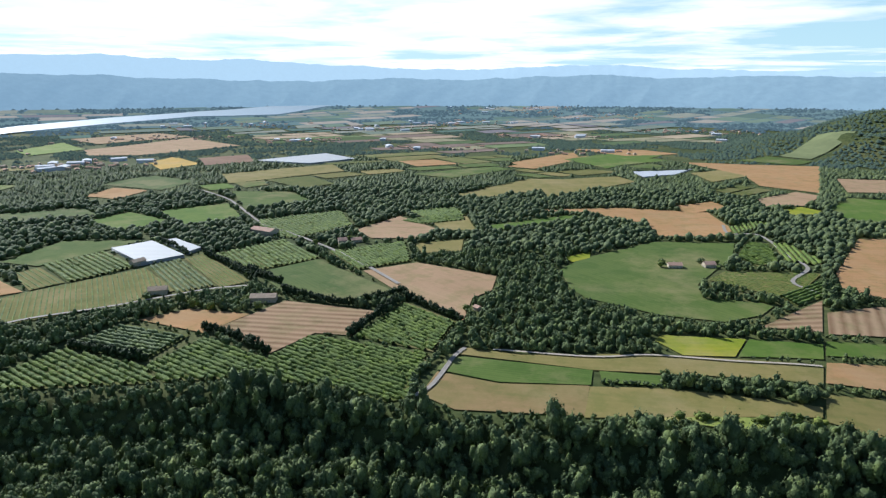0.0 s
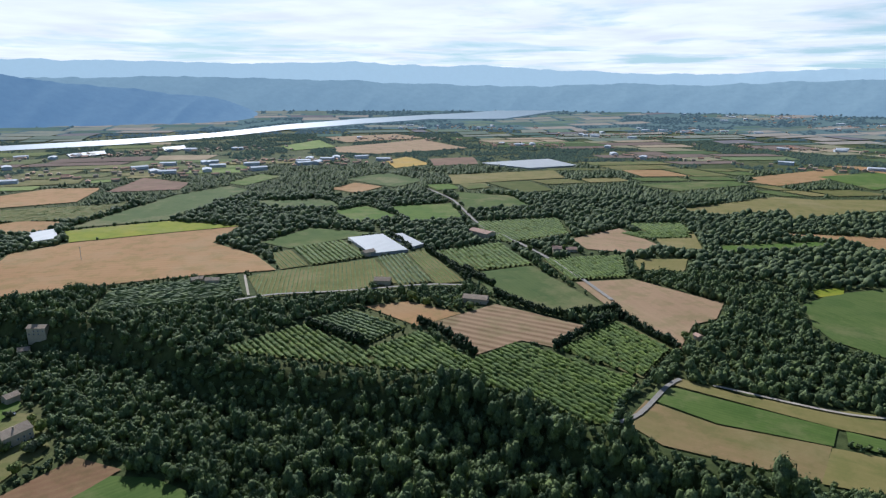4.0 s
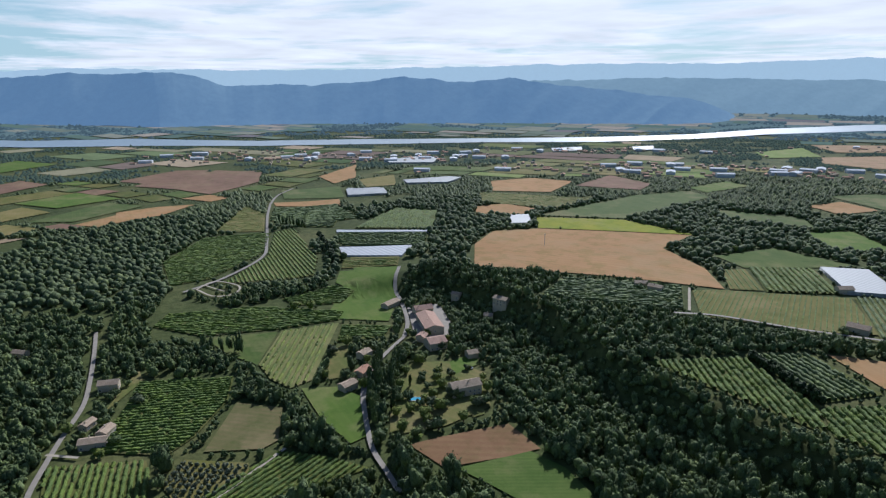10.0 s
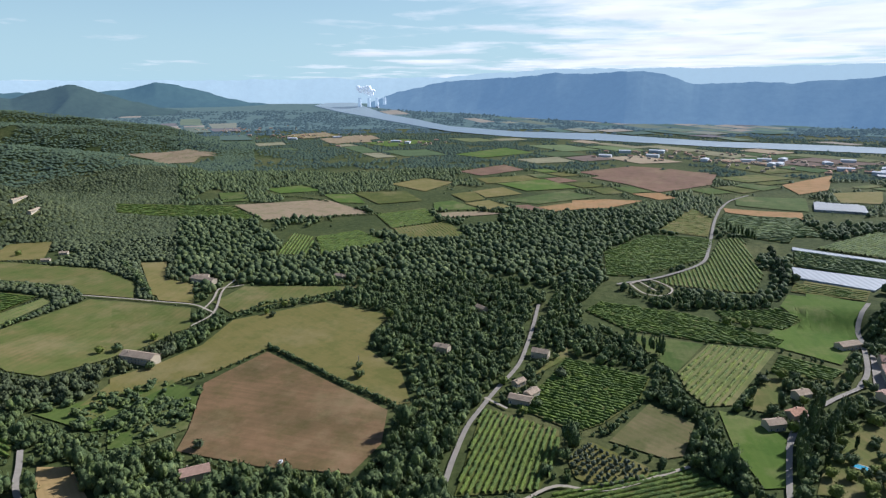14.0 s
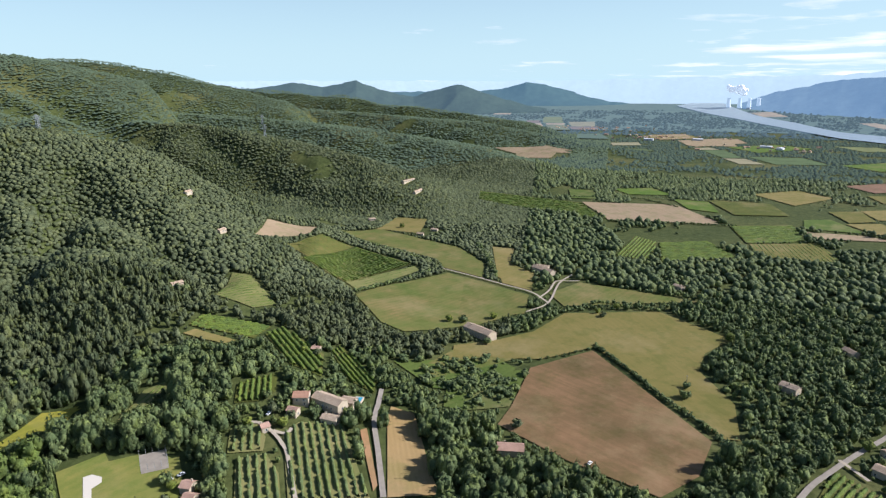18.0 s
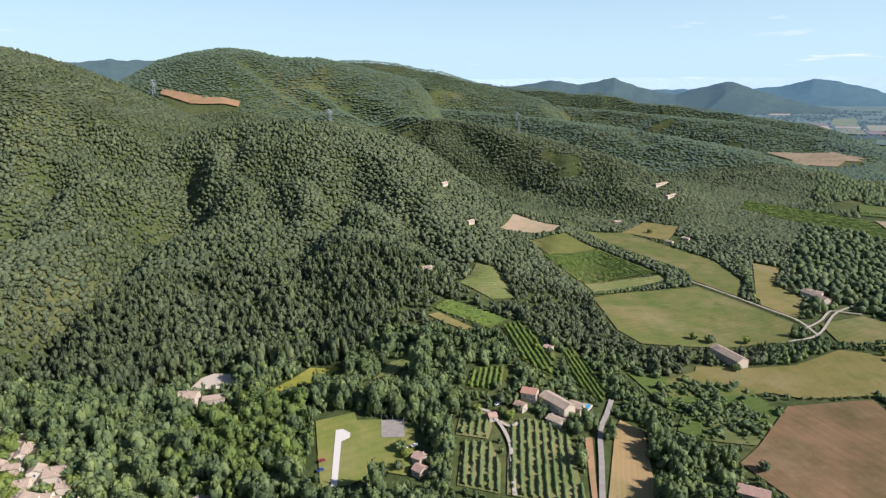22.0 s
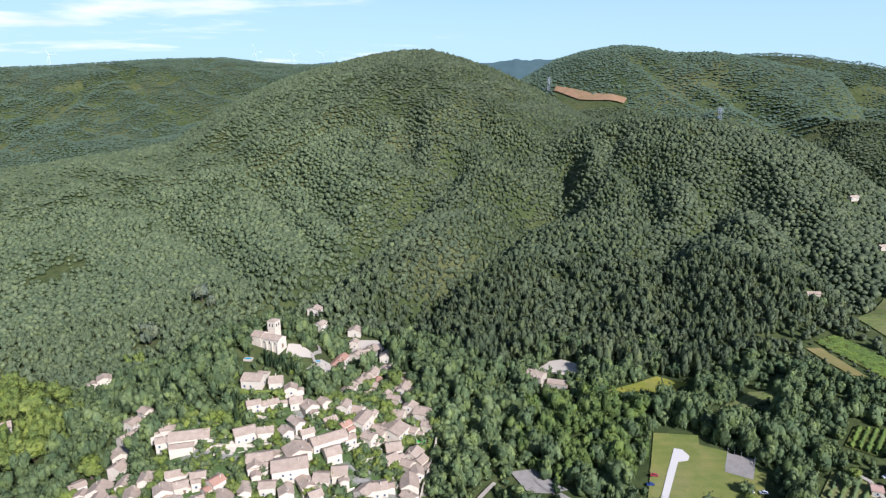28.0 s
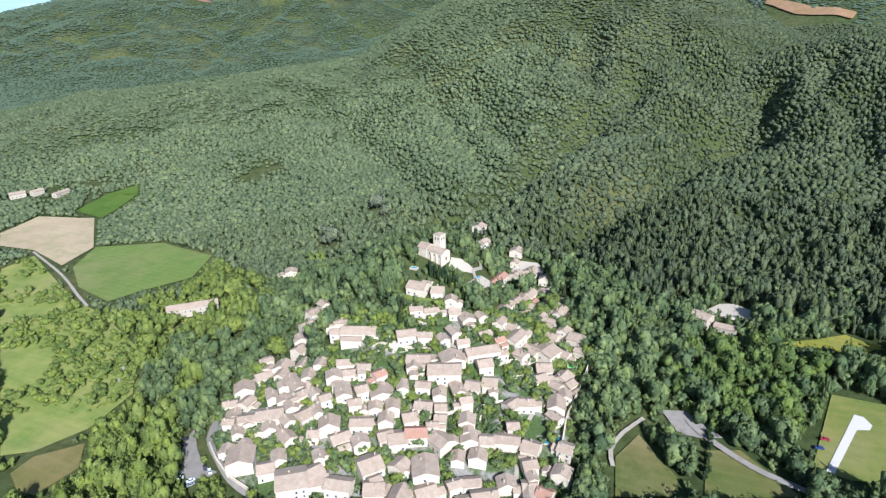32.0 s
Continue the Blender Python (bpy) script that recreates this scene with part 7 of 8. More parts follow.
# ---------------------------------------------------------------- buildings of the plan
house("stone", 212.3, -235.0, 11.5, 8.0, 6.0, -137)
house("stone", 209.1, -249.1, 10.2, 8.0, 6.0, -122)
house("stone", 200.0, -257.5, 10.7, 8.0, 6.0, -169)
house("stone", 182.3, -242.8, 8.4, 9.0, 6.0, -140)
house("stone", 173.5, -246.8, 7.5, 9.0, 6.0, -156)
house("stone", 210.6, -220.4, 7.9, 6.0, 6.0, -139)
house("stone", 201.0, -211.6, 7.7, 6.0, 6.0, -143)
house("stone", 201.6, -224.1, 8.1, 7.0, 6.0, -93)
house("stone", 177.9, -214.9, 13.9, 11.0, 6.0, -143)
house("stone", 198.9, -205.7, 6.2, 6.0, 6.0, -151)
house("stone", 188.8, -200.7, 5.9, 8.0, 6.0, -138)
house("stone", 187.5, -208.0, 5.5, 7.0, 6.0, -142)
house("stone", 176.4, -192.4, 5.8, 6.0, 6.0, -133)
house("stone", 172.2, -183.3, 12.9, 13.0, 8.0, -156)
house("stone", 156.7, -182.8, 8.2, 9.0, 6.0, -146)
house("stone", 155.2, -191.3, 7.0, 8.0, 6.0, -144)
house("stone", 140.1, -180.7, 14.4, 15.0, 8.0, -146)
house("stone", 133.1, -189.4, 6.3, 9.0, 6.0, -118)
house("stone", 136.2, -198.1, 5.0, 7.0, 6.0, -132)
house("stone", 158.0, -218.6, 8.3, 9.0, 6.0, -122)
house("stone", 152.6, -222.4, 5.0, 8.0, 6.0, -130)
house("stone", 141.0, -216.9, 10.5, 8.0, 6.0, -141)
house("stone", 131.5, -211.8, 10.1, 8.0, 6.0, -131)
house("stone", 117.9, -187.9, 12.4, 9.0, 6.0, -167)
house("stone", 144.4, -237.2, 8.4, 12.0, 8.0, -149)
house("stone", 136.2, -242.6, 5.0, 8.0, 6.0, -124)
house("stone", 125.1, -246.1, 12.6, 9.0, 6.0, -146)
house("stone", 125.5, -224.2, 11.9, 8.0, 6.0, -148)
house("stone", 114.3, -230.3, 7.8, 8.0, 6.0, -150)
house("stone", 131.8, -255.6, 7.2, 7.0, 6.0, -125)
house("stone", 115.8, -268.8, 8.2, 8.0, 6.0, -149)
house("stone", 99.5, -246.1, 9.4, 8.0, 6.0, -169)
house("stone", 103.5, -236.8, 6.3, 9.0, 6.0, -138)
house("stone", 90.6, -248.7, 6.1, 7.0, 6.0, -158)
house("stone", 87.8, -242.0, 6.0, 7.0, 6.0, -158)
house("stone", 90.1, -235.9, 6.0, 5.0, 6.0, -148)
house("stone", 110.3, -221.2, 7.0, 9.0, 6.0, -129)
house("stone", 103.9, -222.7, 5.0, 11.0, 6.0, -141)
house("stone", 95.9, -228.5, 10.9, 9.0, 6.0, -147)
house("stone", 82.7, -229.9, 10.2, 11.0, 6.0, -126)
house("stone", 109.4, -202.2, 7.6, 13.0, 8.0, -128)
house("stone", 95.7, -208.7, 5.9, 9.0, 6.0, -109)
house("stone", 83.0, -211.0, 12.5, 14.0, 8.0, -151)
house("stone", 101.0, -191.9, 9.4, 11.0, 6.0, -160)
house("stone", 88.0, -192.8, 9.5, 10.0, 6.0, -167)
house("stone", 77.9, -199.5, 9.8, 10.0, 6.0, -137)
house("stone", 86.6, -263.5, 6.8, 10.0, 6.0, -137)
house("stone", 74.7, -246.3, 8.4, 8.0, 6.0, -152)
house("stone", 97.9, -271.7, 18.5, 13.0, 8.0, -150)
house("stone", 160.1, -283.6, 21.1, 10.0, 6.0, -155)
house("stone", 130.7, -289.7, 11.4, 9.0, 6.0, -151)
house("stone", 119.1, -292.4, 8.6, 7.0, 6.0, -155)
house("stone", 110.5, -319.3, 7.3, 8.0, 5.5, -146)
house("stone", 101.1, -316.4, 8.8, 8.0, 6.0, -137)
house("stone", 115.7, -274.5, 13.2, 9.0, 6.0, -162)
house("stone", 98.0, -283.4, 13.4, 9.0, 6.0, -147)
house("stone", 84.1, -296.4, 19.9, 9.0, 6.0, -138)
house("stone", 63.5, -309.4, 7.7, 7.0, 6.0, -116)
house("stone", 59.6, -321.1, 10.3, 9.0, 6.0, -105)
house("stone", 51.2, -322.7, 13.9, 12.0, 8.0, 164)
house("stone", 51.7, -339.7, 5.9, 8.0, 6.0, 169)
house("stone", 36.4, -343.5, 10.3, 10.0, 6.0, 161)
house("stone", 79.0, -286.6, 8.3, 9.0, 6.0, -151)
house("stone", 49.0, -308.2, 8.6, 10.0, 6.0, -154)
house("stone", 48.6, -296.6, 7.9, 8.0, 6.0, -132)
house("stone", 36.7, -306.6, 9.0, 9.0, 6.0, -110)
house("stone", 53.3, -373.6, 8.1, 8.0, 5.5, 172)
house("stone", 73.7, -375.7, 5.0, 7.0, 5.5, 177)
house("stone", 88.3, -350.6, 19.7, 7.0, 5.5, -95)
house("stone", 79.5, -269.0, 8.0, 9.0, 6.0, -170)
house("stone", 71.6, -275.1, 8.0, 9.0, 6.0, -167)
house("stone", 68.4, -270.6, 5.0, 6.0, 6.0, -153)
house("stone", 69.0, -236.6, 10.1, 8.0, 6.0, -157)
house("stone", 60.7, -238.2, 5.0, 8.0, 6.0, -157)
house("stone", 51.5, -243.2, 13.0, 8.0, 6.0, -163)
house("stone", 55.8, -266.0, 8.1, 8.0, 6.0, -112)
house("stone", 49.2, -271.8, 7.7, 8.0, 6.0, -162)
house("stone", 51.1, -251.7, 5.0, 7.0, 6.0, -145)
house("stone", 34.8, -281.0, 9.4, 11.0, 6.0, -169)
house("stone", 33.0, -270.3, 6.0, 8.0, 6.0, -125)
house("stone", 38.7, -243.4, 9.8, 8.0, 6.0, -93)
house("stone", 36.8, -232.7, 5.0, 8.0, 6.0, -142)
house("stone", 34.0, -226.9, 5.0, 8.0, 6.0, -140)
house("stone", 33.2, -221.1, 5.0, 8.0, 6.0, -153)
house("stone", 31.6, -214.7, 5.0, 9.0, 6.0, -158)
house("stone", 25.2, -219.2, 6.0, 8.0, 6.0, 165)
house("stone", 44.2, -219.1, 8.7, 7.0, 6.0, -154)
house("stone", 51.1, -207.4, 12.0, 9.0, 6.0, -153)
house("stone", 32.3, -301.9, 7.0, 7.0, 6.0, -120)
house("stone", 141.3, -331.0, 12.3, 11.0, 5.5, -179)
house("stone", 127.5, -332.0, 7.5, 9.0, 5.5, -165)
house("stone", 140.9, -461.3, 7.8, 8.0, 5.5, 158)
house("stone", 110.1, -456.7, 10.2, 7.0, 5.5, 175)
house("stone", 106.3, -438.6, 6.2, 6.0, 5.5, 178)
house("stone", 97.9, -415.8, 9.9, 7.0, 5.5, 167)
house("stone", 88.8, -424.9, 10.6, 8.0, 5.5, 169)
house("stone", 105.5, -392.2, 20.6, 7.0, 5.5, -94)
house("stone", 69.3, -394.2, 7.3, 8.0, 5.5, 160)
house("stone", 75.5, -414.5, 8.5, 7.0, 5.5, -174)
house("stone", 153.5, -486.3, 10.5, 7.0, 5.5, 171)
house("stone", 210.0, -301.4, 11.8, 9.0, 6.0, -111)
house("stone", 207.0, -286.7, 9.4, 8.0, 6.0, -139)
house("stone", 218.2, -317.1, 7.8, 8.0, 5.5, -106)
house("stone", 279.0, -376.9, 9.2, 8.0, 5.5, -143)
house("stone", 199.4, -274.2, 8.8, 8.0, 6.0, -177)
house("stone", 216.1, -328.6, 7.2, 7.0, 5.5, -115)
house("stone", 70.3, -320.0, 14.5, 8.0, 9.0, -111)
house("farm", 321.7, -309.2, 36.6, 10.0, 7.0, -137)
house("farm", 729.5, -457.0, 16.8, 9.0, 5.0, -114)
house("farm", 716.9, -473.0, 13.4, 8.0, 5.0, -94)
house("farm", 688.1, -482.6, 20.8, 7.0, 4.0, -82)
house("farm", -35.1, -389.7, 11.7, 10.0, 7.0, 153)
house("farm", -49.9, -385.8, 13.4, 7.0, 4.0, 169)
house("barn", -528.4, 289.8, 17.8, 12.0, 6.0, 80)
house("barn", -492.3, 278.1, 40.3, 17.0, 7.0, -15)
house("barn", -450.9, 261.3, 15.8, 15.0, 7.0, 85)
house("farm", -366.0, 238.4, 22.2, 11.0, 8.0, 82)
house("farm", -414.2, 167.7, 12.6, 8.0, 5.0, 110)
house("red", -430.2, 186.2, 12.7, 8.0, 5.0, 125)
house("farm", -461.4, 200.3, 11.2, 8.0, 5.0, 118)
house("farm", -562.9, 271.3, 20.1, 9.0, 5.0, 117)
house("farm", -502.3, 15.3, 13.6, 9.0, 6.0, 76)
house("farm", -419.8, 3.2, 15.5, 8.0, 5.0, 76)
house("farm", -430.1, 10.7, 10.9, 7.0, 5.0, 147)
house("farm", -447.5, 0.5, 9.9, 6.0, 4.0, 142)
house("farm", -543.4, 337.4, 9.1, 8.0, 5.0, 35)
house("farm", -417.1, 276.6, 8.9, 8.0, 5.0, 81)
house("farm", -436.8, -304.9, 30.7, 11.0, 6.0, 83)
house("barn", -301.5, -175.4, 15.7, 9.0, 4.0, 125)
house("farm", -644.2, -370.0, 31.7, 9.0, 5.0, 77)
house("farm", -500.9, -67.1, 12.4, 8.0, 5.0, 75)
house("barn", -469.0, 257.7, 8.5, 8.0, 5.0, 128)
house("farm", -607.2, -46.2, 12.3, 7.0, 4.0, 49)
house("farm", -688.4, -222.2, 11.6, 7.0, 4.0, 71)
house("red", -239.7, -300.3, 9.9, 9.0, 6.0, 132)
house("farm", -250.5, -284.8, 23.2, 10.0, 7.0, 98)
house("farm", -263.3, -280.5, 9.4, 8.0, 5.0, 112)
house("barn", -226.9, -292.0, 6.8, 6.0, 4.0, 113)
house("farm", -241.0, -272.8, 10.4, 7.0, 4.0, 111)
house("farm", -378.1, -635.8, 12.3, 6.0, 3.5, -154)
house("farm", -402.3, -754.9, 12.8, 6.0, 3.5, -150)
house("farm", -266.8, -521.5, 10.9, 5.2, 2.8, -179)
house("farm", -729.0, -623.2, 10.4, 6.4, 2.8, 113)
house("farm", -719.6, -756.6, 10.6, 6.4, 2.8, 152)
house("farm", -694.2, -620.3, 10.5, 5.6, 2.8, 110)
house("farm", -886.3, -832.9, 38.0, 5.6, 2.8, -169)
house("barn", -148.2, -277.3, 5.2, 7.0, 3.5, 120)
house("barn", -144.5, -268.5, 5.1, 7.0, 3.5, 116)
house("farm", -865.1, -787.7, 31.7, 6.4, 2.8, -163)
house("barn", -204.5, -290.3, 5.0, 6.0, 3.5, 167)
house("farm", -652.9, -376.9, 15.2, 9.0, 5.0, 106)
house("barn", -296.8, -358.8, 6.4, 6.0, 3.0, 118)
house("farm", -259.9, 545.0, 15.8, 10.0, 5.0, 15)
house("farm", -157.7, 524.7, 22.0, 11.0, 5.0, 5)
house("barn", -226.8, 779.0, 34.0, 16.0, 6.0, -29)
house("farm", -432.4, 483.1, 12.0, 8.0, 5.0, 52)
house("farm", -415.8, 485.5, 13.4, 8.0, 5.0, 24)
house("farm", -484.2, 352.7, 15.0, 9.0, 6.0, 22)
house("barn", -120.2, 729.4, 10.1, 10.0, 5.0, 18)
house("barn", -105.5, 739.1, 12.7, 10.0, 4.0, 24)
house("farm", -483.2, 336.8, 7.9, 8.0, 5.0, 45)
house("farm", -322.3, 638.1, 14.5, 9.0, 5.0, 60)
house("barn", 278.0, 631.6, 11.4, 9.0, 4.0, 4)
house("barn", 29.1, 499.7, 6.2, 5.0, 3.0, -56)
house("barn", 241.5, 629.6, 13.6, 9.0, 4.0, -4)
church(145.3, -367.6, 164.6)
slab("church_terrace", M_PAVE, 0.8, "pale paved terrace beside the church", "terrace", "structure", ((131.5, -359.0), (134.0, -372.0), (126.0, -376.5), (117.5, -374.0), (116.0, -368.0), (123.5, -361.0)))
slab("villa_terrace", M_PAVE, 0.8, "pale paved terrace of the hillside villa", "terrace", "structure", ((-35.0, -407.0), (-47.4, -405.4), (-66.5, -402.6), (-68.4, -419.1), (-55.4, -428.0), (-46.0, -424.2)))
stone_wall(1.6, (-35.0, -407.0), (-47.4, -405.4), (-66.5, -402.6))
hedge(2.2, 1.8, (116.4, -339.4), (117.0, -332.6), (124.6, -327.9), (136.3, -324.3), (147.2, -323.2), (154.1, -326.7), (156.9, -331.1), (155.0, -336.3))
hedge(1.8, 1.6, (134.7, -348.7), (126.1, -346.8), (119.3, -345.1), (113.7, -340.3))
village_ground((201.9, -192.9), (223.1, -229.1), (220.0, -264.5), (174.4, -262.2), (174.2, -280.8), (183.6, -297.7), (145.4, -304.7), (119.9, -328.0), (95.9, -326.7), (79.7, -390.9), (52.1, -387.2), (27.3, -340.7), (24.5, -286.5), (23.3, -253.1), (14.5, -226.5), (106.8, -189.2), (149.6, -172.0), (169.2, -175.5))
infill(64)
pool("blue", 30.8, -256.8, 9, 6, 20)
pool("green", 34.8, -323.0, 5, 8, 10)
pool("blue", 63.5, -231.9, 5, 4, 0)
pool("blue", 49.3, -359.4, 5, 4, 0)
pool("blue", 153.6, -350.9, 4.4, 2.5, 0)
pool("blue", 112.5, -367.3, 4, 2.5, 0)
pool("blue", -272.1, -282.2, 9, 5, 30)
pool("blue", -374.9, 202.8, 8, 5, 60)
car("red", -97.8, -301.3, 0)
car("blue", -94.7, -294.6, 10)
car("white", -144.0, -290.0, -10)
car("white", -150.3, -288.9, 0)
car("red", 122.7, -322.4, 0)
car("white", 185.5, -174.6, -40)
car("black", 189.7, -175.7, -40)
car("white", 190.1, -166.2, 60)
car("grey", 199.4, -168.2, 60)
car("black", 216.7, -190.1, 30)
car("black", 213.4, -185.8, 30)
car("white", 197.0, -165.7, 30)
car("grey", 188.2, -164.1, 60)
car("white", -214.4, -300.6, 20)
car("grey", -398.2, 264.1, 0)
car("white", -321.0, -132.3, 0)
court((-141.3, -319.6), (-154.1, -314.3), (-148.3, -298.7), (-135.6, -304.7))
bowls_strip((-96.3, -280.3), (-112.8, -323.2), (-117.0, -322.2), (-120.0, -316.8), (-118.4, -313.1), (-112.7, -311.9), (-99.9, -279.9))
car_park((207.9, -177.0), (214.4, -186.5), (219.2, -200.0), (203.5, -185.4), (191.2, -176.9), (181.8, -175.8), (184.2, -170.3), (193.7, -166.9))
car_park((-19.2, -301.4), (-32.2, -304.3), (-45.5, -293.5), (-51.1, -289.8), (-40.4, -286.7), (-29.3, -286.6))
stone_wall(4.0, (35.8, -359.2), (26.2, -330.0), (25.8, -304.8), (27.7, -279.3), (25.5, -256.2), (23.9, -237.2))
stone_wall(3.0, (200.2, -191.0), (186.9, -181.6), (172.4, -174.4), (159.0, -171.4))
stone_wall(2.5, (70.9, -248.1), (72.7, -257.3), (68.3, -263.4), (61.9, -268.8))
stone_wall(2.5, (155.3, -277.6), (140.7, -287.1), (117.7, -295.3), (105.4, -292.6))
stone_wall(2.5, (154.2, -255.1), (144.2, -271.5), (135.4, -284.3))
stone_wall(2.5, (73.4, -293.4), (63.9, -308.4), (57.6, -318.1))
slab("village_terrace", M_PAVE, 0.7, "pale gravelled terrace between the village houses", "terrace", "structure", ((106.6, -429.4), (104.0, -447.8), (89.9, -449.1), (81.3, -437.4), (85.7, -417.1), (96.4, -411.9)))
slab("village_terrace", M_PAVE, 0.7, "pale gravelled terrace between the village houses", "terrace", "structure", ((131.3, -307.3), (134.0, -319.7), (125.5, -325.0), (119.3, -323.4), (118.8, -311.8), (125.5, -305.9)))
slab("village_terrace", M_PAVE, 0.7, "pale gravelled terrace between the village houses", "terrace", "structure", ((110.5, -355.0), (112.5, -374.8), (108.6, -382.3), (102.8, -369.1), (104.8, -356.5)))
slab("village_terrace", M_PAVE, 0.7, "pale gravelled terrace between the village houses", "terrace", "structure", ((143.8, -277.2), (145.2, -284.2), (130.3, -286.3), (125.2, -281.4), (133.5, -276.8)))
slab("village_terrace", M_PAVE, 0.7, "pale gravelled terrace between the village houses", "terrace", "structure", ((66.7, -296.2), (61.9, -308.7), (56.1, -307.3), (59.8, -294.2)))
slab("village_terrace", M_PAVE, 0.7, "pale gravelled terrace between the village houses", "terrace", "structure", ((132.7, -240.0), (128.5, -245.7), (121.1, -241.4), (121.5, -234.2)))
stone_wall(2.4, (68.9, -250.5), (69.6, -257.0), (67.3, -263.3), (61.9, -267.7), (57.7, -266.9))
stone_wall(2.4, (130.3, -305.2), (124.6, -304.9), (118.2, -310.5))
stone_wall(2.4, (108.4, -349.2), (103.9, -355.4), (102.2, -368.1))
stone_wall(2.4, (148.5, -277.3), (139.3, -281.7), (126.4, -283.9), (112.9, -287.4))
stone_wall(2.4, (100.3, -408.4), (91.7, -409.8), (84.3, -415.1))
stone_wall(2.4, (64.4, -288.8), (59.1, -293.1), (55.6, -306.1))
stone_wall(2.4, (141.4, -248.0), (133.1, -239.2), (134.2, -231.5))
stone_wall(2.4, (41.0, -276.8), (37.2, -293.9), (31.9, -301.7))
stone_wall(2.4, (104.5, -354.1), (98.2, -366.6), (94.9, -376.4))
stone_wall(2.4, (160.9, -251.1), (154.5, -255.6), (144.6, -257.6))
stone_wall(2.4, (89.4, -237.4), (91.1, -243.5), (83.7, -251.8))
stone_wall(2.4, (49.1, -359.9), (49.4, -351.3), (59.5, -341.2))
road("path", 3, (44.8, -353.1), (44.8, -323.9), (45.4, -294.2), (45.3, -267.1), (45.9, -245.9), (42.1, -229.3), (38.4, -217.3))
road("path", 3, (156.9, -280.6), (138.0, -289.6), (114.9, -297.4), (102.8, -295.2), (84.8, -295.6), (69.3, -302.5))
road("path", 3.5, (172.5, -207.8), (162.1, -214.0), (141.4, -215.1), (126.7, -225.5), (110.3, -233.1))
road("path", 3, (114.0, -352.0), (112.0, -362.0), (117.0, -371.0), (116.0, -384.0), (122.0, -398.0))
pylon(-92.0, -1742.8, 34)
pylon(-472.7, -1531.9, 28)
pylon(-813.7, -1200.4, 26)
pylon(-474.2, -1525.0, 28)
pylon(1907.8, -1864.9, 36)
pylon(-1111.7, -1666.2, 26)
pole(-881.3, -0.3, 11)
pole(-607.8, 502.4, 16)
pole(-459.9, -127.6, 9)
turbine(202.50, 2.66)
turbine(199.37, 2.41)
turbine(196.93, 2.34)
turbine(217.67, 2.79)
cooling_tower(107.08, -1.50)
cooling_tower(106.27, -1.46)
cooling_tower(105.57, -1.51)
cooling_tower(104.90, -1.47)
steam(106.05, -0.23)
tree("oak", -571.6, -131.4, 3.5)
tree("oak", -552.6, -243.9, 3.5)
tree("oak", -438.9, -120.9, 3.5)
tree("oak", -327.6, -189.1, 3.5)
tree("oak", -582.4, -244.3, 3.5)
tree("poplar", -359.8, 165.5, 2.6)
tree("poplar", -379.3, 174.2, 2.6)
tree("poplar", -393.3, 176.7, 2.6)
tree("poplar", -400.9, 186.6, 2.6)
tree("poplar", -416.5, 190.8, 2.6)
tree("poplar", -401.2, 197.1, 2.6)
tree("poplar", -421.0, 207.3, 2.6)
tree("poplar", -433.4, 201.8, 2.6)
tree("poplar", -416.3, 185.7, 2.6)
tree("oak", 192.6, -241.0, 3.2)
tree("oak", 119.2, -211.8, 3.2)
tree("oak", 101.3, -261.7, 3.2)
tree("oak", 172.4, -269.0, 3.2)
tree("oak", 152.9, -287.9, 3.2)
tree("oak", 111.4, -268.5, 3.2)
tree("oak", 120.6, -254.0, 3.2)
tree("oak", 164.5, -240.4, 3.2)
tree("oak", 73.8, -223.1, 3.2)
tree("oak", 51.8, -228.7, 3.2)
tree("oak", 45.9, -233.0, 3.2)
tree("oak", 151.9, -264.6, 3.2)
tree("oak", 118.1, -296.1, 3.2)
tree("oak", 115.3, -307.4, 3.2)
tree("oak", 91.5, -314.4, 3.2)
tree("oak", 91.4, -335.9, 3.2)
tree("oak", 79.5, -361.6, 3.2)
tree("oak", 66.3, -293.2, 3.2)
tree("oak", 45.9, -293.7, 3.2)
tree("oak", 144.8, -232.6, 3.2)
tree("oak", 129.2, -246.4, 3.2)
tree("oak", 137.3, -187.3, 3.2)
tree("oak", 124.4, -187.4, 3.2)
tree("oak", 130.0, -207.5, 3.2)
tree("oak", 143.8, -267.1, 3.2)
tree("oak", 80.9, -266.1, 3.2)
tree("oak", 75.0, -273.1, 3.2)
tree("oak", 83.2, -258.8, 3.2)
tree("oak", 37.5, -300.9, 3.2)
tree("oak", 33.2, -262.9, 3.2)
tree("oak", 31.2, -237.6, 3.2)
tree("oak", 93.7, -225.7, 3.2)
tree("oak", 106.9, -213.2, 3.2)
tree("oak", 127.6, -197.9, 3.2)
tree("oak", 126.8, -266.7, 3.2)
tree("oak", 114.6, -256.3, 3.2)
tree("oak", 65.0, -366.7, 3.2)
tree("oak", 65.5, -339.8, 3.2)
tree("oak", 85.3, -307.2, 3.2)
tree("oak", 163.6, -257.9, 3.2)
tree("oak", 174.5, -205.4, 3.2)
tree("oak", 173.9, -197.4, 3.2)
tree("oak", 161.7, -208.2, 3.2)
tree("oak", 155.4, -250.5, 3.2)
tree("cypress", 135.6, -385.5, 1.7)
tree("cypress", 158.8, -454.6, 1.8)
tree("cypress", 132.6, -397.2, 1.9)
tree("cypress", 152.0, -459.8, 2.0)
tree("cypress", 171.4, -463.9, 2.1)
tree("cypress", 171.2, -474.9, 2.2)
tree("cypress", 162.8, -471.5, 1.7)
tree("cypress", 203.0, -469.5, 1.8)
tree("cypress", 203.4, -458.8, 1.9)
tree("cypress", 217.3, -512.8, 2.0)
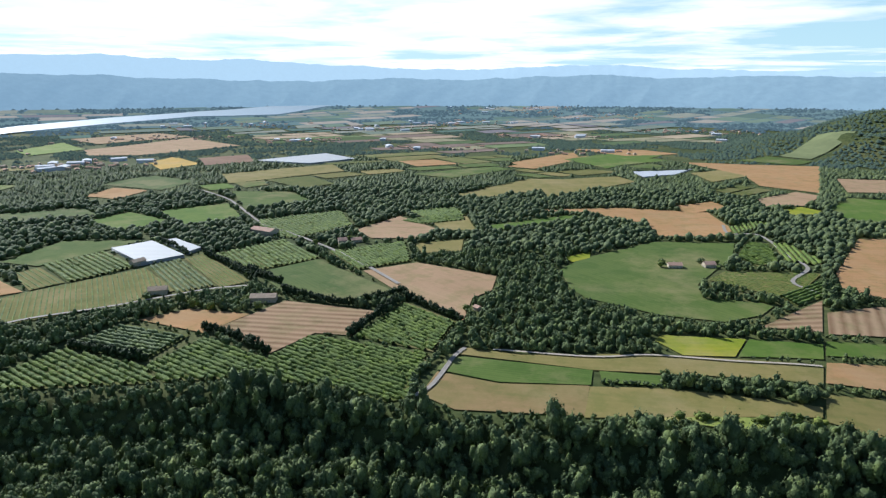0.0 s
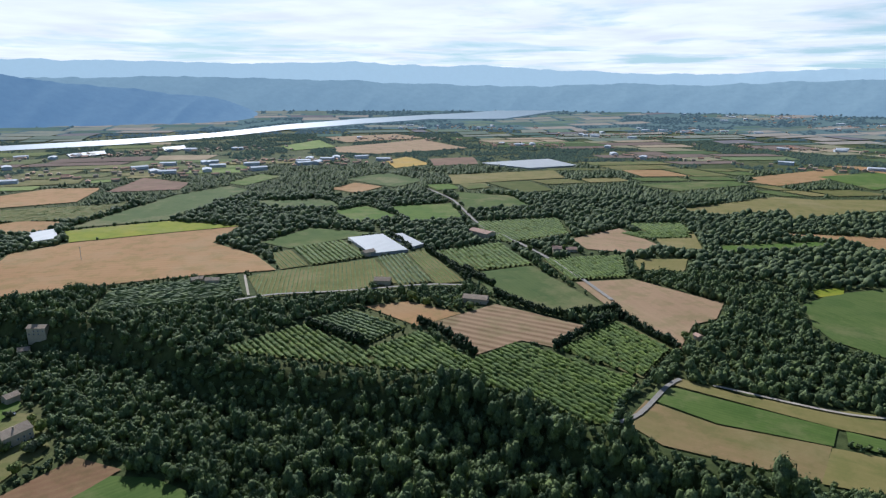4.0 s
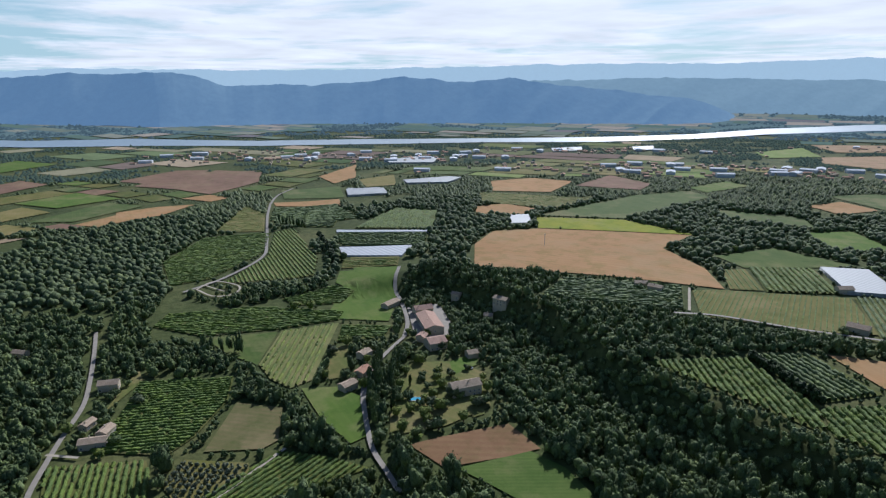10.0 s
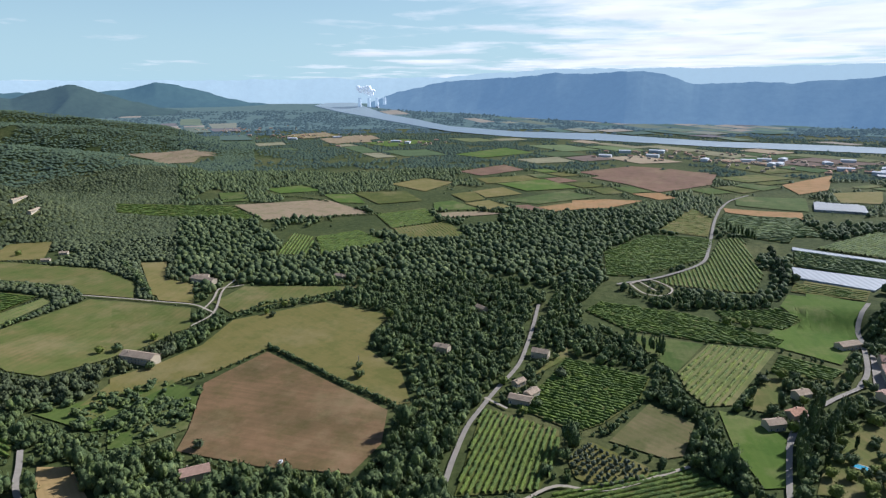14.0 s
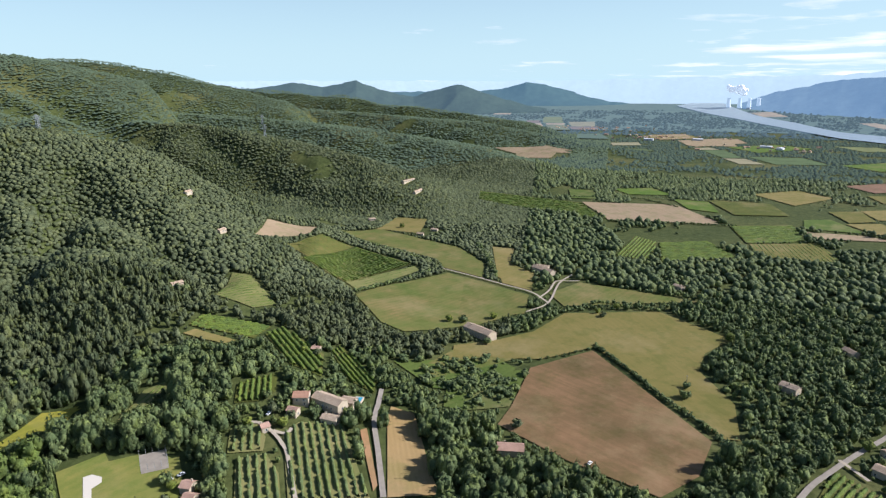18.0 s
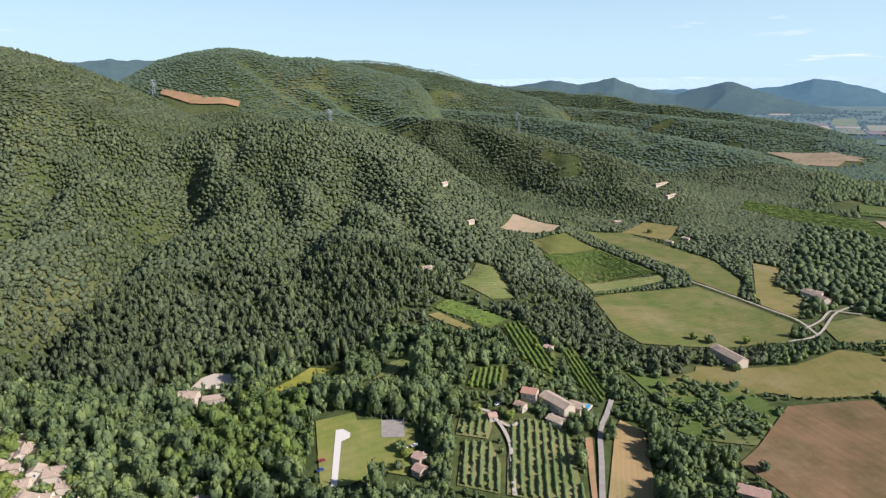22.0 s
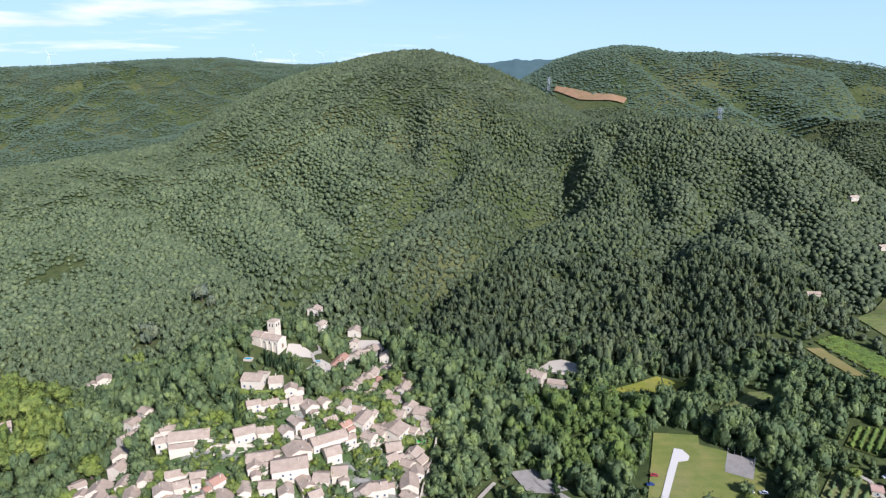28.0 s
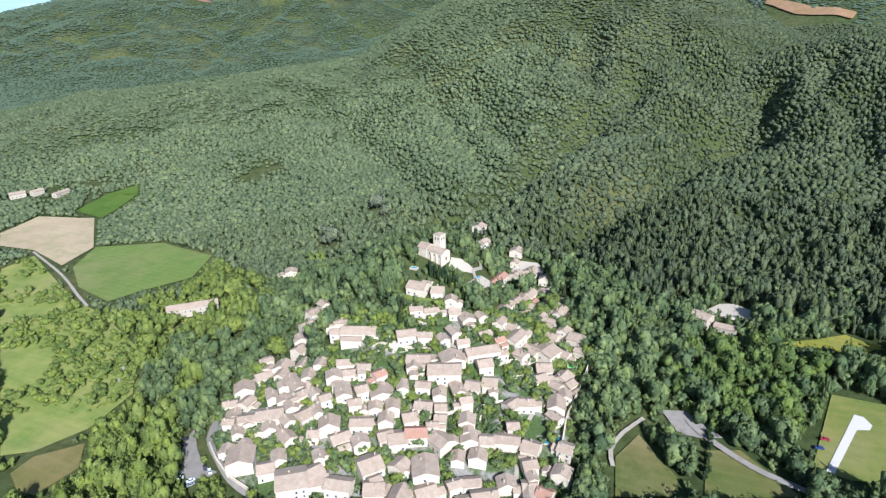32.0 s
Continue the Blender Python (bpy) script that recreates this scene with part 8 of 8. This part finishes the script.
tree("cypress", 61.5, -412.5, 2.1)
tree("cypress", 65.8, -425.1, 2.2)
tree("cypress", 106.5, -334.4, 1.7)
tree("cypress", 143.9, -306.9, 1.8)
tree("cypress", 138.4, -305.4, 1.9)
tree("cypress", 122.8, -348.4, 2.0)
tree("cypress", 77.9, -458.6, 2.1)
tree("cypress", 119.5, -455.2, 2.2)
tree("cypress", 168.8, -361.8, 2)
tree("cypress", 154.3, -354.4, 2)
tree("cypress", 142.7, -352.7, 2)
tree("cypress", 138.0, -351.6, 2)
tree("cypress", 131.5, -351.3, 2)
tree("cypress", 167.7, -455.7, 2)
tree("cypress", 161.9, -460.9, 2)
tree("cypress", 156.6, -467.9, 2)
tree("cypress", 147.3, -456.6, 2)
tree("cypress", 172.2, -473.7, 2)
tree("cypress", 189.7, -539.7, 2)
tree("cypress", 203.6, -528.9, 2)
tree("cypress", 154.5, -483.4, 2)
tree("cypress", 149.2, -312.4, 2)
tree("cypress", 146.1, -316.2, 2)
tree("cypress", 149.3, -304.3, 2)
tree("cypress", 162.0, -236.5, 2)
tree("cypress", 155.2, -231.7, 2)
tree("cypress", 76.1, -454.7, 2)
tree("cypress", 82.1, -516.1, 2)
tree("cypress", 77.1, -528.7, 2)
tree("cypress", 69.2, -530.3, 2)
tree("cypress", 62.6, -310.1, 2)
tree("cypress", 137.4, -331.0, 2)
tree("cypress", 158.5, -322.9, 2)
tree("cypress", 156.2, -310.0, 2)
tree("cypress", 164.8, -310.6, 2)
tree("oak", -379.8, 192.2, 4)
tree("oak", -348.8, 196.1, 4)
tree("oak", -361.1, 208.4, 4)
tree("oak", -355.3, 215.6, 4)
tree("oak", -361.8, 232.3, 4)
tree("oak", -402.5, 236.8, 4)
tree("oak", -342.6, 177.2, 4)
tree("oak", -331.9, 182.3, 4)
tree("oak", -332.4, 198.2, 4)
tree("oak", -333.0, 217.3, 4)
tree("oak", -344.4, 236.1, 4)
tree("oak", -443.9, 263.0, 4)
tree("oak", -442.9, 230.0, 4)
tree("oak", -434.3, 234.3, 4)
tree("oak", -491.4, 205.8, 4)
tree("oak", -441.0, 159.7, 4)
tree("oak", -480.1, 179.8, 4)
tree("oak", -491.1, 196.7, 4)
tree("oak", -485.5, 18.3, 4)
tree("oak", -464.8, 31.6, 4)
tree("oak", -354.8, 32.9, 4)
tree("oak", -336.9, 22.6, 4)
tree("oak", -594.7, 198.2, 4)
tree("oak", -602.2, 183.9, 4)
tree("oak", -520.9, 826.1, 4.5)
tree("oak", -474.6, 685.3, 4.5)
tree("oak", -494.6, 645.1, 4.5)
tree("oak", -498.8, 632.8, 4.5)
tree("oak", -447.3, 614.5, 4.5)
tree("oak", -213.3, 506.8, 4.5)
tree("oak", -195.8, 500.6, 4.5)
tree("oak", -156.8, 503.1, 4.5)
tree("oak", -151.4, 721.6, 4.5)
tree("oak", -112.9, 738.5, 4.5)
tree("oak", -558.4, -252.9, 3.6)
tree("oak", -456.0, -125.7, 3.6)
tree("oak", -441.4, -345.6, 3.6)
tree("oak", -449.1, -334.8, 3.6)
tree("oak", -478.2, -320.6, 3.6)
tree("oak", -487.9, -301.4, 3.6)
tree("oak", -237.4, -284.6, 3.6)
tree("oak", -223.4, -289.8, 3.6)
tree("oak", -223.9, -316.3, 3.6)
tree("oak", -254.3, -270.5, 3.6)
tree("oak", -254.9, -262.7, 3.6)
tree("oak", -192.8, -293.9, 3.6)
tree("oak", -710.8, -676.6, 3.6)
tree("cypress", 166.7, -473.1, 3)
tree("cypress", 159.7, -465.2, 3)
tree("cypress", 161.2, -477.8, 3)
tree("cypress", 152.1, -460.7, 3)
tree("cypress", 158.9, -454.4, 3)
tree("cypress", 150.8, -468.7, 3)
tree("cypress", 194.3, -532.5, 3)
tree("cypress", 199.4, -530.9, 3)
tree("cypress", 204.9, -527.2, 3)
tree("cypress", 219.1, -511.4, 3)
tree("cypress", 221.3, -503.6, 3)
tree("cypress", 211.4, -470.9, 3)
tree("cypress", 138.8, -347.1, 3)
tree("cypress", 135.9, -346.9, 3)
tree("cypress", 132.7, -345.8, 3)
tree("cypress", 129.8, -345.4, 3)
tree("cypress", 127.0, -345.0, 3)
tree("cypress", 123.7, -343.7, 3)
tree("cypress", 105.2, -333.0, 3)
tree("cypress", 122.2, -347.0, 3)
tree("cypress", 145.3, -309.2, 3)
tree("cypress", 138.6, -297.5, 3)
tree("cypress", 133.1, -295.6, 3)
tree("cypress", 75.7, -525.9, 3)
tree("cypress", 71.6, -526.7, 3)
tree("cypress", 66.7, -519.9, 3)
tree("cypress", 64.0, -526.0, 3)
tree("cypress", 57.2, -396.1, 3)
tree("cypress", 145.9, -475.3, 3)
tree("cypress", 145.1, -462.1, 3)
tree("cedar", 281.6, -440.4, 7)
tree("cedar", 278.4, -525.0, 6)
tree("cedar", 262.8, -512.0, 5)
tree("plane", 306.3, -340.4, 8)
tree("plane", 296.4, -355.1, 6)
tree("plane", 312.0, -256.7, 8)
tree("plane", 266.7, -290.5, 7)
tree("plane", 274.1, -282.3, 7)
tree("plane", 319.8, -285.9, 6)
tree("plane", 302.9, -286.8, 5)
tree("plane", 348.9, -283.9, 5)
tree("plane", 216.5, -273.2, 6)
tree("plane", 364.8, -260.9, 5)
tree("plane", 311.9, -234.9, 5)
for fx, fy, fr in FARMS:
    if math.hypot(fx, fy) < 700:
        for k in range(int(rng.integers(1, 3))):
            a, d = rng.uniform(0, 6.28), fr + rng.uniform(5, 11)
            px, py = fx + math.cos(a) * d, fy + math.sin(a) * d
            if min(math.hypot(px - h[0], py - h[1]) - h[2] for h in HOUSES) > 2.5:
                tree("oak", px, py, 3.4)
town(361, 2574, 236, 100, 352, 30, 0.08)
town(115, 3297, 300, 126, 358, 40, 0.08)
town(-261, 2988, 272, 115, 5, 34, 0.08)
town(-498, 2347, 218, 92, 12, 26, 0.08)
town(1123, 2781, 272, 115, 338, 30, 0.08)
town(957, 3573, 336, 142, 345, 36, 0.08)
town(-1019, 3138, 300, 126, 18, 30, 0.08)
town(-1141, 2447, 245, 103, 25, 26, 0.08)
town(1250, 2165, 227, 96, 330, 24, 0.08)
town(-69, 1998, 181, 76, 2, 14, 0.08)
town(395, 1858, 172, 73, 348, 12, 0.08)
town(-2669, -1133, 263, 111, 113, 20, 0.08)
town(-2886, -1599, 300, 126, 119, 24, 0.08)
town(-2425, -604, 227, 96, 104, 14, 0.08)
town(-1478, 1761, 209, 88, 40, 26, 0.08)
town(-1685, 1414, 200, 84, 50, 26, 0.08)
park = ((-432, 229), (-419, 255), (-388, 270), (-340, 244), (-333, 204), (-339, 173), (-369, 180), (-401, 200))
field("meadow", 20, *park)
px, py = scatter(50, 75, 360, 520, 9.5)
keep = inside(px, py, list(park))
for qx, qy in zip(px[keep], py[keep]):
    if rng.uniform() < 0.6 and min(math.hypot(qx - h[0], qy - h[1]) - h[2] for h in HOUSES) > 2.5:
        tree("cypress" if rng.uniform() < 0.12 else "oak", float(qx), float(qy), float(rng.uniform(2.4, 4.6)))
town(-1916, 647, 420, 110, 72, 60)
town(-2192, 469, 250, 70, 78, 20)
town(-1168, 1102, 330, 110, 47, 46)
town(-1678, 880, 260, 80, 63, 26)
town(-1093, 1406, 200, 70, 38, 18)
town(401, 3968, 300, 160, 354, 26)
town(-757, 1525, 160, 60, 26, 14)
town(-977, 1511, 160, 60, 33, 14)
town(-4317, -995, 200, 120, 103, 14)
town(597, 4085, 300, 120, 352, 22)
car_park((-551.1, 283.9), (-544.3, 316.7), (-494.2, 301.3), (-464.9, 282.7), (-464.2, 256.9), (-492.9, 261.3))
road("asphalt", 4.6, (-386.0, 167.6), (-404.4, 176.5), (-428.8, 190.2), (-459.2, 220.1), (-481.9, 246.7))
field("meadow", 0, (-399.7, 195.8), (-392.7, 204.0), (-343.7, 177.6), (-343.4, 168.4))
field("grass", 0, (-416.9, 255.3), (-422.5, 283.3), (-402.2, 274.1), (-395.5, 247.0))
field("grass", 0, (-334.3, 177.0), (-357.1, 198.2), (-343.2, 198.5), (-325.6, 181.1))
field("meadow", 0, (-352.8, 230.9), (-355.0, 245.3), (-333.5, 234.8), (-333.2, 225.2))
field("meadow", 0, (-490.8, 183.0), (-491.2, 199.0), (-432.6, 175.5), (-436.5, 158.5))
town_rest()

# ---------------------------------------------------------------- planting of the woods

# stands of pine on the slopes
PINES = [[(73, -509), (17, -606), (-54, -638), (-109, -704), (-242, -711), (-275, -616), (-290, -552), (-202, -453), (-84, -423), (0, -418)],
         [(22, -918), (-52, -786), (-200, -679), (-304, -587), (-298, -503), (-188, -430), (-86, -464), (21, -514)],
         [(-601, -970), (-775, -1017), (-922, -925), (-984, -858), (-774, -766), (-649, -842)]]


# young broadleaf wood beside the sports field
YOUNG = [(-28, -363), (-98, -392), (-101, -336), (-88, -296), (-32, -289), (-19, -322)]


def any_of(x, y, polys):
    hit = np.zeros(len(x), bool)
    for poly in polys:
        hit |= inside(x, y, poly)
    return hit


def in_sight(x, y):
    """Trees on the hidden back of a hill, as seen from over the middle of the place, are left out."""
    z = height(x, y) + 14
    seen = np.ones(len(x), bool)
    for k in range(1, 17):
        u = 0.35 + 0.65 * k / 17
        seen &= height(x * u, y * u) < EYE_Z + 10 + (z - EYE_Z - 10) * u + 9
    return seen


def woodland(name, lod, az0, az1, r0, r1, step, size, label, mat, wild=0.55, squat=1.0):
    spread = [0.55, 0.75, 1.0, 1.3, 1.7] if lod == "near" else [0.65, 0.82, 1.0, 1.15, 1.35]
    x, y = scatter(az0, az1, r0, r1, step)
    keep = clear(x, y)
    x, y = x[keep], y[keep]
    cover = np.maximum(wild, hilliness(x, y))
    if r0 < 1700:
        cover = np.where(any_of(x, y, WOODS), 1.0, cover)
    groves = fractal(x / 90, y / 90, 3, 21)
    keep = groves < 0.28 + 0.5 * cover + rng.uniform(-0.06, 0.06, len(x))
    x, y = x[keep], y[keep]
    if r1 > 700:
        keep = in_sight(x, y)
        x, y = x[keep], y[keep]
    rad = size * rng.choice(spread, len(x)) * rng.uniform(0.9, 1.12, len(x))
    # hedges kept low on the near side of fields and lanes
    r = np.hypot(x, y)
    for step_out in (7, 14) if r1 < 1700 else (7, 18, 34, 55):
        low = ~clear(x * (1 + step_out / r), y * (1 + step_out / r))
        rad = np.where(low, np.minimum(rad, size * (0.5 if step_out == 7 else 0.75 if r1 < 1700 else 0.35)), rad)
    tall = rad * rng.uniform(1.7, 3.6 if lod in ("near", "mid") else 3.0, len(x)) * squat * (1.22 if lod == "near" else 1.0)
    wx, wy = x + 150 * (fractal(x / 70, y / 70, 4, 83) - 0.5), y + 150 * (fractal(x / 70, y / 70, 4, 87) - 0.5)
    # besides the real stands, dark pines line the ravines to imitate shade there
    pine = (r0 < 1500) & any_of(wx, wy, PINES) & (fractal(x / 60, y / 60, 3, 81) + rng.uniform(-0.12, 0.12, len(x)) > 0.42) | ((gorges(x, y) < 0.30) & (bearing(x, y) < 186) & (np.hypot(x, y) > 560) & (r0 < 1500) & (rng.uniform(size=len(x)) < 0.8)) if az0 > 100 else np.zeros(len(x), bool)
    az = bearing(x, y)
    fresh = ~pine & (az > 213) & (az < 250) & (np.hypot(x, y) < 540) & (fractal(x / 45, y / 45, 3, 93) > 0.60 - 0.16 * smooth(213, 224, az))
    young = ~pine & ~fresh & inside(x, y, YOUNG) & (rng.uniform(size=len(x)) < 0.8)
    # the flank towards the sun takes the lightened copy of the hill foliage
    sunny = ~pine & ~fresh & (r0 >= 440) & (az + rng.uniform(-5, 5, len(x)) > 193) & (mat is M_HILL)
    for m, n, t, text in ((~pine & ~fresh & ~sunny & ~young, name, mat, label), (young, "young_woodland", M_YOUNG, "fresh green young broadleaf wood beside the sports field"), (sunny, "oak_woodland", M_HILL_SUNLIT, "hillside oak scrub coloured lighter where the slope faces the sun"), (fresh, "light_woodland", M_BRIGHT, "light yellow-green broadleaf trees beside the meadows"), (pine, "pine_woodland", M_PINE, "darker pines on the hillside, also set in ravines as their shade")):
        if m.any():
            slim = 0.8 if t is M_PINE else 1.0
            tagged(planted(n, x[m], y[m], rad[m] * slim, tall[m] * (1.35 if t is M_PINE else 1.0), lod, t), text, "woodland", kind="stuff")


# distant foliage carries its haze as a faint blue emission
M_FARWOOD = far_haze_mat("far_woods", (0.07, 0.095, 0.05), (0.26, 0.40, 0.52), 0.06)
M_HAZEWOOD = far_haze_mat("hazy_woods", (0.05, 0.07, 0.055), (0.17, 0.27, 0.37), 0.22)
M_FARHILL = far_haze_mat("far_hill_woods", (0.088, 0.116, 0.056), (0.24, 0.36, 0.40), 0.075)
woodland("near_woodland", "near", -42, 152, 272, 380, 5.6, 3.4, "dense dark green oak woodland on the valley floor", M_WOOD, 1.8)
woodland("near_woodland", "near", 152, 245, 205, 380, 6.0, 3.9, "dense dark green oak woodland at the foot of the village", M_WOOD, 1.8)
woodland("middle_woodland", "near", 152, 245, 380, 440, 5.8, 3.5, "dense dark green oak woods at the foot of the hills", M_WOOD, 1.2)
woodland("middle_woodland", "mid", 152, 245, 440, 470, 5.4, 3.3, "dense dark green oak woods below the slopes", M_WOOD, 1.2)
woodland("middle_woodland", "mid", -42, 152, 380, 470, 5.2, 3.2, "dense dark green oak woods below the hills", M_WOOD, 1.2)
woodland("valley_woodland", "mid", -42, 122, 470, 700, 5.9, 3.3, "dark green woods and hedgerows in the valley", M_WOOD, 0.46)
woodland("slope_woodland", "mid", 122, 245, 470, 620, 4.9, 3.0, "dense green oak forest on the hillside", M_HILL, 0.95)
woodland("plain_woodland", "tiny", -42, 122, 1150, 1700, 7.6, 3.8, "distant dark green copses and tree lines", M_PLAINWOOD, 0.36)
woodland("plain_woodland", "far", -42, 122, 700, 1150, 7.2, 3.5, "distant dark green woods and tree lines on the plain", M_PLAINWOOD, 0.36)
woodland("upper_woodland", "far", 122, 245, 620, 1000, 3.9, 2.6, "dense green forest over the upper hillside", M_HILL, 0.97, 0.75)
woodland("hill_woodland", "tiny", 122, 245, 1000, 1600, 4.5, 3.2, "dense green forest on the hilltops", M_HILL, 1.0, 0.55)
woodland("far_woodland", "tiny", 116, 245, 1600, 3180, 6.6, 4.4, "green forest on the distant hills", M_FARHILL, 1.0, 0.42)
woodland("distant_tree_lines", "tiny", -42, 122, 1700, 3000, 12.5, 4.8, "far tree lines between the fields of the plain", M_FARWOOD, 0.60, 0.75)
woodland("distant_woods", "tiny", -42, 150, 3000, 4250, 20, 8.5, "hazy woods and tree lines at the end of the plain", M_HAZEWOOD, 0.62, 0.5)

# shrubs and small trees in the gardens of the village
x, y = scatter(170, 235, 190, 470, 3.1)
m = inside(x, y, list(VILLAGE[0]))
x, y = x[m], y[m]
m = fractal(x / 16, y / 16, 3, 44) > 0.40 - 0.19 * smooth(300, 380, np.hypot(x, y))
for hx, hy, hr, _ in HOUSES:
    m &= np.hypot(x - hx, y - hy) > hr + 0.9
x, y = x[m], y[m]
rad = rng.choice([1.1, 1.6, 2.3, 3.4], len(x)) * rng.uniform(0.8, 1.2, len(x)) * (1 + 0.8 * smooth(300, 390, np.hypot(x, y)))
for k, (mat, text) in enumerate(((M_BRIGHT, "bright green garden shrubs between the houses"), (M_WOOD, "dark green garden trees between the houses"))):
    q = np.arange(len(x)) % 2 == k
    tagged(planted("garden_shrubs", x[q], y[q], rad[q], rad[q] * rng.uniform(1.4, 2.4, q.sum()), "near", mat, 0.15), text, "shrubs", kind="stuff")

# bushes scattered over the rough scrub
for poly, leaf in SCRUB:
    q = np.array(poly)
    n = int(np.ptp(q[:, 0]) * np.ptp(q[:, 1]) / 17)
    x, y = rng.uniform(q[:, 0].min(), q[:, 0].max(), n), rng.uniform(q[:, 1].min(), q[:, 1].max(), n)
    m = inside(x, y, poly) & (fractal(x / 30, y / 30, 3, 71) > 0.38)
    x, y = x[m], y[m]
    rad = rng.choice([0.8, 1.2, 1.8, 2.8, 3.8], len(x)) * rng.uniform(0.8, 1.2, len(x))
    tagged(planted("scrub_bushes", x, y, rad, rad * 1.7, "mid", leaf, 0.15), "light green bushes scattered over rough grass" if leaf is M_BRIGHT else "dark green bushes in a thicket", "bushes", kind="stuff")
